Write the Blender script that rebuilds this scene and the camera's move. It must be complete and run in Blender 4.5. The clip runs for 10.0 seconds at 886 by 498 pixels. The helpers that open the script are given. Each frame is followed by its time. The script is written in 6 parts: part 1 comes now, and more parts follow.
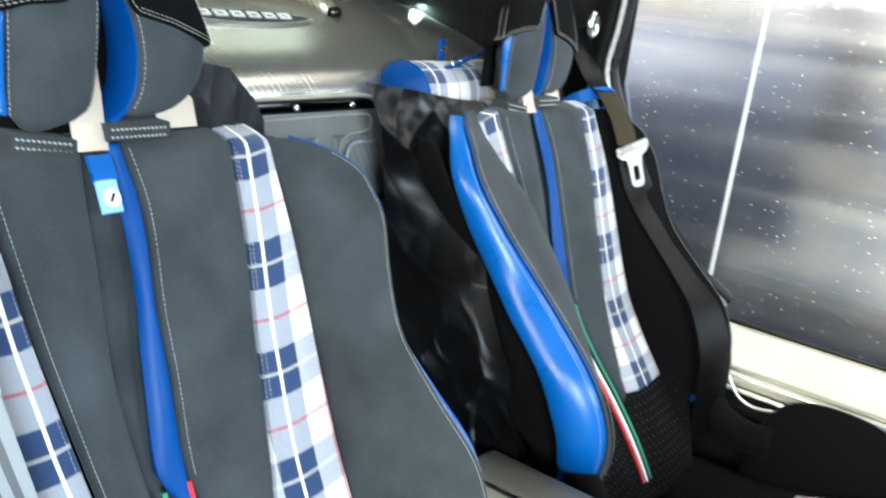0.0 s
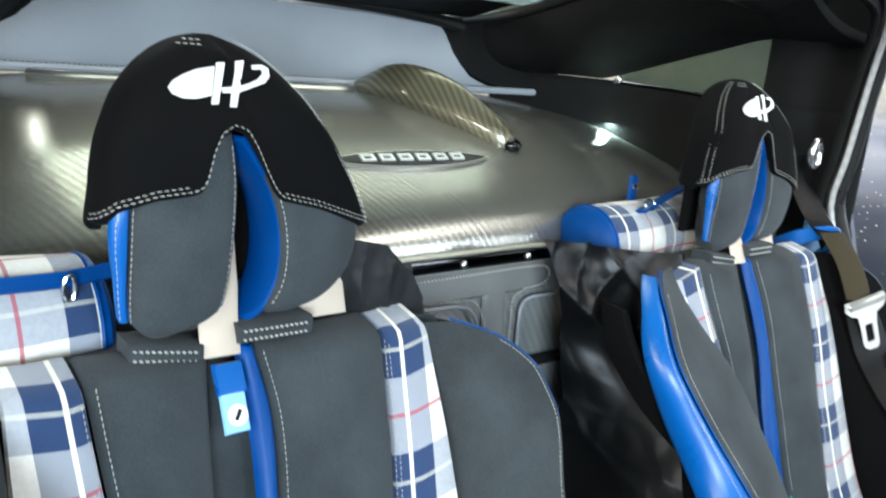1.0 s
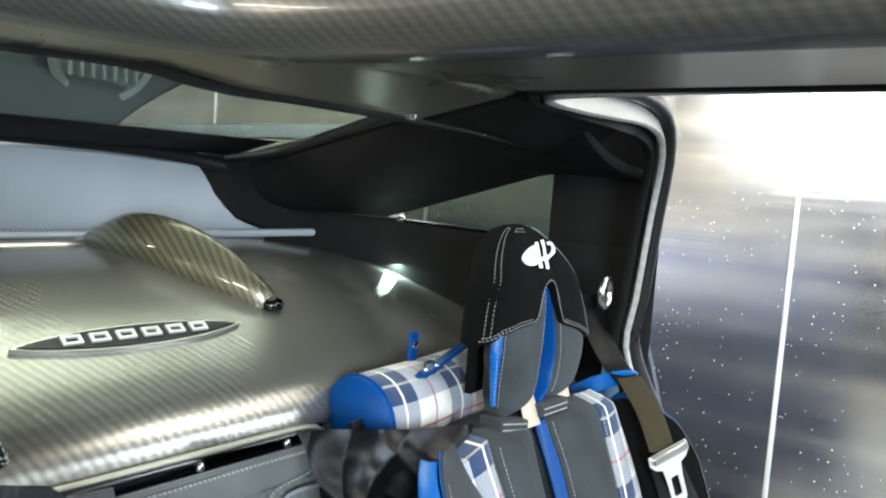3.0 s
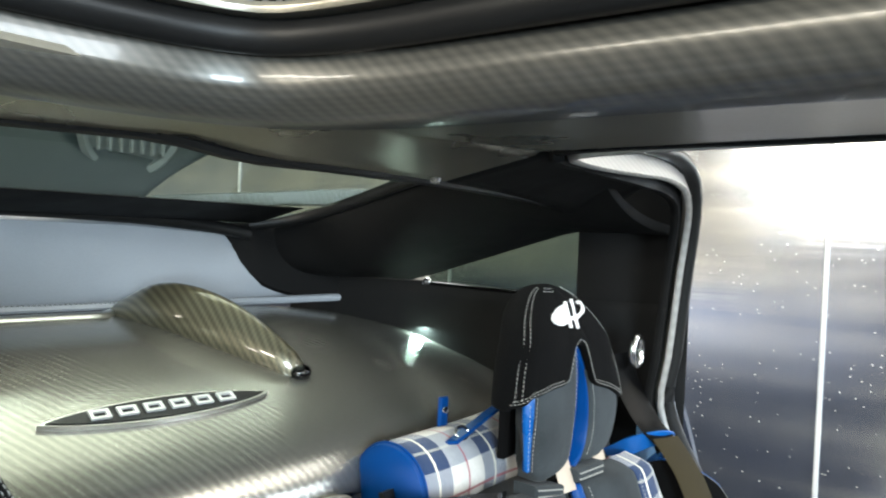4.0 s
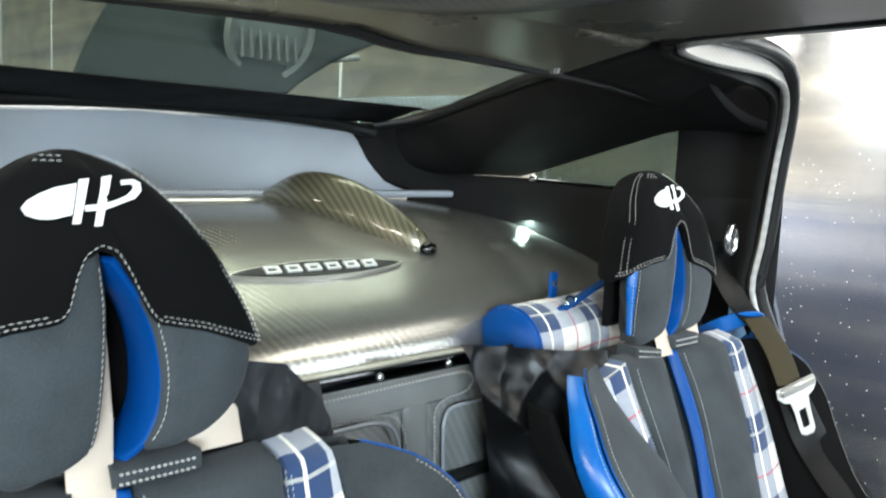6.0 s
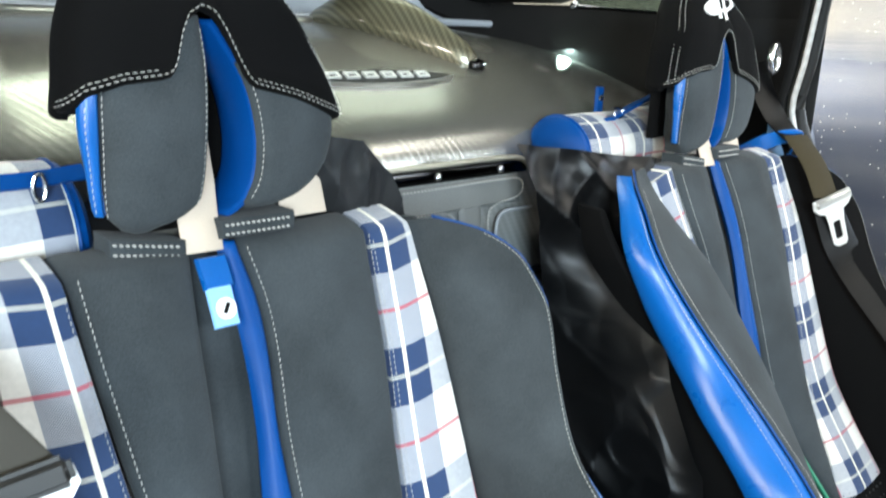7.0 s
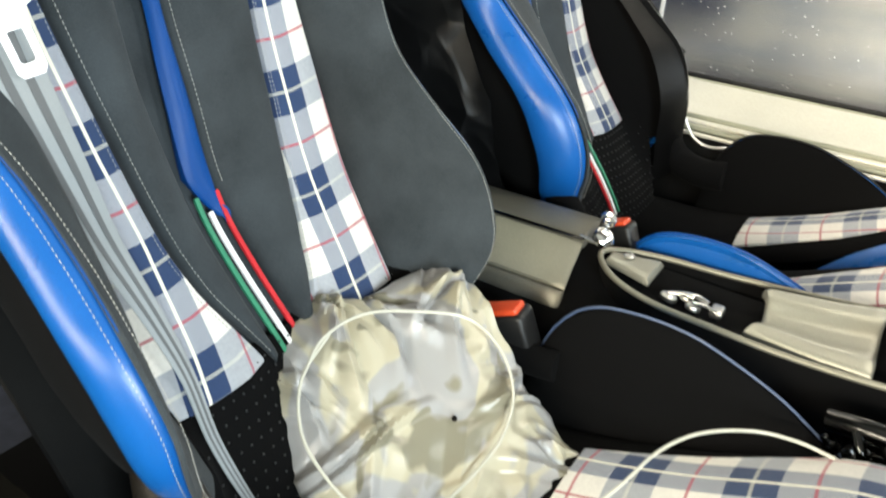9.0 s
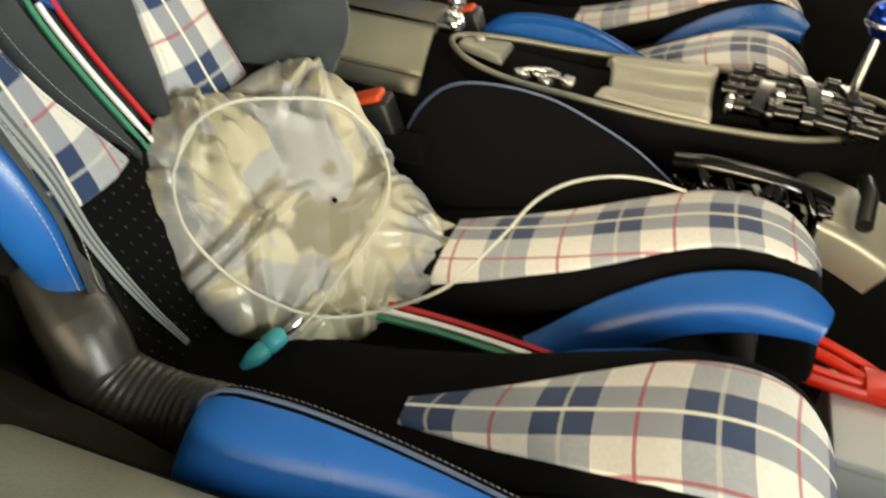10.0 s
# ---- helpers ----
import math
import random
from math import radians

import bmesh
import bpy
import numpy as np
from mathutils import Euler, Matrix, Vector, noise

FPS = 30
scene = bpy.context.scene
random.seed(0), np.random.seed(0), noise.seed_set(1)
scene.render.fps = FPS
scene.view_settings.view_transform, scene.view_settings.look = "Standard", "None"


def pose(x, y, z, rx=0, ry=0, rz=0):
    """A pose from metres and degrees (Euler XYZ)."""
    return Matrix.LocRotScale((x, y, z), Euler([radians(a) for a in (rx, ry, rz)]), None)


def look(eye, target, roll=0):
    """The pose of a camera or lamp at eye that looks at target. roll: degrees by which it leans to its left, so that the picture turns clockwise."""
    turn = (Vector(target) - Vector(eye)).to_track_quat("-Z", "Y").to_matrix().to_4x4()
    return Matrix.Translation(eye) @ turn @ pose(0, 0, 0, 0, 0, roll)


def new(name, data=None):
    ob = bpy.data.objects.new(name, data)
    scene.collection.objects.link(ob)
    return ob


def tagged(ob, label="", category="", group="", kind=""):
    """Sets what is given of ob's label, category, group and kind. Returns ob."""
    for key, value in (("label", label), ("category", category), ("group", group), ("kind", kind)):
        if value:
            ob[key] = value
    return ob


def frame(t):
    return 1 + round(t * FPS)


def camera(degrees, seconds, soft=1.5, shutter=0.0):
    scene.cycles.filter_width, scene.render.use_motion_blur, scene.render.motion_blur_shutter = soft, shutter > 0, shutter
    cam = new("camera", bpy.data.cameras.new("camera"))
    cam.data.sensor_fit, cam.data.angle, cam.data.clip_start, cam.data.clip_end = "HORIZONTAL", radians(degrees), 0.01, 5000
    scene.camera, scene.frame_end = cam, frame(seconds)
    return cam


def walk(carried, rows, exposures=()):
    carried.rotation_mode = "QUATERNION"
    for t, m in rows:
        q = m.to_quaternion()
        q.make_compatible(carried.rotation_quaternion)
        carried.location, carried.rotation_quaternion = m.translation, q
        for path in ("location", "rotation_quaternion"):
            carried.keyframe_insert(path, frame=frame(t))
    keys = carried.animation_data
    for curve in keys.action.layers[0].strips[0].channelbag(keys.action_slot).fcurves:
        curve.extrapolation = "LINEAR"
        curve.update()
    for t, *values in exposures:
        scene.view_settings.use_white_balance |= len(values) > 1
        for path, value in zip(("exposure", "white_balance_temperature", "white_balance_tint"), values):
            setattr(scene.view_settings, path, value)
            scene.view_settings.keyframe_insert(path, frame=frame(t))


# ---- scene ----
cam = camera(56.78, 10.0, soft=2.0, shutter=0.3)
# seconds, eye in metres, turn in degrees
ROWS = [
    (0.0, -0.7200, -0.0000, 0.9800, 72.49, -6.09, -51.99),
    (0.5, -0.6508, 0.0698, 1.0129, 74.39, -5.51, -44.56),
    (1.0, -0.6031, 0.1208, 1.0508, 76.13, -5.18, -39.62),
    (1.5, -0.5643, 0.1532, 1.0746, 78.72, -5.35, -36.70),
    (2.0, -0.4979, 0.1633, 1.0778, 80.41, -5.66, -38.61),
    (2.5, -0.4644, 0.1688, 1.0886, 82.21, -6.28, -46.86),
    (2.7, -0.4536, 0.1712, 1.0906, 83.44, -5.68, -50.42),
    (3.8, -0.4408, 0.1837, 1.0956, 88.26, -1.81, -51.66),
    (4.0, -0.4426, 0.1832, 1.0943, 88.99, -2.51, -50.22),
    (4.5, -0.4539, 0.1715, 1.0896, 89.51, -3.40, -46.60),
    (5.0, -0.4632, 0.1659, 1.0875, 87.90, -3.37, -45.13),
    (5.2, -0.4731, 0.1582, 1.0849, 87.19, -3.27, -44.10),
    (6.3, -0.5806, 0.1296, 1.0269, 81.42, -2.48, -44.43),
    (6.5, -0.5920, 0.1321, 1.0097, 79.57, -2.42, -44.04),
    (7.0, -0.6190, 0.1235, 0.9777, 74.94, -1.91, -43.39),
    (7.5, -0.6440, 0.1055, 0.9438, 70.62, -1.39, -44.46),
    (8.0, -0.6800, 0.0750, 0.9171, 66.79, -1.92, -46.63),
    (8.5, -0.7531, 0.0343, 0.8829, 64.62, -3.46, -52.39),
    (9.0, -0.8291, -0.0030, 0.8710, 61.83, -3.95, -58.06),
    (9.5, -0.8787, -0.0144, 0.8383, 58.45, -3.71, -62.13),
    (10.0, -0.8818, 0.0134, 0.8068, 52.77, -4.94, -71.55),
]
walk(cam, [(t, pose(x, y, z, rx, ry, rz)) for t, x, y, z, rx, ry, rz in ROWS],
     exposures=[(0.0, 0.3, 6250, 10), (1.0, 0.2, 6250, 10), (2.0, 0.15, 6300, 10), (4.0, 0.15, 6400, 10), (5.0, 0.2, 6400, 10), (6.5, 0.3, 6400, 10), (7.8, 0.28, 6500, 10), (8.5, 0.1, 6700, 10), (9.0, -0.05, 7000, 10), (9.5, -0.2, 7800, 10), (10.0, -0.45, 8600, 10)])

# ---- light ----
world = bpy.data.worlds.new("hall_air")
scene.world = world
world.use_nodes = True
world.node_tree.nodes["Background"].inputs[0].default_value = (0.80, 0.90, 1.0, 1)
world.node_tree.nodes["Background"].inputs[1].default_value = 0.03


def area_lamp(name, eye, target, sx, sy, watts, colour):
    data = bpy.data.lights.new(name, "AREA")
    data.shape, data.size, data.size_y, data.energy, data.color = "RECTANGLE", sx, sy, watts, colour
    ob = new(name, data)
    ob.matrix_world = look(eye, target)
    return ob


COOL = (0.74, 0.90, 1.0)
# Added, unseen key lamp, kept low to light backrests more than cushions.
area_lamp("added_lamp_door", (-1.9, -1.95, 1.20), (-0.35, 0.55, 0.80), 0.9, 0.8, 130, COOL)
area_lamp("hall_lamp_top", (0.70, 2.3, 3.25), (0.70, 2.3, 0.0), 1.6, 2.0, 60, (1.0, 0.94, 0.82))
# Added, unseen lamp by the far wall, for bulkhead highlight and far sill.
area_lamp("added_lamp_far_side", (1.46, -1.0, 2.35), (0.5, 0.1, 0.5), 0.3, 2.6, 42, (1.0, 0.94, 0.83))
area_lamp("hall_lamp_rear", (0.65, 2.6, 3.2), (0.15, 0.9, 0.9), 1.6, 0.8, 55, (0.95, 0.97, 0.92))
# Added, unseen lamp set low in front to brighten the panel between the seats.
area_lamp("added_lamp_front", (0.3, -3.2, 1.75), (0.05, 0.7, 0.75), 1.2, 0.6, 85, (0.86, 0.95, 1.0))
for x in (-8.5, -14.0, -19.5):
    area_lamp("hall_lamp_row", (x, 0.5, 3.25), (x, 0.5, 0.0), 1.2, 10.0, 3000, (1.0, 0.94, 0.80))

led = area_lamp("cabin_led", (0.498, 1.000, 0.952), (0.490, 0.995, 0.80), 0.016, 0.016, 0.35, (0.70, 1.0, 0.92))

# ---- materials ----


def nodes_of(m):
    return m.node_tree.nodes, m.node_tree.links


def surface(name, colour, rough=0.5, metal=0.0, vary=0.12, grain=900.0, blotch=14.0, bump=0.15, bump_dist=0.0006, coat=0.0, sheen=0.0, spec=0.5):
    """A plain material with grain and blotches in the colour, and a fine relief."""
    m = bpy.data.materials.new(name)
    m.use_nodes = True
    n, l = nodes_of(m)
    b = n["Principled BSDF"]
    b.inputs["Roughness"].default_value, b.inputs["Metallic"].default_value = rough, metal
    b.inputs["Coat Weight"].default_value, b.inputs["Coat Roughness"].default_value = coat, 0.08
    b.inputs["Sheen Weight"].default_value, b.inputs["Specular IOR Level"].default_value = sheen, spec
    tc = n.new("ShaderNodeTexCoord")
    fine, broad = n.new("ShaderNodeTexNoise"), n.new("ShaderNodeTexNoise")
    fine.inputs["Scale"].default_value, broad.inputs["Scale"].default_value = grain, blotch
    fine.inputs["Detail"].default_value, broad.inputs["Detail"].default_value = 2, 4
    for t in (fine, broad):
        l.new(tc.outputs["Object"], t.inputs["Vector"])
    add = n.new("ShaderNodeMath")
    add.operation = "ADD"
    l.new(fine.outputs[0], add.inputs[0])
    l.new(broad.outputs[0], add.inputs[1])
    ramp = n.new("ShaderNodeMapRange")
    ramp.inputs[1].default_value, ramp.inputs[2].default_value = 0.6, 1.4
    ramp.inputs[3].default_value, ramp.inputs[4].default_value = 1 - 2 * vary, 1 + 2 * vary
    l.new(add.outputs[0], ramp.inputs[0])
    mul = n.new("ShaderNodeVectorMath")
    mul.operation = "SCALE"
    mul.inputs[0].default_value = colour
    l.new(ramp.outputs[0], mul.inputs["Scale"])
    l.new(mul.outputs[0], b.inputs["Base Color"])
    r2 = n.new("ShaderNodeMapRange")
    r2.inputs[1].default_value, r2.inputs[2].default_value = 0.3, 0.7
    r2.inputs[3].default_value, r2.inputs[4].default_value = max(0.02, rough * 0.85), min(1, rough * 1.15)
    l.new(broad.outputs[0], r2.inputs[0])
    l.new(r2.outputs[0], b.inputs["Roughness"])
    if bump:
        bm_ = n.new("ShaderNodeBump")
        bm_.inputs["Strength"].default_value, bm_.inputs["Distance"].default_value = bump, bump_dist
        l.new(fine.outputs[0], bm_.inputs["Height"])
        l.new(bm_.outputs[0], b.inputs["Normal"])
    return m


def math_node(n, l, op, a, b=None, c=None):
    k = n.new("ShaderNodeMath")
    k.operation = op
    for i, v in enumerate((a, b, c)):
        if v is None:
            continue
        if isinstance(v, (int, float)):
            k.inputs[i].default_value = v
        else:
            l.new(v, k.inputs[i])
    return k.outputs[0]


def mix_colour(n, l, fac, a, b):
    k = n.new("ShaderNodeMix")
    k.data_type = "RGBA"
    l.new(fac, k.inputs["Factor"])
    for v, sock in ((a, k.inputs["A"]), (b, k.inputs["B"])):
        if isinstance(v, tuple):
            sock.default_value = (*v, 1)
        else:
            l.new(v, sock)
    return k.outputs["Result"]


def tartan_material(name, period=0.106, shift=(0.0, 0.0)):
    """Woven check: navy and cream bands both ways, a pale line in the navy, a red line in the cream. The map is in metres."""
    m = bpy.data.materials.new(name)
    m.use_nodes = True
    n, l = nodes_of(m)
    b = n["Principled BSDF"]
    b.inputs["Roughness"].default_value, b.inputs["Sheen Weight"].default_value = 0.85, 0.25
    uv = n.new("ShaderNodeUVMap")
    sep = n.new("ShaderNodeSeparateXYZ")
    l.new(uv.outputs[0], sep.inputs[0])
    navy, white, red = [], [], []
    for i in (0, 1):
        p = math_node(n, l, "FRACT", math_node(n, l, "MULTIPLY_ADD", sep.outputs[i], 1 / period, shift[i] + 20.0))
        navy.append(math_node(n, l, "LESS_THAN", p, 0.43))
        white.append(math_node(n, l, "COMPARE", p, 0.215, 0.016))
        red.append(math_node(n, l, "COMPARE", p, 0.715, 0.014))
    diag = math_node(n, l, "ADD", sep.outputs[0], sep.outputs[1])
    twill = math_node(n, l, "FRACT", math_node(n, l, "MULTIPLY", diag, 620.0))
    hatch = math_node(n, l, "GREATER_THAN", twill, 0.5)
    c = mix_colour(n, l, navy[1], (0.66, 0.635, 0.59), (0.33, 0.345, 0.375))
    warp = mix_colour(n, l, hatch, (0.13, 0.15, 0.20), (0.37, 0.385, 0.415))
    warp = mix_colour(n, l, navy[1], warp, (0.006, 0.028, 0.092))
    c = mix_colour(n, l, navy[0], c, warp)
    faint = math_node(n, l, "MULTIPLY", white[1], math_node(n, l, "MULTIPLY_ADD", hatch, 0.45, 0.25))
    c = mix_colour(n, l, faint, c, (0.60, 0.59, 0.50))
    c = mix_colour(n, l, math_node(n, l, "MULTIPLY", red[1], 0.75), c, (0.36, 0.03, 0.06))
    c = mix_colour(n, l, math_node(n, l, "MULTIPLY", red[0], 0.75), c, (0.36, 0.03, 0.06))
    c = mix_colour(n, l, white[0], c, (0.70, 0.68, 0.58))
    tc, fuzz = n.new("ShaderNodeTexCoord"), n.new("ShaderNodeTexNoise")
    fuzz.inputs["Scale"].default_value, fuzz.inputs["Detail"].default_value = 260, 3
    l.new(tc.outputs["Object"], fuzz.inputs["Vector"])
    sc = n.new("ShaderNodeVectorMath")
    sc.operation = "SCALE"
    l.new(c, sc.inputs[0])
    l.new(math_node(n, l, "MULTIPLY_ADD", fuzz.outputs[0], 0.3, 0.85), sc.inputs["Scale"])
    l.new(sc.outputs[0], b.inputs["Base Color"])
    bp = n.new("ShaderNodeBump")
    bp.inputs["Strength"].default_value, bp.inputs["Distance"].default_value = 0.3, 0.0005
    l.new(twill, bp.inputs["Height"])
    l.new(bp.outputs[0], b.inputs["Normal"])
    return m


def carbon_material(name, dark, light, rough, cell=0.0055, coat=0.0, metal=0.55):
    """Twill-woven carbon under lacquer; the map is in metres."""
    m = bpy.data.materials.new(name)
    m.use_nodes = True
    n, l = nodes_of(m)
    b = n["Principled BSDF"]
    b.inputs["Metallic"].default_value = metal
    b.inputs["Coat Weight"].default_value, b.inputs["Coat Roughness"].default_value = coat, 0.05
    uv = n.new("ShaderNodeUVMap")
    sep = n.new("ShaderNodeSeparateXYZ")
    l.new(uv.outputs[0], sep.inputs[0])
    d = math_node(n, l, "MULTIPLY_ADD", sep.outputs[1], 0.55, sep.outputs[0])
    band = math_node(n, l, "PINGPONG", math_node(n, l, "MULTIPLY", d, 1 / cell), 1.0)
    across = math_node(n, l, "PINGPONG", math_node(n, l, "MULTIPLY", sep.outputs[1], 2.2 / cell), 1.0)
    f = math_node(n, l, "MULTIPLY_ADD", across, 0.25, math_node(n, l, "MULTIPLY", band, 0.75))
    tc, blot = n.new("ShaderNodeTexCoord"), n.new("ShaderNodeTexNoise")
    blot.inputs["Scale"].default_value = 9
    l.new(tc.outputs["Object"], blot.inputs["Vector"])
    c = mix_colour(n, l, f, dark, light)
    l.new(c, b.inputs["Base Color"])
    l.new(math_node(n, l, "MULTIPLY_ADD", f, 0.03, math_node(n, l, "MULTIPLY_ADD", blot.outputs[0], 0.08, rough - 0.055)), b.inputs["Roughness"])
    bp = n.new("ShaderNodeBump")
    bp.inputs["Strength"].default_value, bp.inputs["Distance"].default_value = 0.015, 0.0003
    l.new(f, bp.inputs["Height"])
    l.new(bp.outputs[0], b.inputs["Normal"])
    return m


def camo_material(name):
    m = bpy.data.materials.new(name)
    m.use_nodes = True
    n, l = nodes_of(m)
    b = n["Principled BSDF"]
    b.inputs["Roughness"].default_value, b.inputs["Specular IOR Level"].default_value = 0.31, 0.75
    tc = n.new("ShaderNodeTexCoord")
    big, mid = n.new("ShaderNodeTexNoise"), n.new("ShaderNodeTexNoise")
    big.inputs["Scale"].default_value, big.inputs["Detail"].default_value, big.inputs["Distortion"].default_value = 11, 2, 0.7
    mid.inputs["Scale"].default_value, mid.inputs["Detail"].default_value, mid.inputs["Distortion"].default_value = 15, 2, 0.8
    l.new(tc.outputs["Object"], big.inputs["Vector"])
    l.new(tc.outputs["Object"], mid.inputs["Vector"])
    f1 = math_node(n, l, "SMOOTH_MIN", math_node(n, l, "MULTIPLY", math_node(n, l, "SUBTRACT", big.outputs[0], 0.50), 26.0), 1.0, 0.1)
    f1 = math_node(n, l, "MAXIMUM", f1, 0.0)
    f2 = math_node(n, l, "MINIMUM", math_node(n, l, "MAXIMUM", math_node(n, l, "MULTIPLY", math_node(n, l, "SUBTRACT", mid.outputs[0], 0.58), 26.0), 0.0), 1.0)
    c = mix_colour(n, l, f1, (0.43, 0.395, 0.295), (0.315, 0.31, 0.305))
    c = mix_colour(n, l, f2, c, (0.205, 0.190, 0.138))
    l.new(c, b.inputs["Base Color"])
    weave = n.new("ShaderNodeTexNoise")
    weave.inputs["Scale"].default_value = 700
    l.new(tc.outputs["Object"], weave.inputs["Vector"])
    bp = n.new("ShaderNodeBump")
    bp.inputs["Strength"].default_value, bp.inputs["Distance"].default_value = 0.15, 0.0005
    l.new(weave.outputs[0], bp.inputs["Height"])
    l.new(bp.outputs[0], b.inputs["Normal"])
    return m


def panel_wall_material(name):
    """Polished sheet with streaks, smears and bright dust specks; blotchy reflections are put into its tint."""
    m = bpy.data.materials.new(name)
    m.use_nodes = True
    n, l = nodes_of(m)
    b = n["Principled BSDF"]
    b.inputs["Metallic"].default_value = 0.9
    tc = n.new("ShaderNodeTexCoord")
    mp = n.new("ShaderNodeMapping")
    mp.inputs["Scale"].default_value = (1, 0.22, 6)
    l.new(tc.outputs["Object"], mp.inputs["Vector"])
    smear, speck = n.new("ShaderNodeTexNoise"), n.new("ShaderNodeTexVoronoi")
    smear.inputs["Scale"].default_value, smear.inputs["Detail"].default_value = 2.2, 5
    speck.inputs["Scale"].default_value = 55
    l.new(mp.outputs[0], smear.inputs["Vector"])
    l.new(tc.outputs["Object"], speck.inputs["Vector"])
    streak, patch_ = n.new("ShaderNodeTexNoise"), n.new("ShaderNodeTexNoise")
    streak.inputs["Scale"].default_value, streak.inputs["Detail"].default_value = 5, 2
    patch_.inputs["Scale"].default_value, patch_.inputs["Detail"].default_value = 5, 3
    l.new(mp.outputs[0], streak.inputs["Vector"])
    l.new(tc.outputs["Object"], patch_.inputs["Vector"])
    dot = math_node(n, l, "LESS_THAN", math_node(n, l, "ADD", speck.outputs["Distance"], math_node(n, l, "MULTIPLY", patch_.outputs[0], 0.20)), 0.186)
    bp = n.new("ShaderNodeBump")
    bp.inputs["Strength"].default_value, bp.inputs["Distance"].default_value = 0.045, 0.008
    l.new(streak.outputs[0], bp.inputs["Height"])
    l.new(bp.outputs[0], b.inputs["Normal"])
    # Bluish and pale blotches: what the sheet reflects, mixed into its base colour.
    reflected_tint = math_node(n, l, "MULTIPLY_ADD", math_node(n, l, "SUBTRACT", smear.outputs[0], 0.5), 2.2, math_node(n, l, "MULTIPLY_ADD", math_node(n, l, "SUBTRACT", patch_.outputs[0], 0.5), 1.4, 0.5))
    reflected_tint = math_node(n, l, "MINIMUM", math_node(n, l, "MAXIMUM", reflected_tint, 0.0), 1.0)
    c = mix_colour(n, l, reflected_tint, (0.50, 0.54, 0.64), (0.84, 0.84, 0.83))
    c = mix_colour(n, l, dot, c, (0.90, 0.90, 0.88))
    l.new(math_node(n, l, "MULTIPLY_ADD", dot, -0.8, 0.95), b.inputs["Metallic"])
    l.new(c, b.inputs["Base Color"])
    l.new(math_node(n, l, "MULTIPLY_ADD", smear.outputs[0], 0.26, math_node(n, l, "MULTIPLY_ADD", dot, 0.4, 0.08)), b.inputs["Roughness"])
    return m


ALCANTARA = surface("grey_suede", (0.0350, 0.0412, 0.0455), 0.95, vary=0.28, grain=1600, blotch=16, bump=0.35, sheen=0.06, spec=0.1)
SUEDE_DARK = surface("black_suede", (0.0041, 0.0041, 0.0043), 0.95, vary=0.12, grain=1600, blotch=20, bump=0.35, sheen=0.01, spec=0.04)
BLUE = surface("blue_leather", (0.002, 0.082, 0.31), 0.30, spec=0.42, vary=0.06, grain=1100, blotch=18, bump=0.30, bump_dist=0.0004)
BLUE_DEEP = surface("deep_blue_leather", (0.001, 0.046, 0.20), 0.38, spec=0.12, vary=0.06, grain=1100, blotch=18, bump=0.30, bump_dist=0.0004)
PIPING = surface("grey_blue_piping", (0.055, 0.085, 0.16), 0.45, vary=0.1, grain=900, bump=0.2)
BLACK_LEATHER = surface("black_leather", (0.016, 0.0142, 0.0118), 0.31, vary=0.15, grain=800, blotch=18, bump=0.4)
GREY_LEATHER = surface("grey_leather", (0.26, 0.28, 0.305), 0.42, vary=0.05, grain=900, blotch=10, bump=0.25)
THREAD = surface("white_thread", (0.36, 0.36, 0.34), 0.8, vary=0.1, grain=2000, bump=0.2)
BEIGE = surface("cream_webbing", (0.50, 0.42, 0.34), 0.8, vary=0.06, grain=1500, bump=0.3)
TARTAN = tartan_material("navy_cream_tartan", shift=(0.0, 0.0))
CARBON = carbon_material("satin_carbon", (0.215, 0.211, 0.187), (0.345, 0.338, 0.302), 0.25, cell=0.0050, metal=0.75, coat=0.10)
CARBON_PANEL = carbon_material("grey_carbon_panel", (0.205, 0.215, 0.211), (0.285, 0.297, 0.291), 0.34, cell=0.0060, metal=0.25)
TONGUE = surface("satin_tongue", (0.62, 0.62, 0.60), 0.32, 0.35, vary=0.04)
CARBON_GLOSS = carbon_material("lacquered_carbon", (0.060, 0.054, 0.034), (0.185, 0.165, 0.105), 0.36, cell=0.005, coat=1.0)
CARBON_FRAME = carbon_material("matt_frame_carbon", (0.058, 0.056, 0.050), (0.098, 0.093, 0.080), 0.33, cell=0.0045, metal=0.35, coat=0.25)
# Pale copy of the door frame carbon: light it reflects is put into colour.
CARBON_LIT = carbon_material("lit_frame_carbon", (0.50, 0.49, 0.47), (0.62, 0.61, 0.585), 0.36, cell=0.0046, metal=0.75)
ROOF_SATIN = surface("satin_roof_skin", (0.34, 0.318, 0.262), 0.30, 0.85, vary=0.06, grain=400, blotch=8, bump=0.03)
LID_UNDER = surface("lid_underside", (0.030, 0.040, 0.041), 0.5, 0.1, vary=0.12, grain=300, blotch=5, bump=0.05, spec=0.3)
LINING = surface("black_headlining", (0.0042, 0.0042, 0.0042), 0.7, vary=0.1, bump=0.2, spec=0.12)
RUBBER = surface("black_rubber", (0.007, 0.007, 0.007), 0.45, vary=0.1, bump=0.1, spec=0.25)
SHELL = surface("black_composite", (0.010, 0.010, 0.010), 0.35, vary=0.1, bump=0.1, spec=0.3)
NYLON = surface("black_nylon", (0.0040, 0.0043, 0.0050), 0.39, vary=0.15, grain=1400, blotch=20, bump=0.10, spec=0.45)
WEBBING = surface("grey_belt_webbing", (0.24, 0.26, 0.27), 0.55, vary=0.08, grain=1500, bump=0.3)
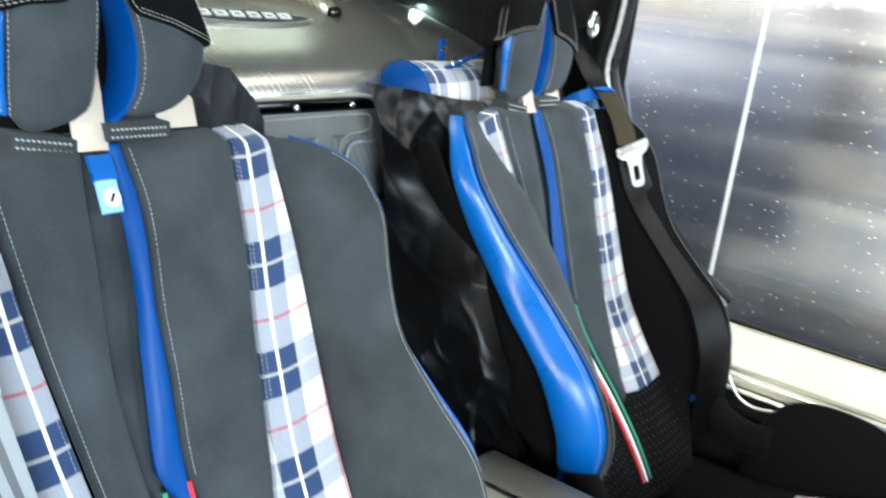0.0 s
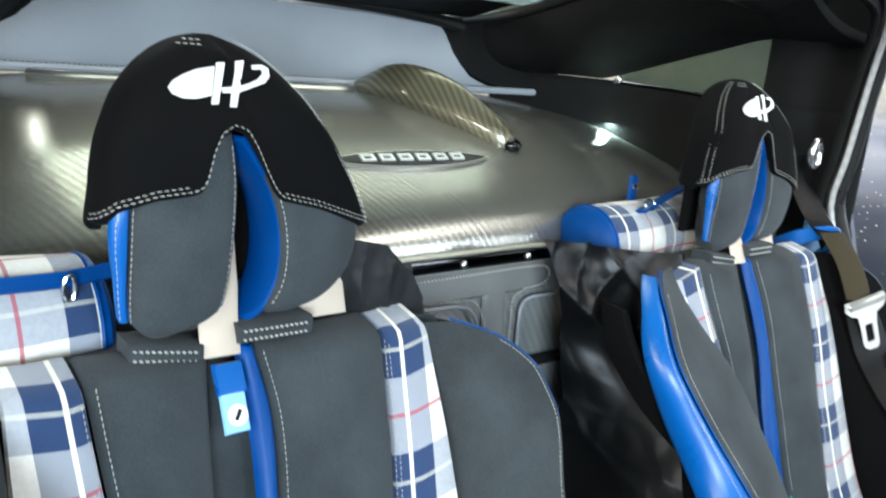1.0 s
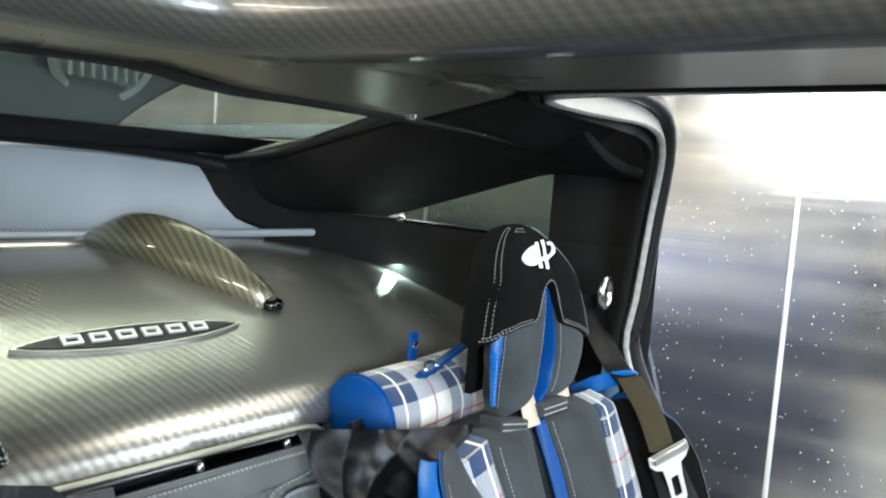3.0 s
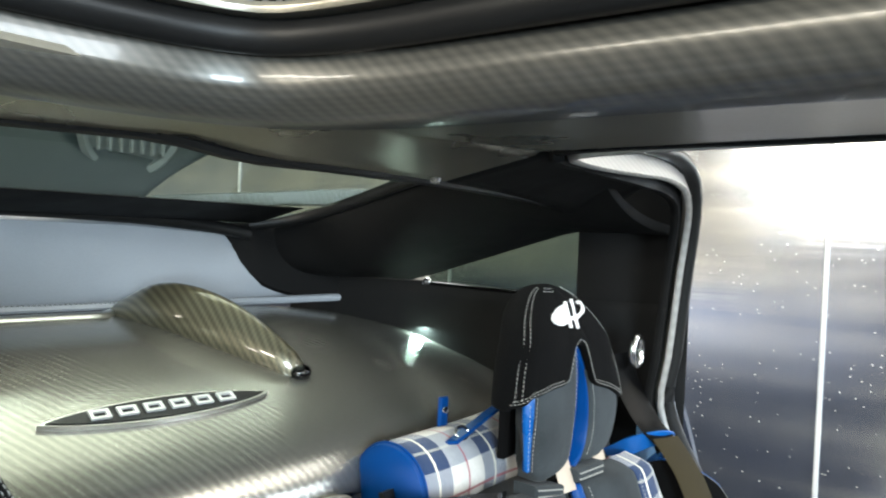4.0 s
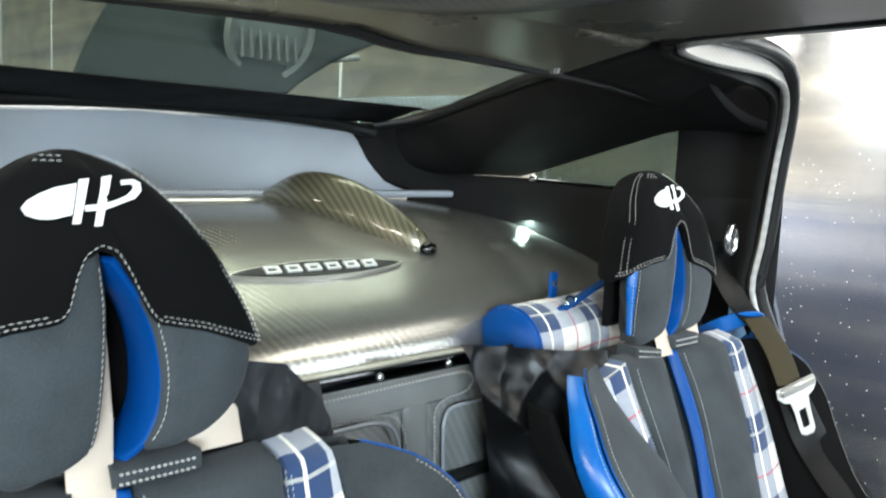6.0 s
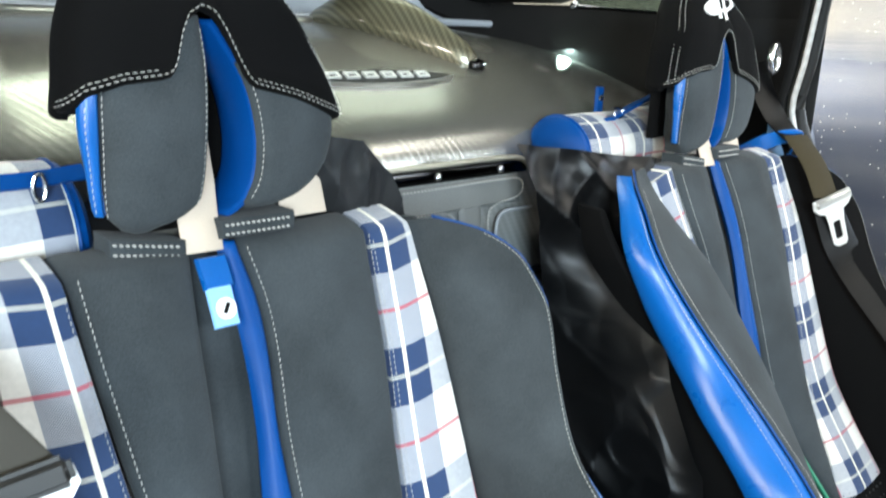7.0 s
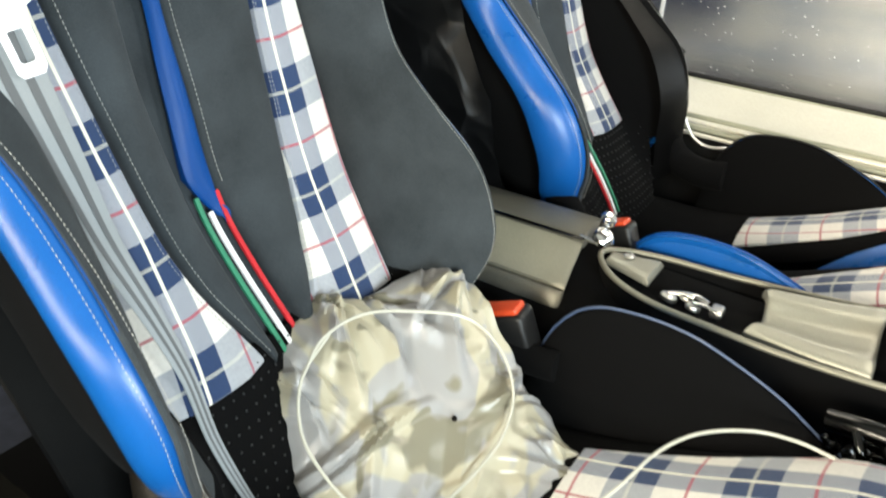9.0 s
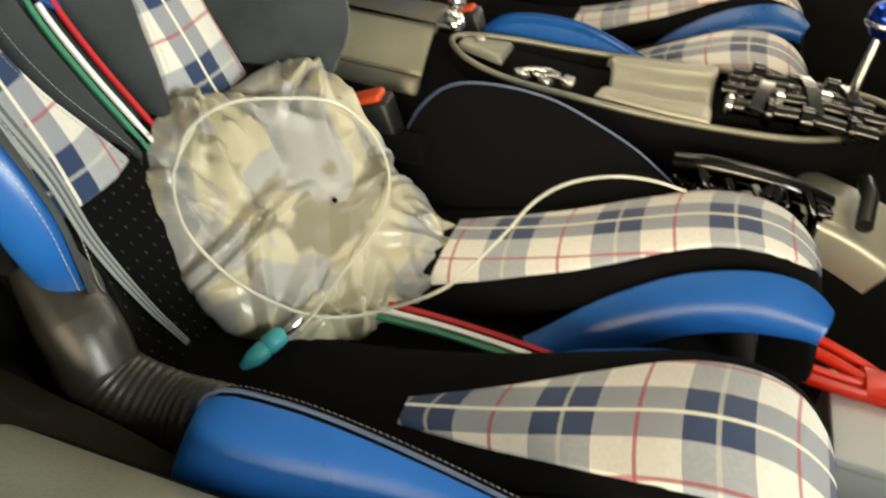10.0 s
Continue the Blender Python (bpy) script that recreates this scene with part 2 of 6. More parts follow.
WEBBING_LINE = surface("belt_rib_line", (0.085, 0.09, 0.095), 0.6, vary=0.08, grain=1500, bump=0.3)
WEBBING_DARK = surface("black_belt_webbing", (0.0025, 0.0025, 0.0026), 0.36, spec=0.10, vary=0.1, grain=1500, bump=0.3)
STEEL = surface("bright_steel", (0.78, 0.78, 0.78), 0.18, 1.0, vary=0.04, grain=500, bump=0.05)
STEEL_SATIN = surface("satin_steel", (0.62, 0.62, 0.60), 0.34, 1.0, vary=0.06, grain=500, bump=0.08)
DARK_METAL = surface("dark_polished_metal", (0.05, 0.05, 0.05), 0.16, 1.0, vary=0.1, grain=300, bump=0.05)
ALU = surface("champagne_aluminium", (0.36, 0.35, 0.29), 0.42, 0.55, vary=0.05, grain=500, bump=0.06)
# Dull metal of the edge strips; also carries the near sill's shade as colour.
STRIP_AND_SILL_SHADE = surface("sill_strip_and_shade", (0.26, 0.265, 0.20), 0.45, 0.3, vary=0.08, grain=400, bump=0.05)
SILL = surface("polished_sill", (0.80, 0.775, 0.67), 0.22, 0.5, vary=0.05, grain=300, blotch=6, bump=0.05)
WHITE = surface("white_print", (0.80, 0.80, 0.80), 0.6, vary=0.03, bump=0.1)
RED = surface("red_cloth", (0.50, 0.012, 0.020), 0.6, vary=0.05, bump=0.2)
GREEN = surface("green_cloth", (0.02, 0.20, 0.11), 0.6, vary=0.05, bump=0.2)
ORANGE = surface("orange_button", (0.62, 0.06, 0.015), 0.35, vary=0.04, bump=0.05)
RED_PLASTIC = surface("red_plastic", (0.80, 0.025, 0.010), 0.38, vary=0.05, bump=0.05)
AQUA = surface("aqua_plastic", (0.03, 0.42, 0.50), 0.35, vary=0.04, bump=0.05)
BLUE_ANOD = surface("blue_anodised", (0.01, 0.06, 0.45), 0.12, 0.9, vary=0.03, bump=0.03)
CAMO = camo_material("camouflage_satin")
WALL = panel_wall_material("polished_panel")
BODY = surface("dark_blue_body", (0.11, 0.125, 0.17), 0.36, 0.4, vary=0.25, grain=300, blotch=5, bump=0.02, coat=0.3)
PLASTER = surface("cream_plaster", (0.72, 0.68, 0.58), 0.8, vary=0.05, grain=60, blotch=0.6, bump=0.1, bump_dist=0.002)
FLOOR = surface("dark_polished_floor", (0.018, 0.023, 0.038), 0.60, vary=0.25, grain=40, blotch=1.2, bump=0.05, spec=0.10)
CARPET = surface("black_carpet", (0.006, 0.006, 0.006), 0.95, vary=0.2, grain=700, bump=0.5, bump_dist=0.002, spec=0.05)
LABEL_BLUE = surface("pale_blue_label", (0.22, 0.46, 0.80), 0.35, vary=0.03, bump=0.1)

GLASS = bpy.data.materials.new("tinted_glass")
GLASS.use_nodes = True
_b = GLASS.node_tree.nodes["Principled BSDF"]
_b.inputs["Base Color"].default_value = (0.44, 0.52, 0.47, 1)
_b.inputs["Transmission Weight"].default_value, _b.inputs["Roughness"].default_value = 1.0, 0.02
_b.inputs["IOR"].default_value = 1.05

QUARTER = GLASS.copy()
QUARTER.name = "dark_tinted_glass"
QUARTER.node_tree.nodes["Principled BSDF"].inputs["Base Color"].default_value = (0.12, 0.16, 0.14, 1)
MARK_STEEL = surface("pale_raised_steel", (0.70, 0.70, 0.68), 0.35, 0.4, vary=0.04)
HOLES = surface("pierced_holes", (0.030, 0.031, 0.032), 0.8, vary=0.1)

# ---- mesh helpers ----


def part(name, bm, material, parent=None, label="", smooth=True):
    """Links a bmesh as one mesh object, under a thing or a part."""
    me = bpy.data.meshes.new(name)
    bm.normal_update()
    bm.to_mesh(me)
    bm.free()
    if smooth:
        me.polygons.foreach_set("use_smooth", [True] * len(me.polygons))
        me.set_sharp_from_angle(angle=radians(42))
    me.materials.append(material)
    ob = new(name, me)
    if parent is not None:
        ob.parent = parent
        ob.matrix_parent_inverse = parent.matrix_basis.inverted()
    if label:
        ob["label"] = label
    if name in ("stitching", "perforations"):
        ob["kind"] = "stuff"
    return ob


def thing(name, label, category, group="", base=(0, 0, 0)):
    """An Empty at the base of a thing that parents its parts."""
    ob = tagged(new(name), label, category, group)
    ob.matrix_basis = Matrix.Translation(base)
    return ob


def lerp(x, table):
    """Smooth reading of a short table of (x, y) pairs, in rising x."""
    if x <= table[0][0]:
        return table[0][1]
    for (x0, y0), (x1, y1) in zip(table[:-1], table[1:]):
        if x <= x1:
            return y0 + (y1 - y0) * (x - x0) / (x1 - x0)
    return table[-1][1]


def spline(x, table):
    """Catmull-Rom reading of a table of (x, y) pairs."""
    xs = [p[0] for p in table]
    ys = [p[1] for p in table]
    if x <= xs[0]:
        return ys[0]
    if x >= xs[-1]:
        return ys[-1]
    i = max(k for k in range(len(xs) - 1) if xs[k] <= x)

    def slope(k):
        if k == 0 or k == len(xs) - 1:
            j = 0 if k == 0 else k - 1
            return (ys[j + 1] - ys[j]) / (xs[j + 1] - xs[j])
        return (ys[k + 1] - ys[k - 1]) / (xs[k + 1] - xs[k - 1])
    h = xs[i + 1] - xs[i]
    t = (x - xs[i]) / h
    return ((2 * t**3 - 3 * t**2 + 1) * ys[i] + (t**3 - 2 * t**2 + t) * h * slope(i)
            + (-2 * t**3 + 3 * t**2) * ys[i + 1] + (t**3 - t**2) * h * slope(i + 1))


def curve_points(points, n=40):
    """A smooth path of n + 1 places through a few given ones."""
    pts = [Vector(p) for p in points]
    d = [0.0]
    for a, b in zip(pts[:-1], pts[1:]):
        d.append(d[-1] + max((b - a).length, 1e-6))
    return [Vector([spline(d[-1] * k / n, [(s, p[i]) for s, p in zip(d, pts)]) for i in range(3)]) for k in range(n + 1)]


def steps(n):
    """n + 1 numbers from 0 to 1, closer together at both ends."""
    return [0.5 - 0.5 * math.cos(math.pi * k / n) * (0.55 + 0.45 * abs(math.cos(math.pi * k / n))) for k in range(n + 1)]


def pillow(f, nu, nv, depth=0.02, r=0.006, flip=False, sides="lrbt", bulge=0.0, cloth=None):
    """A padded sheet: f(a, b) gives its face for a, b from 0 to 1; its edges on the given sides are rounded over r and it is depth thick."""
    A, B = steps(nu), steps(nv)
    P = [[Vector(f(a, b)) for b in B] for a in A]
    N = []
    for i in range(nu + 1):
        row = []
        for j in range(nv + 1):
            da = P[min(i + 1, nu)][j] - P[max(i - 1, 0)][j]
            db = P[i][min(j + 1, nv)] - P[i][max(j - 1, 0)]
            k = da.cross(db)
            k = k.normalized() if k.length > 1e-12 else Vector((0, -1, 0))
            row.append(-k if flip else k)
        N.append(row)
    U = [[0.0] * (nv + 1) for _ in range(nu + 1)]
    V = [[0.0] * (nv + 1) for _ in range(nu + 1)]
    for j in range(nv + 1):
        for i in range(1, nu + 1):
            U[i][j] = U[i - 1][j] + (P[i][j] - P[i - 1][j]).length
    for i in range(nu + 1):
        for j in range(1, nv + 1):
            V[i][j] = V[i][j - 1] + (P[i][j] - P[i][j - 1]).length
    bm = bmesh.new()
    uvl = bm.loops.layers.uv.new("UVMap")
    front, back = [], []
    for i in range(nu + 1):
        fr, br = [], []
        for j in range(nv + 1):
            e = []
            if "l" in sides:
                e.append(U[i][j])
            if "r" in sides:
                e.append(U[nu][j] - U[i][j])
            if "b" in sides:
                e.append(V[i][j])
            if "t" in sides:
                e.append(V[i][nv] - V[i][j])
            push = 0.0
            for q in e:
                if q < r:
                    push = max(push, r * (1 - math.sqrt(max(0.0, 1 - (1 - q / r) ** 2))))
            lift = bulge * math.sin(math.pi * A[i]) ** 0.7 * math.sin(math.pi * B[j]) ** 0.5 if bulge else 0.0
            fr.append(bm.verts.new(P[i][j] + N[i][j] * (lift - push)))
            br.append(bm.verts.new(P[i][j] - N[i][j] * depth))
        front.append(fr)
        back.append(br)

    def quad(vs, uvs):
        if len(set(vs)) < 4:
            return
        fc = bm.faces.new(vs)
        for lp, q in zip(fc.loops, uvs):
            lp[uvl].uv = q
    for i in range(nu):
        for j in range(nv):
            ids = [(i, j), (i + 1, j), (i + 1, j + 1), (i, j + 1)]
            q = [cloth(A[a], B[b], U[a][b], V[a][b]) if cloth else (U[a][b] - U[nu][b] * 0.5, V[a][b]) for a, b in ids]
            vs = [front[a][b] for a, b in ids]
            ws = [back[a][b] for a, b in ids]
            if flip:
                quad(vs[::-1], q[::-1])
                quad(ws, q)
            else:
                quad(vs, q)
                quad(ws[::-1], q[::-1])
    ring = [(i, 0) for i in range(nu)] + [(nu, j) for j in range(nv)] + [(i, nv) for i in range(nu, 0, -1)] + [(0, j) for j in range(nv, 0, -1)]
    for k in range(len(ring)):
        (a, b), (c, d) = ring[k], ring[(k + 1) % len(ring)]
        vs = [front[a][b], back[a][b], back[c][d], front[c][d]]
        q = [(U[a][b], V[a][b]), (U[a][b], V[a][b]), (U[c][d], V[c][d]), (U[c][d], V[c][d])]
        if flip:
            quad(vs[::-1], q[::-1])
        else:
            quad(vs, q)
    return bm


def tube(points, radius, sides=8, closed=False, radii=None, flat=1.0, up=(0, 0, 1)):
    """A round bar along a path; flat squashes it across up."""
    bm = bmesh.new()
    pts = [Vector(p) for p in points]
    rings = []
    n = len(pts)
    for k, p in enumerate(pts):
        a = pts[(k - 1) % n] if closed else pts[max(k - 1, 0)]
        b = pts[(k + 1) % n] if closed else pts[min(k + 1, n - 1)]
        t = (b - a).normalized()
        s = t.cross(Vector(up))
        s = s.normalized() if s.length > 1e-6 else t.orthogonal().normalized()
        w = s.cross(t)
        rad = radii[k] if radii else radius
        rings.append([bm.verts.new(p + (s * math.cos(2 * math.pi * i / sides) + w * math.sin(2 * math.pi * i / sides) * flat) * rad) for i in range(sides)])
    for k in range(n if closed else n - 1):
        r0, r1 = rings[k], rings[(k + 1) % n]
        for i in range(sides):
            bm.faces.new((r0[i], r0[(i + 1) % sides], r1[(i + 1) % sides], r1[i]))
    if not closed:
        bm.faces.new(rings[0][::-1])
        bm.faces.new(rings[-1])
    bmesh.ops.recalc_face_normals(bm, faces=bm.faces)
    return bm


def ribbon(points, width, thick, across, n=None):
    """A flat band along a path; across gives the way of its width at each place (one vector, or one for each)."""
    bm = bmesh.new()
    uvl = bm.loops.layers.uv.new("UVMap")
    pts = [Vector(p) for p in points]
    rows, d = [], 0.0
    ds = []
    for k, p in enumerate(pts):
        t = (pts[min(k + 1, len(pts) - 1)] - pts[max(k - 1, 0)]).normalized()
        a = Vector(across[k] if isinstance(across, list) else across)
        a = (a - t * a.dot(t)).normalized()
        m = t.cross(a)
        if k:
            d += (p - pts[k - 1]).length
        ds.append(d)
        w = width[k] if isinstance(width, list) else width
        rows.append([bm.verts.new(p + a * (x * w / 2) + m * (y * thick / 2)) for x, y in ((-1, 0.2), (-0.9, 1), (0.9, 1), (1, 0.2), (1, -0.2), (0.9, -1), (-0.9, -1), (-1, -0.2))])
    ux = (-0.5, -0.45, 0.45, 0.5, 0.5, 0.45, -0.45, -0.5)
    for k in range(len(rows) - 1):
        for i in range(8):
            j = (i + 1) % 8
            fc = bm.faces.new((rows[k][i], rows[k][j], rows[k + 1][j], rows[k + 1][i]))
            w = width[k] if isinstance(width, list) else width
            for lp, q in zip(fc.loops, ((ux[i] * w, ds[k]), (ux[j] * w, ds[k]), (ux[j] * w, ds[k + 1]), (ux[i] * w, ds[k + 1]))):
                lp[uvl].uv = q
    bm.faces.new(rows[0][::-1])
    bm.faces.new(rows[-1])
    bmesh.ops.recalc_face_normals(bm, faces=bm.faces)
    return bm


def stitches(path, out, pitch=0.0044, length=0.0031, radius=0.00042):
    """A seam of short threads along a path, lifted by out."""
    bm = bmesh.new()
    radius *= 0.62
    pts = [Vector(p) for p in path]
    d = [0.0]
    for a, b in zip(pts[:-1], pts[1:]):
        d.append(d[-1] + (b - a).length)

    def at(s):
        for k in range(len(pts) - 1):
            if s <= d[k + 1]:
                f = (s - d[k]) / max(d[k + 1] - d[k], 1e-9)
                return pts[k].lerp(pts[k + 1], f)
        return pts[-1].copy()
    o = Vector(out)
    for k in range(int(d[-1] / pitch)):
        a, b = at(k * pitch), at(k * pitch + length)
        t = (b - a)
        if t.length < 1e-6:
            continue
        t.normalize()
        s = t.cross(o).normalized()
        m = s.cross(t)
        mid = (a + b) / 2 + m * radius
        ring = []
        for q, sc in ((a, 0.35), (mid, 1.0), (b, 0.35)):
            skew = s * radius * (0.5 if q is b else -0.5 if q is a else 0)
            ring.append([bm.verts.new(q + skew + (s * x + m * y) * radius * sc * 1.5) for x, y in ((-1, -0.4), (-0.5, 0.7), (0.5, 0.7), (1, -0.4))])
        for r0, r1 in zip(ring[:-1], ring[1:]):
            for i in range(4):
                bm.faces.new((r0[i], r0[(i + 1) % 4], r1[(i + 1) % 4], r1[i]))
        bm.faces.new(ring[0][::-1])
        bm.faces.new(ring[-1])
    bmesh.ops.recalc_face_normals(bm, faces=bm.faces)
    return bm


def block(x0, x1, y0, y1, z0, z1, bevel=0.004, seg=2):
    bm = bmesh.new()
    bmesh.ops.create_cube(bm, size=1)
    bmesh.ops.scale(bm, vec=(x1 - x0, y1 - y0, z1 - z0), verts=bm.verts)
    bmesh.ops.translate(bm, vec=((x0 + x1) / 2, (y0 + y1) / 2, (z0 + z1) / 2), verts=bm.verts)
    if bevel:
        bmesh.ops.bevel(bm, geom=bm.edges[:], offset=bevel, segments=seg, affect="EDGES", profile=0.5)
    return bm


def turned(profile, m, seg=20):
    """A body turned from (radius, height) pairs about its own z, set at the pose m."""
    bm = bmesh.new()
    rings = []
    for r, h in profile:
        rings.append([bm.verts.new(m @ Vector((r * math.cos(2 * math.pi * i / seg), r * math.sin(2 * math.pi * i / seg), h))) for i in range(seg)])
    for r0, r1 in zip(rings[:-1], rings[1:]):
        for i in range(seg):
            bm.faces.new((r0[i], r0[(i + 1) % seg], r1[(i + 1) % seg], r1[i]))
    bm.faces.new(rings[0][::-1])
    bm.faces.new(rings[-1])
    bmesh.ops.recalc_face_normals(bm, faces=bm.faces)
    return bm


def along(a, b):
    """The pose at a whose z points at b."""
    a, b = Vector(a), Vector(b)
    return Matrix.Translation(a) @ (b - a).to_track_quat("Z", "Y").to_matrix().to_4x4()


def outline_plate(points, thick, place, bevel=0.0):
    """A flat plate from an outline in its own plane; place maps (x, y, depth) to the world."""
    bm = bmesh.new()
    top = [bm.verts.new(place(x, y, 0.0)) for x, y in points]
    low = [bm.verts.new(place(x, y, thick)) for x, y in points]
    n = len(points)
    bm.faces.new(top)
    bm.faces.new(low[::-1])
    for i in range(n):
        bm.faces.new((top[i], low[i], low[(i + 1) % n], top[(i + 1) % n]))
    bmesh.ops.recalc_face_normals(bm, faces=bm.faces)
    return bm


def joined(*meshes):
    """Several bmeshes as one."""
    out = meshes[0]
    for b in meshes[1:]:
        me = bpy.data.meshes.new("tmp")
        b.to_mesh(me)
        b.free()
        out.from_mesh(me)
        bpy.data.meshes.remove(me)
    return out

# ---- hall ----
wall_far = tagged(part("wall_far", block(1.60, 1.75, -9, 12, 0, 3.3, 0), PLASTER, smooth=False), "polished metal-clad panel wall with pale joints", "wall", kind="structure")
for y in [0.712 + 1.12 * j for j in range(-8, 10)]:
    part("panel", block(1.58, 1.598, y + 0.004, y + 1.116, 0.02, 3.28, 0.002, 1), WALL, wall_far)
    part("joint_strip", block(1.574, 1.599, y - 0.006, y + 0.003, 0.02, 3.28, 0.001, 1), WHITE, wall_far, "white joint strip")
tagged(part("floor", block(-22, 1.6, -9, 12, -0.1, 0, 0), FLOOR, smooth=False), "dark polished hall floor", "floor", kind="structure")
tagged(part("ceiling", block(-22, 1.75, -9, 12, 3.3, 3.4, 0), PLASTER, smooth=False), "plain cream hall ceiling", "ceiling", kind="structure")
tagged(part("wall_near", block(-22.2, -22, -9, 12, 0, 3.3, 0), PLASTER, smooth=False), "plain cream hall wall", "wall", kind="structure")
tagged(part("wall_front", block(-22, 1.75, -9.2, -9, 0, 3.3, 0), PLASTER, smooth=False), "plain cream hall wall", "wall", kind="structure")
tagged(part("wall_back", block(-22, 1.75, 12, 12.2, 0, 3.3, 0), PLASTER, smooth=False), "plain cream hall wall", "wall", kind="structure")

# ---- cabin shell ----
MX = -0.03  # middle of the rear bulkhead


def tag_cabin(ob, label, category):
    return tagged(ob, label, category, kind="structure")


# rear bulkhead: satin carbon, from the crease below the leather shelf down to the panel between the seats
SECTION = [(0.0, 1.125, 0.985), (0.18, 1.02, 0.972), (0.40, 0.93, 0.945), (0.56, 0.87, 0.921), (0.70, 0.825, 0.898), (0.82, 0.793, 0.876), (0.91, 0.775, 0.853), (1.0, 0.768, 0.828)]


def bulkhead(x, s):
    y = spline(s, [(a, b) for a, b, c in SECTION])
    z = spline(s, [(a, c) for a, b, c in SECTION])
    side = max(0.0, abs(x - MX) - 0.22)
    return Vector((x, y + 0.25 * side * side, z - 0.30 * side * side * (1 - s * 0.6)))


bulk = tagged(part("rear_bulkhead", pillow(lambda a, b: bulkhead(-0.66 + 1.30 * a, 1 - b), 48, 30, 0.02, 0.002), CARBON), "satin woven carbon bulkhead behind the seats", "bulkhead", kind="structure")
part("lower_panel", pillow(lambda a, b: (-0.66 + 1.30 * a, 0.745 + 0.023 * b, 0.30 + 0.528 * b), 20, 20, 0.02, 0.002), CARBON_PANEL, bulk)
part("top_strip", pillow(lambda a, b: (-0.20 + 0.335 * a - 0.02 * b * (1 if a > 0.5 else 0) * 0, 0.7635 - 0.0005 * b, 0.814 + 0.018 * b), 20, 4, 0.006, 0.003), DARK_METAL, bulk, "black gloss strip with steel screws")
part("strip_lip", tube(curve_points([(-0.20, 0.762, 0.8345), (0.0, 0.762, 0.8345), (0.10, 0.762, 0.8340), (0.125, 0.761, 0.829), (0.136, 0.760, 0.816)], 30), 0.0032, 8), ALU, bulk, "champagne edge")
BAND = surface("dark_grey_leather", (0.15, 0.158, 0.155), 0.5, vary=0.10, grain=900, blotch=18, bump=0.3)
for x in (-0.115, -0.015, 0.085):
    scr = part("screw", turned([(0.0001, 0.0035), (0.0028, 0.003), (0.0042, 0.0015), (0.0045, 0)], along((x, 0.7625, 0.822), (x, 0.70, 0.83)), 14), STEEL, bulk, "small steel screw")
for x, s in ((0.215, 0.10), (-0.50, 0.22)):
    p = bulkhead(x, s)
    part("stud", turned([(0.0035, 0), (0.003, 0.002), (0.0005, 0.003)], along(p, p + Vector((0, -0.3, 1))), 12), STEEL, bulk, "small steel stud")
# leather overlay in the form of a T with raised borders
part("leather_band", pillow(lambda a, b: (-0.20 + 0.32 * a, 0.7625 - 0.003 * (1 - b), 0.780 + 0.033 * b), 24, 6, 0.004, 0.003), BAND, bulk)
part("leather_stem", pillow(lambda a, b: (0.018 + 0.036 * a + 0.012 * (1 - b), 0.753 + 0.0065 * b, 0.55 + 0.234 * b), 6, 20, 0.004, 0.003), BAND, bulk)
part("stitching", joined(
    stitches(curve_points([(-0.2, 0.757, 0.810), (-0.05, 0.757, 0.810), (0.10, 0.757, 0.8105), (0.117, 0.757, 0.806), (0.119, 0.756, 0.796), (0.110, 0.756, 0.788), (0.075, 0.756, 0.783), (0.061, 0.7555, 0.775), (0.059, 0.754, 0.75), (0.063, 0.751, 0.66), (0.069, 0.748, 0.56)], 90), (0, -1, 0), 0.0050, 0.0038, 0.0016),
    stitches(curve_points([(-0.2, 0.7565, 0.782), (-0.03, 0.7565, 0.783), (-0.005, 0.756, 0.780), (0.010, 0.7555, 0.768), (0.018, 0.754, 0.745), (0.026, 0.750, 0.66), (0.032, 0.748, 0.56)], 80), (0, -1, 0), 0.0050, 0.0038, 0.0016)), THREAD, bulk, "white thread")
part("inset", pillow(lambda a, b: (-0.20 + (0.21 - 0.03 * max(0, (b - 0.75) * 4) ** 2) * a, 0.748 + 0.0105 * b, 0.55 + 0.226 * b), 16, 16, 0.004, 0.006), CARBON_PANEL, bulk)
for pts in ([(-0.2, 0.7545, 0.7775), (-0.04, 0.7545, 0.778), (-0.014, 0.754, 0.774), (-0.001, 0.7535, 0.764), (0.006, 0.752, 0.745), (0.014, 0.7485, 0.66), (0.020, 0.7445, 0.56)], [(0.135, 0.7545, 0.772), (0.090, 0.7545, 0.773), (0.078, 0.7545, 0.768), (0.072, 0.753, 0.752), (0.074, 0.749, 0.66), (0.079, 0.7445, 0.56)]):
    part("inset_edge", tube(curve_points(pts, 50), 0.0022, 8), GREY_LEATHER, bulk, "pale rolled leather edge")
part("panel_gap", block(0.06, 0.25, 0.735, 0.7525, 0.692, 0.697, 0.001, 1), RUBBER, bulk)

# leather parcel shelf band under the rear glass


def shelf_top(x):
    return lerp(x, [(-0.56, 0.985), (-0.44, 1.005), (-0.38, 1.045), (-0.31, 1.083), (-0.10, 1.094), (0.10, 1.092), (0.245, 1.084), (0.275, 1.045), (0.315, 1.016), (0.37, 1.002), (0.49, 0.994)])


shelf = tagged(part("leather_shelf", pillow(lambda a, b: (-0.56 + 1.05 * a, 1.165 - 0.012 * b - 0.02 * abs(a - 0.5), 0.985 + (shelf_top(-0.56 + 1.05 * a) - 0.985) * b), 60, 10, 0.02, 0.006), GREY_LEATHER), "grey leather shelf trim under the rear glass", "trim", kind="structure")
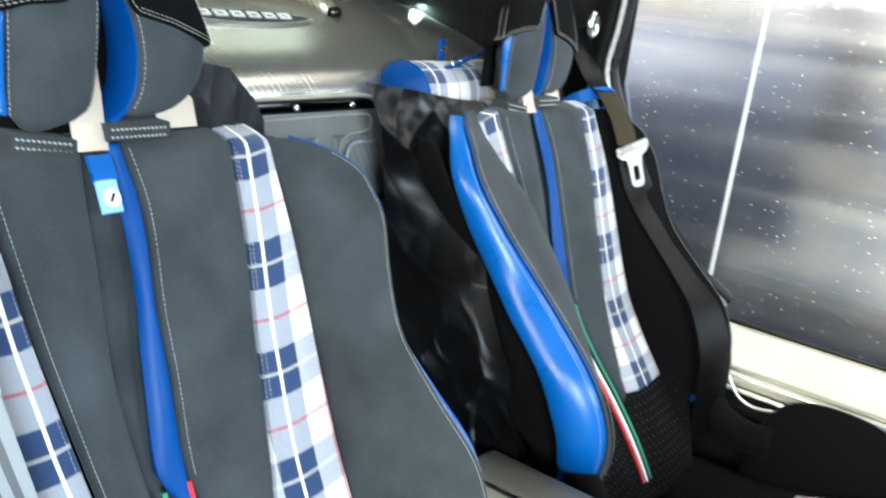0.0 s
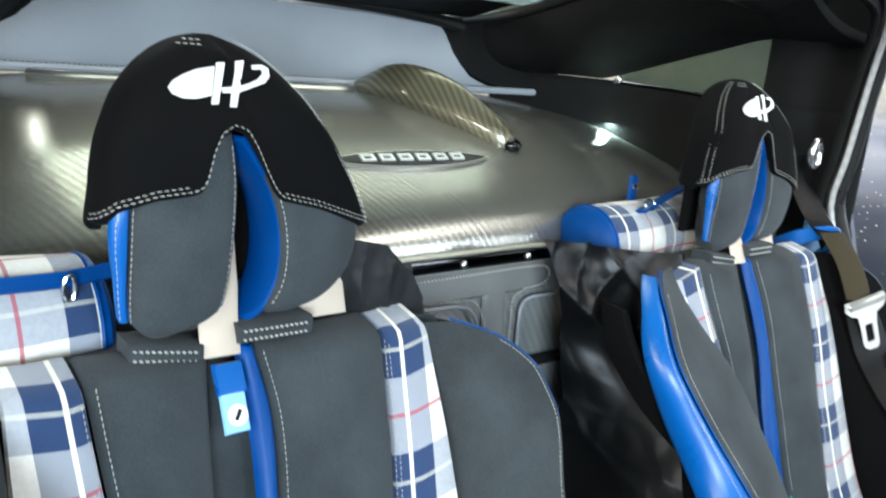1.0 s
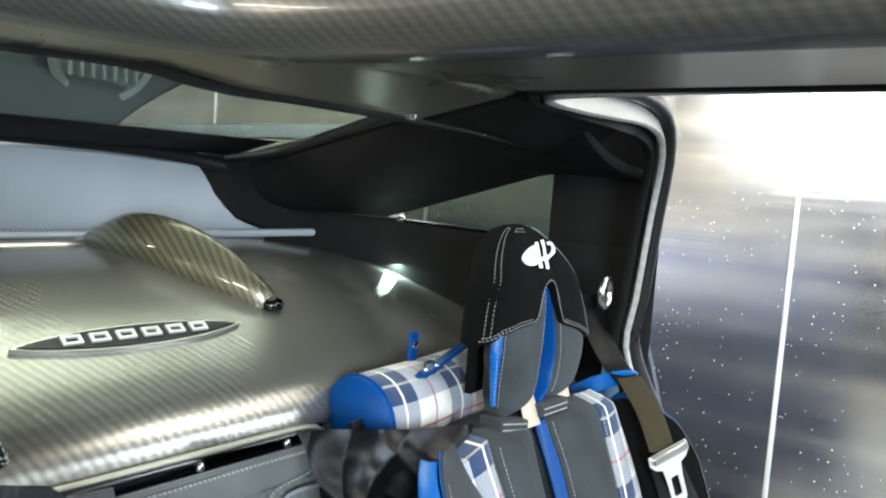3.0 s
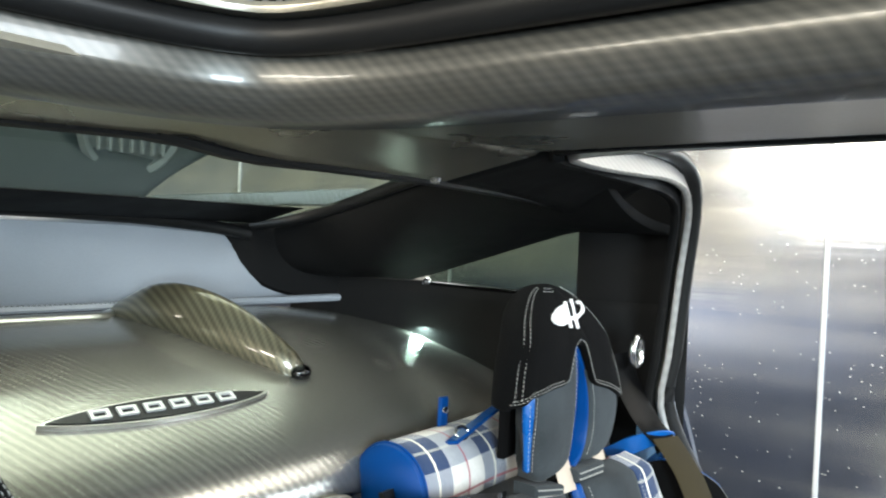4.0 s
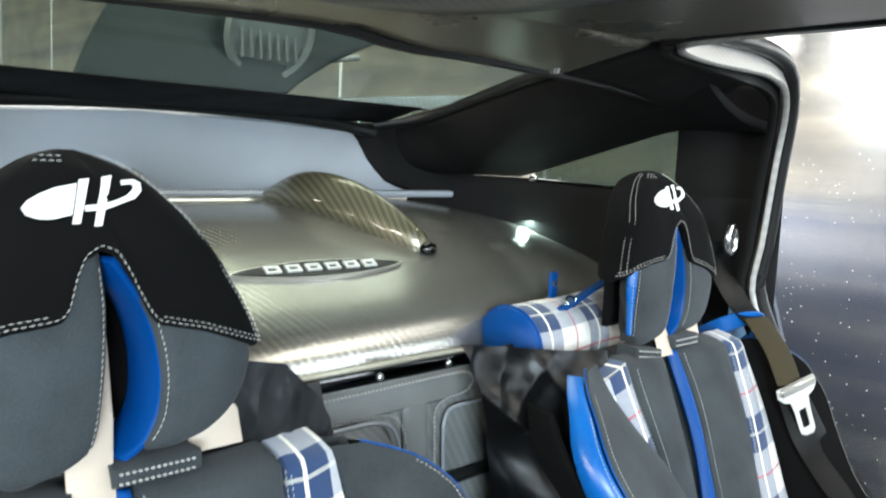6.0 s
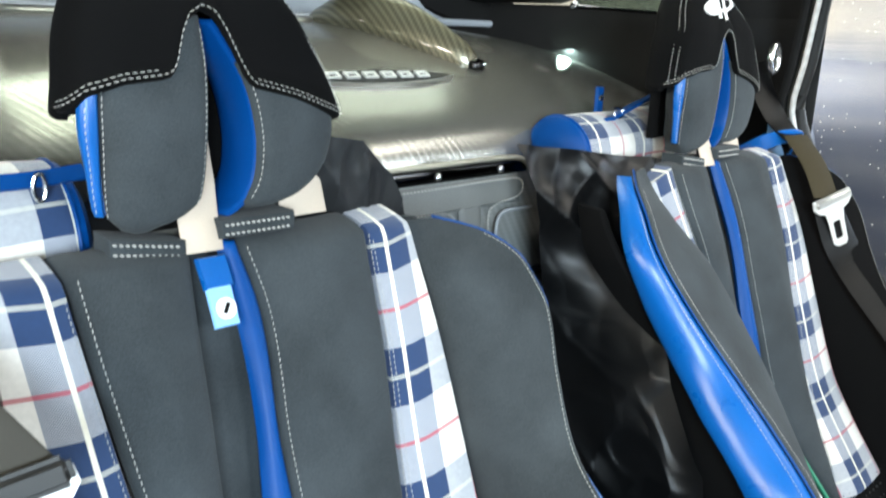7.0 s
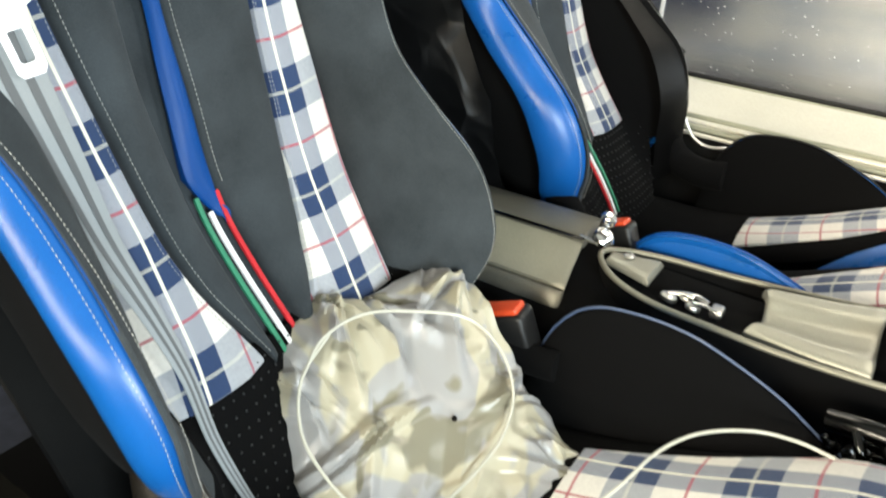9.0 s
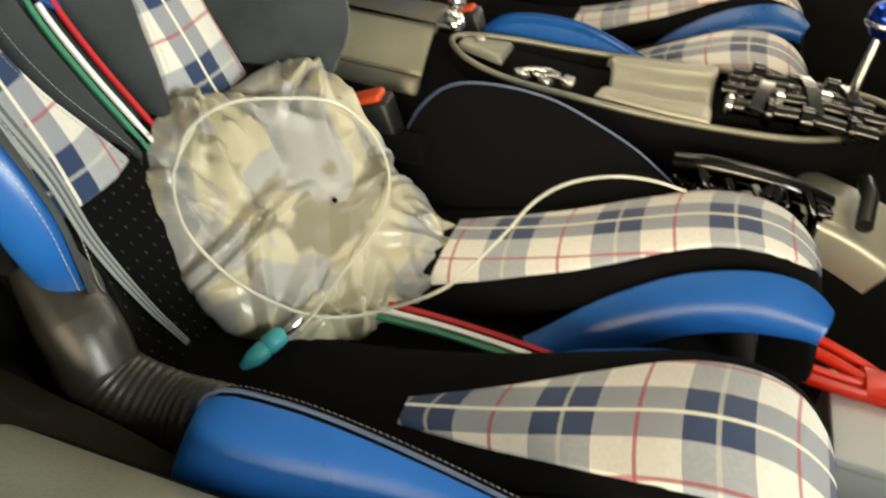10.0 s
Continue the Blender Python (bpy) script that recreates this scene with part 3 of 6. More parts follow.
part("lip", tube([(-0.56 + 1.05 * k / 30, 1.135, 0.988) for k in range(31)], 0.006, 8), GREY_LEATHER, shelf)
# Black slab where the shelf is hollow: the hollow's shadow put into colour.
part("recess", block(-0.36, 0.06, 1.100, 1.150, 0.972, 0.985, 0.003), LINING, shelf)
part("recess_lip", tube([(-0.365 + 0.425 * k / 20, 1.092 + (0.02 if k in (0, 20) else 0.0), 0.982) for k in range(21)], 0.0075, 10, flat=0.8), STEEL_SATIN, shelf, "bright satin recess lip")
part("stitching", stitches([(-0.56 + 1.05 * k / 60, 1.128, 0.9935) for k in range(61)], (0, -1, 0), 0.006), SUEDE_DARK, shelf)

part("corner_trim", pillow(lambda a, b: (0.235 + 0.27 * a, 1.150 - 0.02 * a, shelf_top(0.235 + 0.27 * a) - 0.012 + (1.098 + 0.018 * a - shelf_top(0.235 + 0.27 * a) + 0.012) * b), 16, 10, 0.02, 0.006), LINING, shelf, "black corner trim")
part("corner_trim", pillow(lambda a, b: (-0.60 + 0.27 * a, 1.150 - 0.02 * (1 - a), shelf_top(-0.60 + 0.27 * a) - 0.012 + (1.105 + 0.09 * (1 - a) - shelf_top(-0.60 + 0.27 * a) + 0.012) * b), 16, 10, 0.02, 0.006), LINING, shelf, "black corner trim")

# two carbon air scoops on the bulkhead, mirror images


def scoop(sx):
    def f(a, b):
        # b runs from the high rear end to the tip
        cx = MX + sx * (0.115 + 0.080 * b)
        s = 0.02 + 0.50 * b
        half = spline(b, [(0, 0.034), (0.15, 0.043), (0.5, 0.038), (0.8, 0.026), (0.93, 0.017), (1, 0.006)])
        hgt = spline(b, [(0, 0.024), (0.10, 0.044), (0.25, 0.050), (0.5, 0.046), (0.8, 0.031), (0.93, 0.021), (1, 0.004)])
        w = 2 * a - 1
        p = bulkhead(cx + sx * w * half * 0.9 + w * 0.0, s)
        return (p.x, p.y - 0.35 * hgt * (1 - w * w) ** 0.6, p.z + hgt * max(0.0, 1 - w * w) ** 0.6 - 0.003)
    return pillow(f, 20, 30, 0.012, 0.002, flip=(sx > 0))


for sx in (-1, 1):
    sc = tagged(part("air_scoop", scoop(sx), CARBON_GLOSS), "lacquered carbon air scoop on the bulkhead", "air scoop", "air scoops")
    tip = bulkhead(MX + sx * 0.1935, 0.508)
    cap = bmesh.new()
    bmesh.ops.create_uvsphere(cap, u_segments=16, v_segments=10, radius=1.0, matrix=Matrix.Translation(tip + Vector((0, -0.003, 0.004))) @ Matrix.Diagonal((0.013, 0.010, 0.009, 1)))
    part("tip_cap", cap, DARK_METAL, sc, "dark polished tip")

# maker's plate
PC = bulkhead(-0.018, 0.575)
PT = (bulkhead(-0.018, 0.60) - bulkhead(-0.018, 0.55)).normalized()
PN = Vector((1, 0, 0)).cross(PT).normalized()
if PN.y > 0:
    PN = -PN
UPV = -PT


def plate_place(x, y, d):
    return PC + Vector((1, 0, 0)) * x + UPV * y + PN * (0.0045 - d)


def lens_outline(half, tall, n=24):
    top = [(-half + 2 * half * i / n, tall * (1 - (2 * i / n - 1) ** 2) ** 0.85) for i in range(n + 1)]
    return top + [(x, -y) for x, y in reversed(top[1:-1])]


badge = tagged(part("maker_plate", outline_plate(lens_outline(0.118, 0.0165), 0.006, plate_place), STEEL_SATIN, smooth=False), "pointed oval black plate with steel rim and raised lettering", "badge")
part("plate_face", outline_plate(lens_outline(0.112, 0.0140), 0.004, lambda x, y, d: plate_place(x, y, d - 0.0012)), RUBBER, badge, smooth=False)
# raised mark on the plate, drawn as plain open frames
for j in range(6):
    ring = bmesh.new()
    outer, inner = [(-0.0098, -0.0060), (0.0086, -0.0060), (0.0098, 0.0060), (-0.0086, 0.0060)], [(-0.0062, -0.0034), (0.0056, -0.0034), (0.0062, 0.0034), (-0.0056, 0.0034)]
    rows = [[ring.verts.new(plate_place(x + (j - 2.5) * 0.026, y, d)) for x, y in loop] for loop, d in ((outer, -0.0012), (outer, -0.0034), (inner, -0.0034), (inner, -0.0012))]
    for r0, r1 in zip(rows[:-1], rows[1:]):
        for k in range(4):
            ring.faces.new((r0[k], r0[(k + 1) % 4], r1[(k + 1) % 4], r1[k]))
    bmesh.ops.recalc_face_normals(ring, faces=ring.faces)
    part("mark", ring, MARK_STEEL, badge, "raised steel mark", smooth=False)

# ---- side trim with the quarter window, both sides ----


def side_x(y):
    return 0.5 + 0.45 * (1.017 - y)


def win_low(y):
    return lerp(y, [(0.795, 1.012), (1.017, 1.022)])


def win_top(y):
    return lerp(y, [(0.795, 1.109), (1.017, 1.024)])


def side_trim(sx, name, label):
    def P(y, z, off=0.0):
        x = side_x(y) + off
        return (sx * x + (MX if sx < 0 else 0.0), y, z)
    fl = sx > 0

    def roll(y, b):
        # a padded roll from the window's upper edge to the edge of the rear glass
        z0 = max(win_top(y), win_low(y) + 0.002)
        z1 = min(1.176, 1.093 + 0.2273 * (1.15 - y))
        x1 = lerp(y, [(0.65, 0.40), (0.75, 0.335), (0.855, 0.322), (1.09, 0.345), (1.21, 0.30)])
        x0 = side_x(y)
        bow = math.sin(math.pi * b) ** 0.8
        return P(y, z0 + (z1 - z0) * b - 0.022 * bow, x0 + (x1 - x0) * b - 0.030 * bow - side_x(y))
    ob = tagged(part(name, pillow(lambda a, b: P(0.65 + 0.56 * a, 0.62 + (win_low(0.65 + 0.56 * a) - 0.62) * b), 24, 16, 0.03, 0.003, flip=fl), LINING), label, "trim", kind="structure")
    part("upper_trim", pillow(lambda a, b: roll(0.65 + 0.56 * a, b), 28, 20, 0.012, 0.003, flip=fl), LINING, ob, "padded black roll beside the rear glass")
    part("pillar_trim", pillow(lambda a, b: P(0.655 + 0.14 * a, 1.0 + 0.18 * b, 0.001), 8, 8, 0.028, 0.003, flip=fl), LINING, ob)
    part("window_rail", tube(curve_points([P(1.000, 1.020, -0.003), P(0.90, 1.015, -0.003), P(0.79, 1.009, -0.003)], 16), 0.0028, 8), DARK_METAL, ob, "bright lower window rail")
    part("rail_end", turned([(0.0001, 0.009), (0.005, 0.008), (0.007, 0.003), (0.007, 0)], along(P(1.000, 1.021, 0), P(0.98, 1.021, -0.3)), 12), STEEL, ob)
    g = part("quarter_glass", pillow(lambda a, b: P(0.785 + 0.235 * a, win_low(0.785 + 0.235 * a) - 0.012 + (win_top(0.785 + 0.235 * a) - win_low(0.785 + 0.235 * a) + 0.030) * b, 0.034), 6, 6, 0.003, 0.0005, flip=fl), QUARTER, ob)
    g.visible_shadow = False
    return ob


side_trim(1, "side_trim_far", "black headlining side trim with a triangular quarter window")
side_trim(-1, "side_trim_near", "black headlining side trim with a triangular quarter window")

# ---- roof: hoop behind the doors and spine between them ----
RZ = 1.157
roof = tagged(part("roof_lining", pillow(lambda a, b: (-0.130 + (0.20 + 0.07 * b * b) * a, -0.75 + 1.315 * b, RZ + 0.010 * a), 14, 30, 0.012, 0.006, flip=True), ROOF_SATIN), "dark satin roof spine and hoop between the door openings", "roof", kind="structure")
def hoop_under(a, b):
    return (-0.50 + 1.00 * a, 0.560 + 0.115 * b + 0.05 * abs(2 * a - 1), 1.166 - 0.022 * b - 0.03 * b * abs(2 * a - 1) ** 3 + 0.020 * (1 - b) * abs(2 * a - 1) ** 2 + 0.009 * b * min(1.0, max(0.0, (0.44 - a) / 0.06)))


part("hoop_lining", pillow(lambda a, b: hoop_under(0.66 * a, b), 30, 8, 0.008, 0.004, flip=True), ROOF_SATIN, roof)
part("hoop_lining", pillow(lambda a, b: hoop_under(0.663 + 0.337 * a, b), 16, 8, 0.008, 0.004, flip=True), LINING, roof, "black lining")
part("hoop_rear_edge", tube([(-0.60 + 1.2 * k / 40, 0.680 + 0.05 * abs(k / 20 - 1), 1.146 - 0.03 * abs(k / 20 - 1) ** 3 + 0.009 * min(1.0, max(0.0, (17.5 - k) / 2))) for k in range(41)], 0.006, 8), RUBBER, roof)
part("lining_bolt", turned([(0.0001, 0.006), (0.004, 0.005), (0.006, 0)], along((0.13, 0.672, 1.146), (0.13, 0.672, 1.10)), 12), STEEL, roof)
part("roof_skin", pillow(lambda a, b: (-0.14 + 0.28 * a, -0.75 + 1.34 * b, 1.205 + 0.012 * math.sin(math.pi * a)), 12, 30, 0.01, 0.004), SHELL, roof)
part("hoop_skin", pillow(lambda a, b: (-0.60 + 1.20 * a, 0.585 + 0.14 * b + 0.03 * abs(2 * a - 1), 1.212 - 0.03 * (2 * a - 1) ** 4), 40, 8, 0.01, 0.004), SHELL, roof)


def jamb_path(sx, out=0.0, dz=0.0):
    """Along the spine's edge, round the corner and over the hoop down the pillar."""
    pts = [(0.135, -0.75, 1.178), (0.135, 0.10, 1.178), (0.135, 0.40, 1.178), (0.138, 0.49, 1.178), (0.155, 0.548, 1.178), (0.20, 0.578, 1.179), (0.30, 0.600, 1.182), (0.42, 0.612, 1.186), (0.50, 0.617, 1.183), (0.55, 0.620, 1.167), (0.575, 0.627, 1.132), (0.588, 0.640, 1.06), (0.600, 0.655, 0.95), (0.607, 0.665, 0.87), (0.645, 0.62, 0.75), (0.72, 0.52, 0.56), (0.775, 0.43, 0.475)]
    p = curve_points(pts, 110)
    res = []
    for i, q in enumerate(p):
        t = (p[min(i + 1, 110)] - p[max(i - 1, 0)]).normalized()
        if i < 62:
            side = Vector((t.y, -t.x, 0)).normalized()
            up = Vector((0, 0, 1))
        else:
            side = Vector((0.25, -1, 0)).normalized()
            up = side.cross(t).normalized()
            up = up if up.x > 0 or up.z > 0 else -up
        res.append((q + side * out + up * dz, side, up))
    return [Vector((sx * v.x, v.y, v.z)) for v, s, u in res], [Vector((sx * u.x, u.y, u.z)) for v, s, u in res], [Vector((sx * s.x, s.y, s.z)) for v, s, u in res]


def moulding(sx):
    """A rounded carbon moulding: its face rolls over into the underside."""
    base, ups, sides = jamb_path(sx)
    last = len(base) - 1

    def f(a, b):
        x = a * last
        i = min(int(x), last - 1)
        w = x - i
        p, u, sd = base[i].lerp(base[i + 1], w), ups[i].lerp(ups[i + 1], w), sides[i].lerp(sides[i + 1], w)
        tall = lerp(x, [(0, 1.0), (48, 1.0), (60, 1.35), (68, 1.5), (78, 1.1), (120, 1.0)])
        flat = lerp(x, [(0, 0.0), (50, 0.0), (60, 1.0), (120, 1.0)])
        round_ = spline(b, [(0, -0.004), (0.15, 0.0035), (0.35, 0.0075), (0.55, 0.002), (0.75, -0.012), (1, -0.034)])
        plane = spline(b, [(0, 0.001), (0.12, 0.0045), (0.30, 0.0050), (0.48, 0.0035), (0.58, -0.003), (0.75, -0.014), (1, -0.034)])
        out = round_ + (plane - round_) * flat
        high = spline(b, [(0, 0.013), (0.15, 0.007), (0.35, -0.004), (0.55, -0.015), (0.75, -0.0235), (1, -0.0260)])
        return p + sd * out + u * (high * tall if b < 0.4 else high)
    return pillow(f, 150, 20, 0.006, 0.002, flip=sx > 0)


for sx, nm in ((-1, "door_frame_near"), (1, "door_frame_far")):
    p0, up0, _ = jamb_path(sx, -0.006, -0.012)
    if sx < 0:
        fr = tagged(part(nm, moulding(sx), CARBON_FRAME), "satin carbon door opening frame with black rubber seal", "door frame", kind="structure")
    else:
        p0 = [p + Vector((0, 0, 0.010 * min(1.0, max(0.0, (70 - k) / 8)))) for k, p in enumerate(p0)]
        fr = tagged(part(nm, ribbon(p0[:58], 0.022, 0.010, up0[:58]), LINING), "carbon door opening frame with black rubber seal", "door frame", kind="structure")
        part("inner_return", ribbon([p + Vector((0, 0, -0.002)) for p in p0[57:]], 0.028, 0.010, up0[57:]), LINING, fr)
        p1, up1, sd1 = jamb_path(sx, 0.004, 0.0)
        face = [p + s * 0.0012 for p, s in zip(p1, sd1)]
        wide = [lerp(k, [(0, 0.022), (38, 0.022), (52, 0.028), (60, 0.034), (68, 0.038), (78, 0.026), (120, 0.024)]) for k in range(len(p1))]
        lean = [u - s * lerp(k, [(0, 0.7), (42, 0.7), (54, 0.35), (120, 0.35)]) for k, (u, s) in enumerate(zip(up1, sd1))]
        part("hoop_face", ribbon(face, wide, 0.008, lean), CARBON_LIT, fr, "satin carbon face with reflected light put into its pale colour")
    p2, up2, _ = jamb_path(sx, 0.012, 0.018)
    part("rubber_seal", tube(p2, 0.010, 10), RUBBER, fr, "black rubber seal")
    p3, up3, sd3 = jamb_path(sx, 0.020, 0.030)
    part("outer_flange", ribbon(p3[:62], 0.016, 0.006, sd3[:62]), ROOF_SATIN, fr)

# rear glass with a black border
glass_ob = tagged(part("window_rear", pillow(lambda a, b: (MX - 0.42 + 0.84 * a + (0.10 * (1 - b)) * (1 - 2 * a), 1.150 - 0.44 * b, 1.097 + 0.10 * b), 12, 12, 0.004, 0.0005), GLASS), "tinted rear glass in a black border", "window", kind="structure")
glass_ob.visible_shadow = False
part("window_seal", tube(curve_points([(-0.36, 1.142, 1.075), (-0.31, 1.145, 1.090), (-0.10, 1.15, 1.102), (0.10, 1.15, 1.100), (0.215, 1.145, 1.092), (0.27, 1.13, 1.083)], 40), 0.009, 10), RUBBER, glass_ob)
part("side_seal", tube(curve_points([(0.285, 1.150, 1.096), (0.335, 1.095, 1.110), (0.330, 0.98, 1.136), (0.318, 0.855, 1.165), (0.335, 0.72, 1.192)], 40), 0.009, 10), RUBBER, glass_ob, "thick black rubber seal")
part("glass_border", pillow(lambda a, b: (-0.36 + 0.65 * a, 1.142 - 0.10 * b, 1.098 + 0.022 * b), 20, 4, 0.003, 0.001), LINING, glass_ob)

# engine cover behind the glass
cover = tagged(part("engine_cover", pillow(lambda a, b: (-0.155 + 0.30 * a + (0.09 + 0.11 * b) * b + (0.10 + 0.42 * b) * a * b, 1.245 + 0.10 * b, 1.085 + 0.30 * b + 0.02 * math.sin(math.pi * a)), 24, 20, 0.02, 0.01), LID_UNDER), "dark underside of the engine cover behind the rear glass", "engine cover", kind="structure")
part("vent_ring", turned([(0.075, 0), (0.080, 0.006), (0.074, 0.012), (0.066, 0.008), (0.064, -0.010), (0.030, -0.016), (0.0005, -0.018)], along((0.16, 1.262, 1.232), (0.14, 0.4, 0.95)), 36), BAND, cover, "round ribbed vent")
for k in range(7):
    part("vent_rib", tube([(0.112 + 0.016 * k, 1.258, 1.190), (0.112 + 0.016 * k, 1.268, 1.262)], 0.003, 8), BAND, cover)
part("cover_edge", pillow(lambda a, b: (0.19 + 0.46 * a, 1.255 - 0.05 * a, 1.110 + 0.045 * a + 0.024 * b), 20, 6, 0.01, 0.003), CARBON_PANEL, cover, "pale carbon edge strip")
# Streak of lamp light behind the glass, shaped as a steel bar.
part("lamp_streak", tube([(0.40, 1.60, 1.225), (0.62, 1.62, 1.265)], 0.006, 8), STEEL, cover, "steel bar drawn for the streak of a lamp")

# raised engine lid with honeycomb grille, gas strut and hose
lid = tagged(part("raised_lid", block(0.22, 0.84, 1.34, 1.36, 1.40, 1.66, 0.008), LINING), "raised black lid with honeycomb grille and gas strut", "lid", kind="structure")
hc = bmesh.new()
for r in range(9):
    for c in range(14):
        cx, cz = 0.36 + c * 0.030 + (r % 2) * 0.015, 1.43 + r * 0.026
        ring = []
        for i in range(6):
            a = math.pi / 6 + i * math.pi / 3
            ring.append([hc.verts.new((cx + rr * math.cos(a), yy, cz + rr * math.sin(a))) for rr, yy in ((0.0172, 1.328), (0.0145, 1.328), (0.0145, 1.338))])
        for i in range(6):
            A_, B_ = ring[i], ring[(i + 1) % 6]
            hc.faces.new((A_[0], B_[0], B_[1], A_[1]))
            hc.faces.new((A_[1], B_[1], B_[2], A_[2]))
part("honeycomb_grille", hc, BAND, lid, "honeycomb metal grille", smooth=False)
part("gas_strut", tube([(0.345, 1.26, 1.36), (0.34, 1.27, 1.75)], 0.008, 12), STEEL, lid, "bright gas strut")
part("hose", tube(curve_points([(0.02, 1.26, 1.475), (0.25, 1.25, 1.455), (0.45, 1.27, 1.435), (0.7, 1.3, 1.45)], 24), 0.008, 10), BLUE, lid, "blue hose")

# ---- cabin floor, sills, tunnel walls ----
tag_cabin(part("cabin_floor", block(-0.74, 0.74, -0.75, 0.80, 0.10, 0.16, 0.004), CARPET), "black carpeted cabin floor", "floor")
tag_cabin(part("firewall", block(-0.74, 0.74, -0.80, -0.75, 0.10, 0.80, 0.01), CARPET), "plain black footwell wall", "firewall")


def sill(sx, name, skin):
    def f(a, b0, low=0.42):
        # from the inner foot over the top to the outer edge
        b = low + (1 - low) * b0
        y = -0.80 + 1.5 * a
        lift = 0.10 * max(0.0, (y - 0.36) / 0.34) ** 2 if y > 0.36 else 0.0
        x = spline(b, [(0, 0.60), (0.25, 0.625), (0.45, 0.655), (0.62, 0.70), (0.85, 0.742), (1, 0.764)])
        z = spline(b, [(0, 0.16), (0.25, 0.33), (0.45, 0.385), (0.62, 0.405), (0.85, 0.4225), (1, 0.4320)])
        return (sx * x, y, z + lift * b)
    ob = tag_cabin(part(name, pillow(f, 40, 24, 0.02, 0.003, flip=(sx < 0)), skin), ("polished pale" if sx > 0 else "shade-darkened pale") + " door sill with black rubber seal", "sill")
    part("sill_foot", pillow(lambda a, b: f(a, b * 0.42, 0.0), 30, 12, 0.02, 0.003, flip=(sx < 0)), CARPET, ob, "black carpeted foot")
    for gx, gz, gr in ((0.642, 0.4030, 0.0045), (0.626, 0.386, 0.004)) if sx > 0 else ():
        part("sill_ridge", tube([(sx * gx, -0.80 + 1.2 * k / 30, gz) for k in range(31)], gr, 8), skin, ob, "raised sill ridge")
    part("sill_seal", tube([(sx * 0.767, -0.80 + 1.24 * k / 30, 0.4540) for k in range(31)], 0.0045, 8), RUBBER, ob, "black rubber seal")
    part("sill_strip", tube([(sx * 0.757, -0.80 + 1.24 * k / 30, 0.4480) for k in range(31)], 0.0042, 8), STRIP_AND_SILL_SHADE, ob, "olive grey edge strip")
    for gx, gz in ((0.655, 0.4095), (0.634, 0.394)) if sx > 0 else ():
        part("sill_groove", tube([(sx * gx, -0.80 + 1.22 * k / 30, gz) for k in range(31)], 0.0050, 8), STRIP_AND_SILL_SHADE, ob, "dull groove")
    part("sill_outer", pillow(lambda a, b: (sx * (0.770 + 0.10 * b), -0.80 + 1.7 * a, 0.425 - 0.33 * b), 20, 10, 0.02, 0.004, flip=(sx < 0)), skin, ob, "polished outer flank")
    return ob


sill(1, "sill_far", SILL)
# Same sill as the far one; the shade on it is put into its colour.
sill(-1, "sill_near", STRIP_AND_SILL_SHADE)


def body_flank(sx, name):
    """The outer skin behind the door opening, bowed outwards."""
    return tag_cabin(part(name, pillow(lambda a, b: (sx * (0.79 + 0.10 * math.sin(math.pi * min(1.0, 0.15 + 0.75 * b)) + 0.05 * a - 0.12 * max(0.0, b - 0.7) / 0.3), 0.70 + 1.70 * a, 0.14 + 0.84 * b - 0.05 * a * b), 24, 24, 0.02, 0.01, flip=(sx < 0)), BODY), "dark blue lacquered body side behind the door", "body panel")


body_flank(1, "body_side_far")
body_flank(-1, "body_side_near")

# ---- seats ----
BACK = [(0.20, 0.30), (0.25, 0.33), (0.35, 0.385), (0.42, 0.437), (0.48, 0.490), (0.53, 0.526), (0.63, 0.565), (0.73, 0.600), (0.82, 0.640), (0.87, 0.655), (0.95, 0.665)]
PAD_OUT = [(0.4, 0.028), (0.43, 0.037), (0.456, 0.048), (0.488, 0.0615), (0.57, 0.0775), (0.644, 0.09), (0.7, 0.099), (0.757, 0.105), (0.83, 0.11)]
PAD_OUT_R = [(0.4, 0.03), (0.44, 0.046), (0.461, 0.061), (0.486, 0.073), (0.52, 0.089), (0.55, 0.096), (0.6, 0.1015), (0.65, 0.105), (0.7, 0.11), (0.756, 0.1165), (0.83, 0.124)]
TART_OUT = [(0.40, 0.144), (0.43, 0.152), (0.52, 0.171), (0.63, 0.170), (0.73, 0.166), (0.83, 0.163)]
TART_LINE = [(0.4, 0.122), (0.43, 0.1145), (0.456, 0.106), (0.488, 0.1), (0.53, 0.096), (0.57, 0.101), (0.608, 0.108), (0.644, 0.113), (0.7, 0.121), (0.757, 0.125), (0.83, 0.129)]
TART_LINE_R = [(0.4, 0.084), (0.44, 0.094), (0.461, 0.1015), (0.486, 0.107), (0.52, 0.113), (0.56, 0.115), (0.65, 0.1168), (0.7, 0.1195), (0.756, 0.125), (0.8, 0.13), (0.83, 0.133)]
RIDGE_U = [(0.40, 0.180), (0.42, 0.196), (0.46, 0.212), (0.50, 0.216), (0.55, 0.219), (0.60, 0.214), (0.65, 0.215), (0.70, 0.232), (0.75, 0.250), (0.775, 0.249), (0.80, 0.240), (0.82, 0.222), (0.833, 0.192)]
RIDGE_Y = [(0.40, 0.355), (0.42, 0.350), (0.46, 0.339), (0.50, 0.344), (0.55, 0.370), (0.60, 0.421), (0.65, 0.473), (0.70, 0.510), (0.75, 0.540), (0.775, 0.558), (0.80, 0.577), (0.82, 0.602), (0.833, 0.628)]
CHAN_L = [(0.40, -0.026), (0.50, -0.027), (0.56, -0.034), (0.65, -0.043), (0.75, -0.036), (0.83, -0.026)]
CHAN_R = [(0.4, 0.015), (0.47, 0.013), (0.53, 0.008), (0.56, 0.003), (0.64, 0.006), (0.7, 0.006), (0.78, 0.013), (0.83, 0.006)]
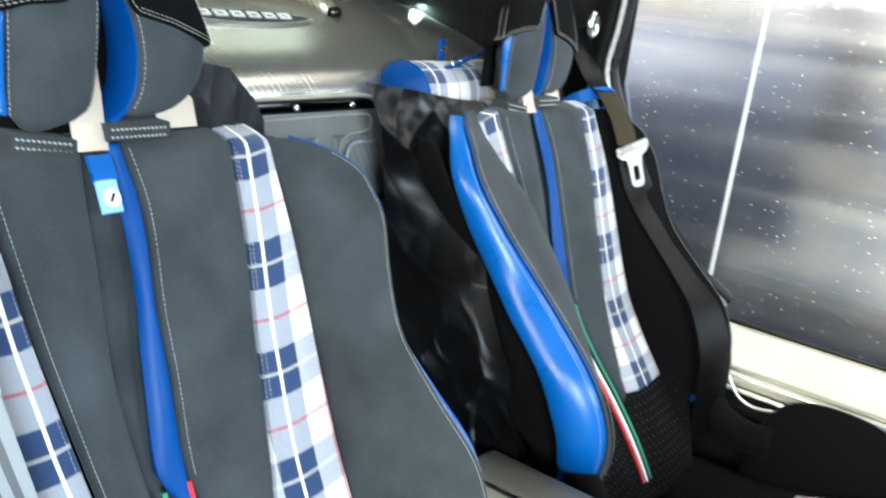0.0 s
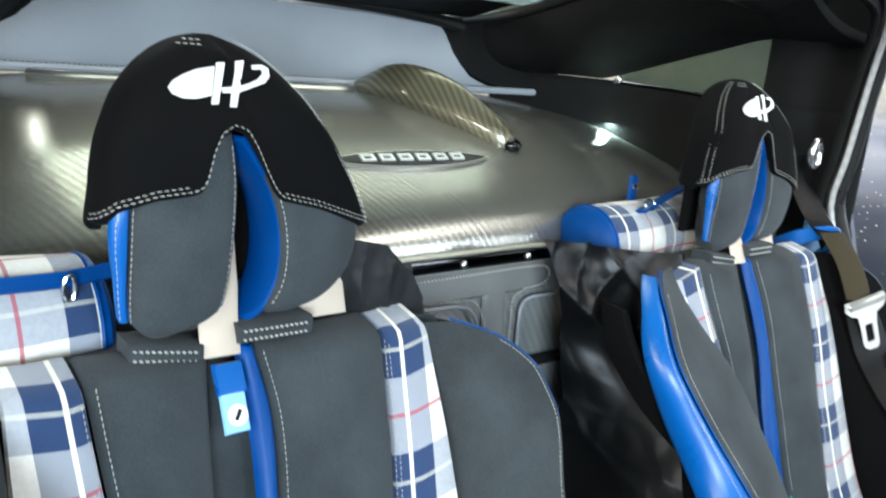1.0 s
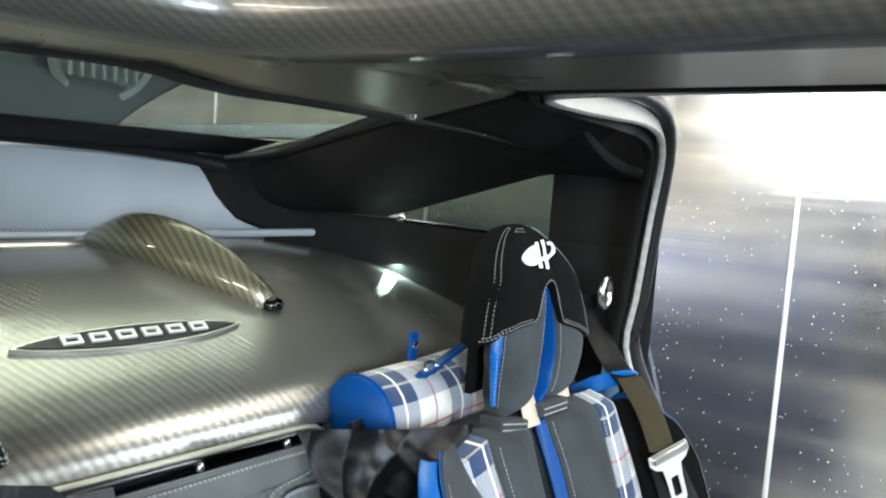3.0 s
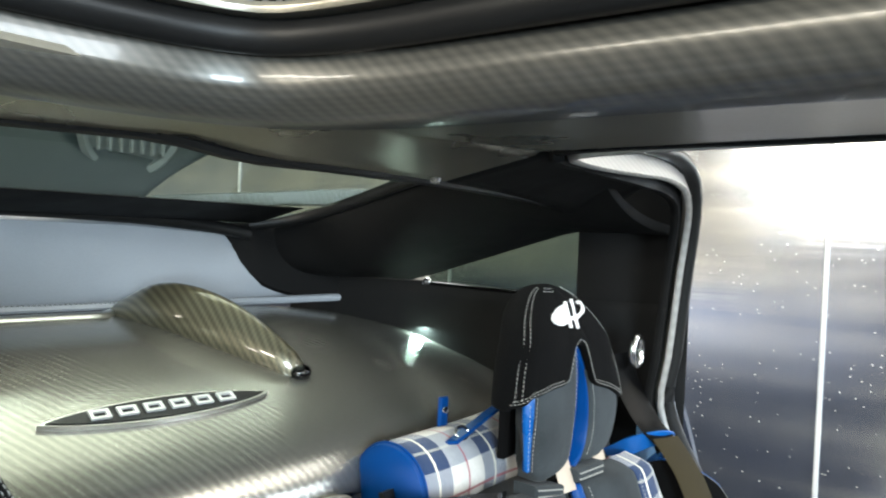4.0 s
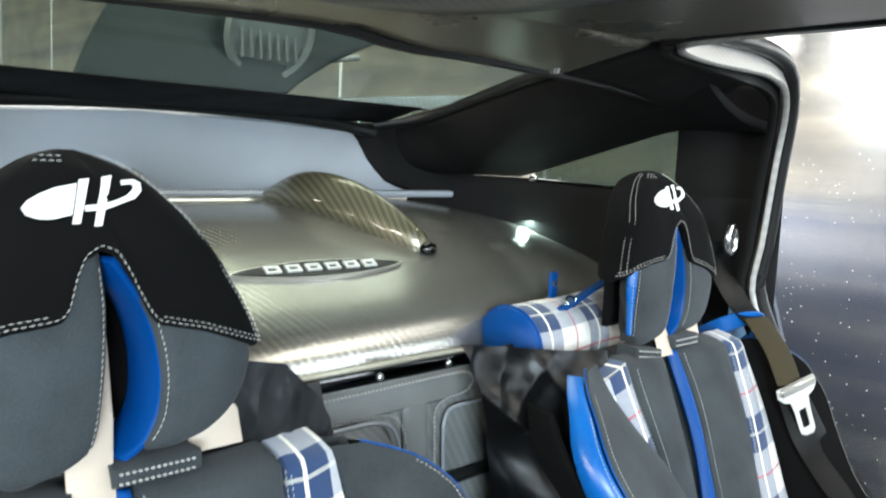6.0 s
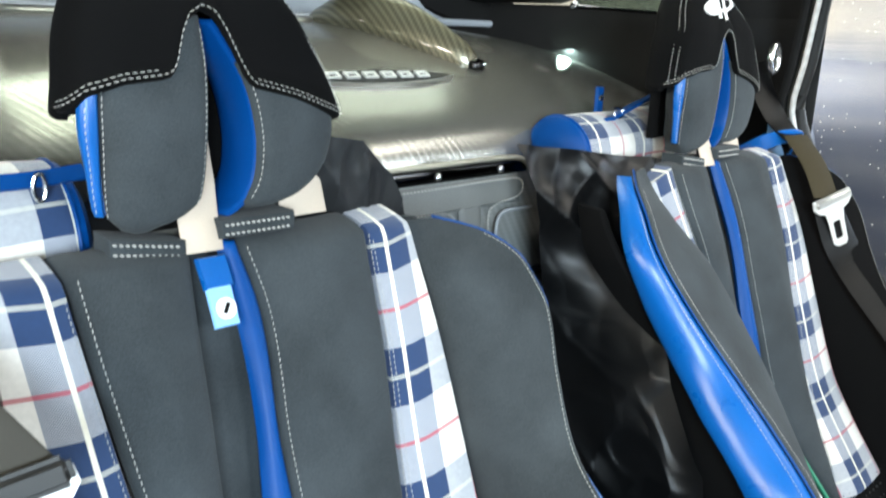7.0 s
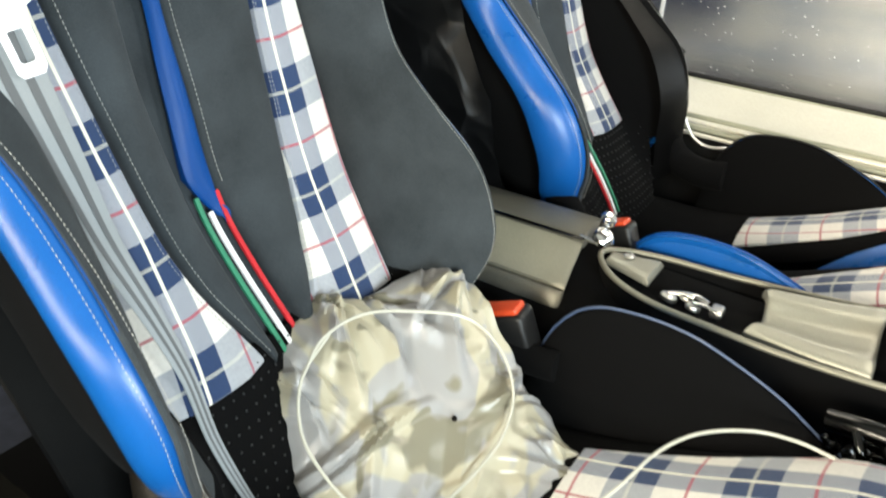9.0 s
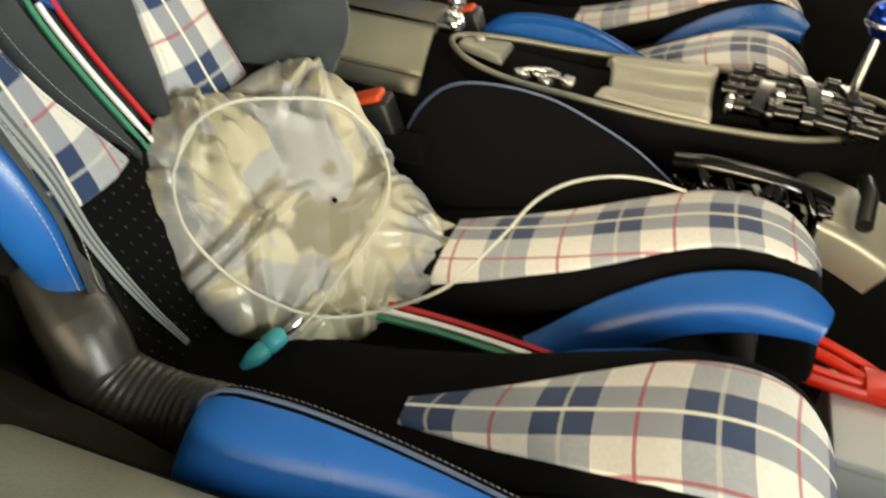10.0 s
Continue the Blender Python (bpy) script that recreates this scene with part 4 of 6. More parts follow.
BLUE_L = [(0.52, -0.012), (0.56, -0.022), (0.65, -0.016), (0.70, -0.010), (0.77, -0.006), (0.82, -0.008)]


TART_WEDGE = [(0.40, 0.142), (0.47, 0.138), (0.54, 0.116), (0.60, 0.098), (0.66, 0.097), (0.70, 0.106), (0.74, 0.126), (0.78, 0.146), (0.81, 0.156), (0.83, 0.163)]


def tart_out(u, z, wedge):
    """How far out the tartan strip reaches."""
    return spline(z, TART_WEDGE if wedge and u < 0 else TART_OUT)


def back_y(u, z, wedge=False):
    y0 = spline(z, BACK)
    q, ur, yr = tart_out(u, z, wedge), spline(z, RIDGE_U), spline(z, RIDGE_Y)
    w = abs(u)
    if w <= q:
        return y0 - 0.010 * min(1.0, max(0.0, (w - 0.02) / 0.05))
    t = min(1.0, (w - q) / max(ur - q, 1e-4))
    power = lerp(z, [(0.45, 0.60), (0.55, 0.45), (0.72, 0.42), (0.79, 0.7), (0.82, 1.2)])
    if u < 0:
        power = lerp(z, [(0.45, 0.60), (0.55, 0.36), (0.64, 0.24), (0.74, 0.27), (0.79, 0.55), (0.82, 1.2)])
    return (y0 - 0.010) + (yr - y0 + 0.010) * t ** power


def seat_back_point(cx, u, z, off=0.0):
    return Vector((cx + u, back_y(u, z, cx > 0) - off, z))


def level(z, high=False):
    """Rounds the shoulder off below the top of the backrest."""
    return z if high else z if z < 0.79 else 0.79 + (z - 0.79) * 0.72


def build_seat(cx, flip, label):
    seat = thing("racing_seat", label, "seat", "pair of racing seats", (cx, 0.25, 0.16))
    S = lambda u, z, off=0.0: seat_back_point(cx, u, z, off)
    Z0, Z1 = 0.400, 0.833
    # two suede pads of the backrest
    for sd in (-1, 1):
        def f(a, b, sd=sd):
            z = Z0 + 0.02 + (Z1 + 0.006 - Z0 - 0.02) * b
            inner = spline(z, CHAN_L) if sd < 0 else spline(z, CHAN_R)
            outer = sd * spline(z, PAD_OUT if sd < 0 else PAD_OUT_R) - 0.006
            if cx > 0 > sd and z < 0.715:
                outer = min(outer, -tart_out(sd, z, True) + 0.001)
            u = inner + (outer - inner) * a
            top = max(0.0, (b - 0.955) / 0.045)
            p = S(u, z, 0.010 + 0.006 * math.sin(math.pi * a))
            return (p.x, p.y + 0.035 * top * top, p.z - 0.006 * top)
        pad = part("back_pad", pillow(f, 14, 40, 0.03, 0.010, flip=(sd < 0)), ALCANTARA, seat, "grey suede back pad")
        edge = [S(sd * spline(z, PAD_OUT if sd < 0 else PAD_OUT_R) - 0.006 - sd * 0.005, z, 0.0152) for z in [0.43 + 0.395 * k / 40 for k in range(41)]]
        part("stitching", stitches(edge, (0, -1, 0.3)), THREAD, pad, "white thread")
        if sd > 0:
            edge = [S(spline(z, CHAN_R) + 0.004, z, 0.0150) for z in [0.555 + 0.272 * k / 30 for k in range(31)]]
            part("stitching", stitches(edge, (0, -1, 0.3)), THREAD, pad, "white thread")

        def g(a, b, sd=sd):
            low = 0.712 if cx > 0 and sd < 0 else Z0 + 0.022
            z = low + (Z1 + 0.004 - low) * b
            i = sd * spline(z, PAD_OUT if sd < 0 else PAD_OUT_R) - 0.006
            o = sd * max(tart_out(sd, z, cx > 0), abs(i) + 0.001)
            top = max(0.0, (b - 0.955) / 0.045)
            p = S(i + (o - i) * a, z, 0.007 + 0.003 * math.sin(math.pi * a))
            return (p.x, p.y + 0.035 * top * top, p.z - 0.006 * top - (0.022 * a * b ** 3 if cx > 0 > sd else 0.0))

        def lay(a, b, uu, vv, sd=sd):
            x, y, z = g(a, b)
            return (sd * (x - cx) - spline(z, TART_LINE if sd < 0 else TART_LINE_R) + 0.0228, vv - 0.3170)
        strip = part("tartan_strip", pillow(g, 10, 40, 0.02, 0.004, flip=(sd < 0), cloth=lay), TARTAN, seat, "navy and cream tartan strip")
        part("stitching", stitches([Vector(g(0.075, 0.03 + 0.92 * k / 44)) + Vector((0, -0.0006, 0)) for k in range(45)], (0, -1, 0.3)), THREAD, strip, "white thread")
        # side bolster: suede inside, blue leather outside

        def w(a, b, sd=sd):
            z = Z0 + (Z1 - Z0) * b
            i, o = tart_out(sd, z, cx > 0), spline(z, RIDGE_U)
            p = S(sd * (i + (o - i) * a), z, 0.002)
            return (p.x, p.y, level(z, cx > 0 > sd))
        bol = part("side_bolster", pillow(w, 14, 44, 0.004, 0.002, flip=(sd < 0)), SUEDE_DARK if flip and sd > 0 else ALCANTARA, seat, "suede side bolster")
        ridge = [Vector((cx + sd * spline(z, RIDGE_U), spline(z, RIDGE_Y) - 0.002, level(z, cx > 0 > sd))) for z in [Z0 + (Z1 - Z0) * k / 60 for k in range(61)]]
        part("piping", tube([p + Vector((sd * 0.0005, 0.0035, 0)) for p in ridge], 0.0011, 8), BLUE_DEEP, bol, "blue leather piping")
        part("stitching", stitches([p + Vector((-sd * 0.005, -0.0005, 0)) for p in ridge[2:-2]], (0, -1, 0), 0.0040, 0.0028, 0.00042), THREAD, bol, "white thread")

        def fl(a, b, sd=sd):
            z = 0.340 + (Z1 - 0.004 - 0.340) * b
            fade = lerp(z, [(0.34, 0.60), (0.42, 0.78), (0.50, 1), (0.60, 1), (0.70, 0.72), (0.78, 0.45), (0.83, 0.25)])
            low = max(0.0, 0.40 - z)
            u0, y0 = spline(z, RIDGE_U) + 0.2 * low, spline(z, RIDGE_Y) + 0.6 * low
            ang = a * 2.0
            thin = lerp(z, [(0.34, 0.30), (0.42, 0.55), (0.50, 0.66), (0.62, 0.74), (0.75, 1.0)]) if cx < 0 and sd < 0 else (lerp(z, [(0.56, 1.0), (0.66, 0.30), (0.90, 0.22)]) if cx < 0 else 1.0)
            return (cx + sd * (u0 + 0.032 * fade * thin * math.sin(ang)), y0 + 0.004 + (0.030 * (1 - math.cos(ang)) + 0.022 * a) * fade * thin, level(z, cx > 0 > sd))
        flank = part("bolster_flank", pillow(fl, 14, 50, 0.008, 0.003, flip=(sd < 0)), BLUE, seat, "glossy blue leather outer flank")
        part("stitching", stitches([Vector(fl(0.16, 0.03 + 0.92 * k / 60)) + Vector((sd * 0.0003, -0.0006, 0)) for k in range(61)], (sd * 0.4, -1, 0), 0.0046, 0.0033, 0.00042), THREAD, flank, "white thread")

        def sh(a, b, sd=sd):
            z = 0.26 + (Z1 - 0.035 - 0.26) * b
            zz = max(z, Z0)
            u0, y0 = spline(zz, RIDGE_U) + 0.012, spline(zz, RIDGE_Y) + 0.050
            yb = spline(z, BACK) + 0.09
            return (cx + sd * (u0 - 0.05 * a * a), y0 + (yb - y0) * a, z)
        part("side_shell", pillow(sh, 10, 30, 0.008, 0.003, flip=(sd < 0)), SUEDE_DARK, seat)
        # elbow between backrest and cushion
        pth = curve_points([(cx + sd * 0.178, 0.432, 0.455), (cx + sd * 0.196, 0.388, 0.420), (cx + sd * 0.208, 0.356, 0.388), (cx + sd * 0.216, 0.335, 0.357), (cx + sd * 0.214, 0.29, 0.342), (cx + sd * 0.214, 0.245, 0.345)], 180)
        part("elbow", tube(pth, 0.03, 16, radii=[(lerp(k / 3, [(0, 0.012), (10, 0.020), (24, 0.029), (60, 0.031)]) if cx < 0 and sd < 0 else lerp(k / 3, [(0, 0.010), (10, 0.016), (24, 0.024), (60, 0.026)])) - (0.008 * min(1, k / 60) if cx < 0 < sd else 0.0) + (0.0004 * math.sin(k * 1.1) if k > 100 and cx < 0 > sd else 0.0) for k in range(181)], up=(1, 0, 0)), BLACK_LEATHER if cx < 0 and sd < 0 else SUEDE_DARK, seat, "smooth black elbow")
    part("back_shell", pillow(lambda a, b: (cx - 0.22 + 0.44 * a, spline(0.24 + 0.60 * b, BACK) + 0.085 + 0.02 * math.sin(math.pi * a), 0.24 + 0.60 * b), 14, 24, 0.012, 0.006, flip=True), SHELL, seat, "black composite back shell")
    part("top_roll", pillow(lambda a, b: (cx - 0.205 + 0.41 * a, 0.655 + 0.075 * b, 0.830 - 0.012 * (2 * a - 1) ** 2 - 0.012 * b), 18, 8, 0.03, 0.012), ALCANTARA, seat)
    part("channel_lining", pillow(lambda a, b: S(-0.04 + 0.075 * a, 0.40 + 0.43 * b, -0.012), 6, 30, 0.01, 0.002), ALCANTARA, seat, "grey suede lining of the centre channel")

    def spine_f(a, b):
        z = 0.522 + (0.828 - 0.522) * b
        l, r = spline(z, BLUE_L), spline(z, CHAN_R) + 0.001
        if b < 0.12:
            m = (l + r) / 2
            l, r = m + (l - m) * (b / 0.12) ** 0.5, m + (r - m) * (b / 0.12) ** 0.5
        return S(l + (r - l) * a, z, 0.001 + 0.007 * a + 0.006 * math.sin(math.pi * a) * min(1.0, max(0.0, b - 0.03) / 0.25))
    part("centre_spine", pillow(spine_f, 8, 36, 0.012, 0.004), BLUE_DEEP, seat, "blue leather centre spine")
    # lower back with perforated suede and the three coloured stripes
    part("lumbar_panel", pillow(lambda a, b: S(-0.16 + 0.32 * a, 0.285 + 0.150 * b, 0.006), 20, 14, 0.02, 0.006), SUEDE_DARK, seat, "black perforated suede")
    dots = bmesh.new()
    for i in range(26):
        for j in range(13):
            u, z = -0.15 + 0.012 * i + (j % 2) * 0.006, 0.30 + 0.0105 * j
            p = S(u, z, 0.0075)
            bmesh.ops.create_icosphere(dots, subdivisions=1, radius=0.0012, matrix=Matrix.Translation(p))
    part("perforations", dots, HOLES, seat)
    order = (GREEN, WHITE, RED) if not flip else (RED, WHITE, GREEN)
    for i, (mt, nm) in enumerate(zip(order, ("flag_stripe",) * 3)):
        u_top, u_low = (-0.021, -0.011, 0.004)[i], (-0.015, -0.005, 0.008)[i]
        zt = (0.545, 0.530, 0.545)[i]
        zl = 0.395 if cx < 0 else 0.318
        pts = [S(u_low + (u_top - u_low) * (k / 16) + (0.004 if cx > 0 else 0.0), zl + (zt - zl) * k / 16, 0.005 if cx < 0 else 0.009) for k in range(17)]
        part(nm, ribbon(pts, 0.0052, 0.003, (1, 0, 0)), mt, seat, {0: "green", 1: "white", 2: "red"}[i if not flip else 2 - i] + " cloth stripe")
    if cx > 0:
        part("edge_lip", tube(curve_points([(cx + 0.249, 0.372, 0.485), (cx + 0.251, 0.350, 0.434), (cx + 0.251, 0.323, 0.390), (cx + 0.251, 0.292, 0.377), (cx + 0.251, 0.243, 0.388), (cx + 0.249, 0.215, 0.402)], 40), 0.0028, 10), STEEL_SATIN, seat, "bright edge of the seat shell")
    build_headrest(cx, seat)
    build_cushion(cx, seat, flip)
    return seat


# headrest: left and right edge by height, about the middle of the seat, and depth by height
HEAD_L = [(0.842, -0.086), (0.856, -0.091), (0.885, -0.094), (0.910, -0.097), (0.935, -0.095), (0.960, -0.092), (0.985, -0.085), (1.005, -0.076), (1.022, -0.062), (1.034, -0.048), (1.041, -0.036), (1.045, -0.023)]
HEAD_R = [(0.842, 0.078), (0.856, 0.092), (0.885, 0.103), (0.910, 0.106), (0.935, 0.096), (0.960, 0.080), (0.985, 0.062), (1.005, 0.047), (1.022, 0.030), (1.034, 0.014), (1.041, -0.002), (1.045, -0.016)]
HEAD_D = [(0.842, 0.044), (0.90, 0.056), (0.95, 0.058), (1.00, 0.052), (1.03, 0.038), (1.041, 0.022), (1.045, 0.006)]
RING = [(0.00, 0.0, 1.10), (0.10, -0.55, 1.06), (0.17, -0.86, 0.88), (0.22, -0.985, 0.60), (0.265, -1.0, 0.30), (0.29, -0.975, 0.12), (0.315, -0.91, -0.02), (0.36, -0.71, -0.13), (0.43, -0.36, -0.16), (0.50, 0.0, -0.16),
        (0.57, 0.36, -0.16), (0.64, 0.71, -0.13), (0.685, 0.91, -0.02), (0.71, 0.975, 0.12), (0.735, 1.0, 0.30), (0.78, 0.985, 0.60), (0.83, 0.86, 0.88), (0.90, 0.55, 1.06), (1.00, 0.0, 1.10)]
RING_U = [(a, b) for a, b, c in RING]
RING_Y = [(a, c) for a, b, c in RING]
# lower edge of the hood across the front: an arch over the cleft, lower towards both flanks
HOOD = [(-0.100, 0.914), (-0.096, 0.920), (-0.086, 0.930), (-0.064, 0.937), (-0.040, 0.9395), (-0.034, 0.9415), (-0.031, 0.947), (-0.027, 0.966), (-0.022, 0.978), (-0.013, 0.984), (-0.004, 0.980), (0.004, 0.968), (0.012, 0.951), (0.019, 0.938), (0.024, 0.933), (0.055, 0.925), (0.108, 0.905)]
PADL_IN = [(0.842, -0.034), (0.848, -0.024), (0.860, -0.014), (0.897, -0.008), (0.945, -0.006), (0.982, -0.010)]
PADL_OUT = [(0.836, -0.078), (0.846, -0.084), (0.864, -0.0865), (0.893, -0.0865), (0.93, -0.0855), (0.96, -0.083)]
CLEFT_R = [(0.842, -0.008), (0.850, 0.012), (0.860, 0.022), (0.874, 0.0275), (0.902, 0.028), (0.936, 0.020), (0.965, 0.003), (0.980, -0.009)]


def head_edges(z, grow=0.0):
    l, r = spline(z, HEAD_L), spline(z, HEAD_R)
    return (l + r) / 2, (r - l) / 2 + grow


def head_point(cx, a, z, grow=0.0):
    """A place on the headrest: a runs once round it from the back, 0.5 is the middle of its front."""
    c, w = head_edges(z, grow)
    d = spline(z, HEAD_D) + grow
    lean = 1.2 * max(0.0, z - 0.985) ** 1.3
    return Vector((cx + c + w * spline(a, RING_U), 0.642 + lean + d * spline(a, RING_Y) - grow * 0.6, z))


def ring_at(u, z):
    """Where round the headrest its front has the sideways place u."""
    c, w = head_edges(z)
    lo, hi = 0.27, 0.73
    for _ in range(14):
        m = (lo + hi) / 2
        if c + w * spline(m, RING_U) < u:
            lo = m
        else:
            hi = m
    return (lo + hi) / 2


def hood_low(a):
    """The height of the hood's lower edge at a round the headrest."""
    if a < 0.25:
        return 0.914
    if a > 0.75:
        return 0.908
    z = 0.94
    for _ in range(14):
        c, w = head_edges(z)
        z = 0.5 * z + 0.5 * lerp(c + w * spline(a, RING_U), HOOD)
    return z


def build_headrest(cx, seat):
    H = lambda a, z, g=0.0: head_point(cx, a, z, g)
    F = lambda u, z, g=0.0: head_point(cx, ring_at(u, z), z, g)
    head = part("headrest", pillow(lambda a, b: (cx - 0.058 + 0.118 * a, 0.690 + 0.006 * math.sin(math.pi * a), 0.852 + 0.10 * b), 12, 10, 0.012, 0.004), SUEDE_DARK, seat, "black and grey suede headrest with blue leather inserts")

    lows = {}

    def low_at(a):
        if a not in lows:
            lows[a] = hood_low(a)
        return lows[a]

    def cap(a, b):
        lo = low_at(a)
        crease = 0.0012 * math.sin(9 * b + 14 * a) * math.sin(math.pi * b)
        return H(a, lo + (1.0445 - lo) * b, 0.004 * min(1, 6 * (1 - b)) + crease)
    part("hood", pillow(cap, 200, 30, 0.010, 0.005, sides="b"), SUEDE_DARK, head, "black suede hood")
    rim = [0.262 + 0.476 * k / 160 for k in range(161)]
    part("stitching", stitches([H(a, low_at(a) + 0.0040, 0.0046) for a in rim], (0, -1, 0), 0.0046, 0.0033, 0.00048), THREAD, head, "white thread")
    for lo_, hi_ in ((0.268, ring_at(-0.040, 0.94)), (ring_at(0.026, 0.932), 0.732)):
        part("stitching", stitches([H(lo_ + (hi_ - lo_) * k / 50, hood_low(lo_ + (hi_ - lo_) * k / 50) + 0.0072, 0.0048) for k in range(51)], (0, -1, 0), 0.0046, 0.0033, 0.00042), THREAD, head, "white thread")
    # seams over the flanks of the hood, and a short one across its top
    for a0 in [v for v in (0.290, 0.274, 0.684, 0.698) if cx > 0 or v > 0.5]:
        part("stitching", stitches([H(a0, low_at(a0) + 0.006 + (1.036 - low_at(a0)) * k / 40, 0.0046) for k in range(41)], (-1 if a0 < 0.5 else 1, -0.9, 0), 0.0046, 0.0033, 0.00042), THREAD, head, "white thread")
    part("stitching", joined(*[stitches([H(0.33 + 0.15 * k / 12, zz, 0.0046) for k in range(13)], (0, -0.6, 1), 0.0046, 0.0033, 0.00042) for zz in (1.0375, 1.0405)]), THREAD, head, "white thread")
    # two suede pads either side of the cleft
    def padl(a, b):
        lo = spline(a, [(0, 0.856), (0.12, 0.845), (0.45, 0.8385), (0.8, 0.8395), (1, 0.850)])
        hi = lerp(a, [(0, 0.981), (0.20, 0.978), (0.30, 0.962), (0.38, 0.950), (1, 0.940)])
        z = lo + (hi - lo) * b
        i, o = spline(z, PADL_IN), spline(z, PADL_OUT)
        return F(i + (o - i) * a, z, -0.003)
    pl = part("head_pad", pillow(padl, 22, 26, 0.034, 0.012, flip=True, sides="lrb", bulge=0.004), ALCANTARA, head, "grey suede pad")

    def padr(a, b):
        lo = spline(a, [(0, 0.852), (0.25, 0.846), (0.6, 0.849), (0.85, 0.862), (1, 0.882)])
        hi = lerp(a, [(0, 0.952), (0.15, 0.942), (0.5, 0.934), (1, 0.916)])
        z = lo + (hi - lo) * b
        i = spline(z, CLEFT_R)
        o = spline(z, HEAD_R) - 0.001
        return F(i + (o - i) * a, z, -0.003)
    pr = part("head_pad", pillow(padr, 22, 24, 0.030, 0.012, flip=False, sides="lrb", bulge=0.004), ALCANTARA, head, "grey suede pad")
    part("stitching", joined(*[stitches([Vector(padl(aa, 0.06 + 0.90 * k / 30)) + Vector((0, dy, 0)) for k in range(31)], (0, -1, 0)) for aa, dy in ((0.07, -0.0002), (0.945, 0.0005))]), THREAD, pl, "white thread")
    part("stitching", stitches([Vector(padr(0.06, 0.05 + 0.92 * k / 30)) + Vector((0, 0.0002, 0)) for k in range(31)], (0, -1, 0)), THREAD, pr, "white thread")
    # blue leather flanks
    for s0, s1, fl in ((-1, 0.286, True), (1, 0.765, False)):
        def side(a, b, s0=s0, s1=s1):
            z = (0.852 if s0 < 0 else 0.868) + (0.932 - (0.852 if s0 < 0 else 0.868)) * b
            a0 = ring_at(spline(z, PADL_OUT) + 0.003, z) if s0 < 0 else 0.722
            return H(a0 + (s1 - a0) * a, z, -0.003 + 0.003 * math.sin(math.pi * a))
        sp = part("side_panel", pillow(side, 12, 14, 0.010, 0.004, flip=fl), BLUE, head, "blue leather side panel")
        part("stitching", stitches([Vector(side(0.42, 0.05 + 0.9 * k / 20)) + Vector((0, -0.001, 0)) for k in range(21)], (s0 * 0.5, -1, 0), 0.0046, 0.0033, 0.0004), THREAD, sp, "white thread")
    # the cleft: a blue leather wall running back from the pad, with cream webbing before it

    def wallf(a, b):
        z = 0.846 + 0.130 * b
        x = spline(z, CLEFT_R)
        y = F(x, z).y
        return (cx + x + 0.001 - 0.005 * math.sin(math.pi * a) - 0.004 * a, y + 0.007 + 0.045 * a, z)
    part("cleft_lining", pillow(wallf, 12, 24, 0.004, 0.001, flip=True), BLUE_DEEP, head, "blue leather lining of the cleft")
    part("post_webbing", ribbon(curve_points([(cx + 0.002, 0.684, 0.945), (cx - 0.002, 0.676, 0.905), (cx - 0.010, 0.660, 0.868), (cx - 0.017, 0.643, 0.843), (cx - 0.018, 0.634, 0.822)], 20), [0.012 + 0.018 * min(1, k / 12) for k in range(21)], 0.003, (1, 0, 0)), BEIGE, head, "cream webbing")
    part("post_webbing", ribbon([(cx + 0.080, 0.672, 0.880), (cx + 0.080, 0.662, 0.850), (cx + 0.080, 0.656, 0.832)], 0.042, 0.003, (1, 0, 0)), BEIGE, head, "cream webbing")
    # straps with double seams
    for x0, x1, z0, z1 in ((-0.084, -0.031, 0.8265, 0.8180), (-0.006, 0.057, 0.8290, 0.8280)):
        def sf(a, b):
            x = x0 + (x1 - x0) * a
            return (cx + x, 0.634 - 0.004 * (1 - (x / 0.1) ** 2), z0 + (z1 - z0) * a + 0.0145 * b)
        st = part("strap", pillow(sf, 12, 6, 0.03, 0.005), ALCANTARA, head, "suede strap")
        part("stitching", joined(*[stitches([Vector(sf(0.04 + 0.92 * k / 12, bb)) + Vector((0, -0.0004, 0)) for k in range(13)], (0, -1, 0), 0.0042, 0.0030, 0.0011) for bb in (0.28, 0.74)]), THREAD, st, "white thread")
    # embroidered mark: half oval, two slanting strokes and an open loop

    def em(x, z, d):
        return F(x, z, 0.0046) + Vector((0, -0.0004 - d, 0))
    shapes = [
        [(-0.053, 1.0098), (-0.049, 1.0142), (-0.0419, 1.0183), (-0.0333, 1.0218), (-0.0214, 1.0242), (-0.0246, 1.0155), (-0.0277, 1.0061), (-0.038, 1.0037), (-0.0459, 1.0038), (-0.0514, 1.006)],
        [(-0.0194, 1.0266), (-0.0139, 1.0272), (-0.0242, 1.0008), (-0.0281, 1.0006)],
        [(-0.0064, 1.0282), (-0.0009, 1.0292), (-0.0123, 0.9993), (-0.0163, 0.9991)],
        [(-0.0194, 1.0079), (-0.0198, 1.011), (-0.0103, 1.0118), (-0.0016, 1.0141), (-0.0001, 1.0118), (-0.0084, 1.0088)],
        [(-0.0016, 1.0141), (0.0055, 1.017), (0.0102, 1.0207), (0.0149, 1.0197), (0.0102, 1.0153), (-0.0001, 1.0118)],
        [(0.0102, 1.0207), (0.011, 1.0231), (0.0094, 1.0242), (0.0039, 1.0236), (0.0043, 1.0263), (0.0118, 1.027), (0.0157, 1.0248), (0.0149, 1.0197)]]
    emb = bmesh.new()
    for sh_ in shapes:
        n_ = len(sh_)
        top = [emb.verts.new(em(x, y, 0.0008)) for x, y in sh_]
        low = [emb.verts.new(em(x, y, -0.002)) for x, y in sh_]
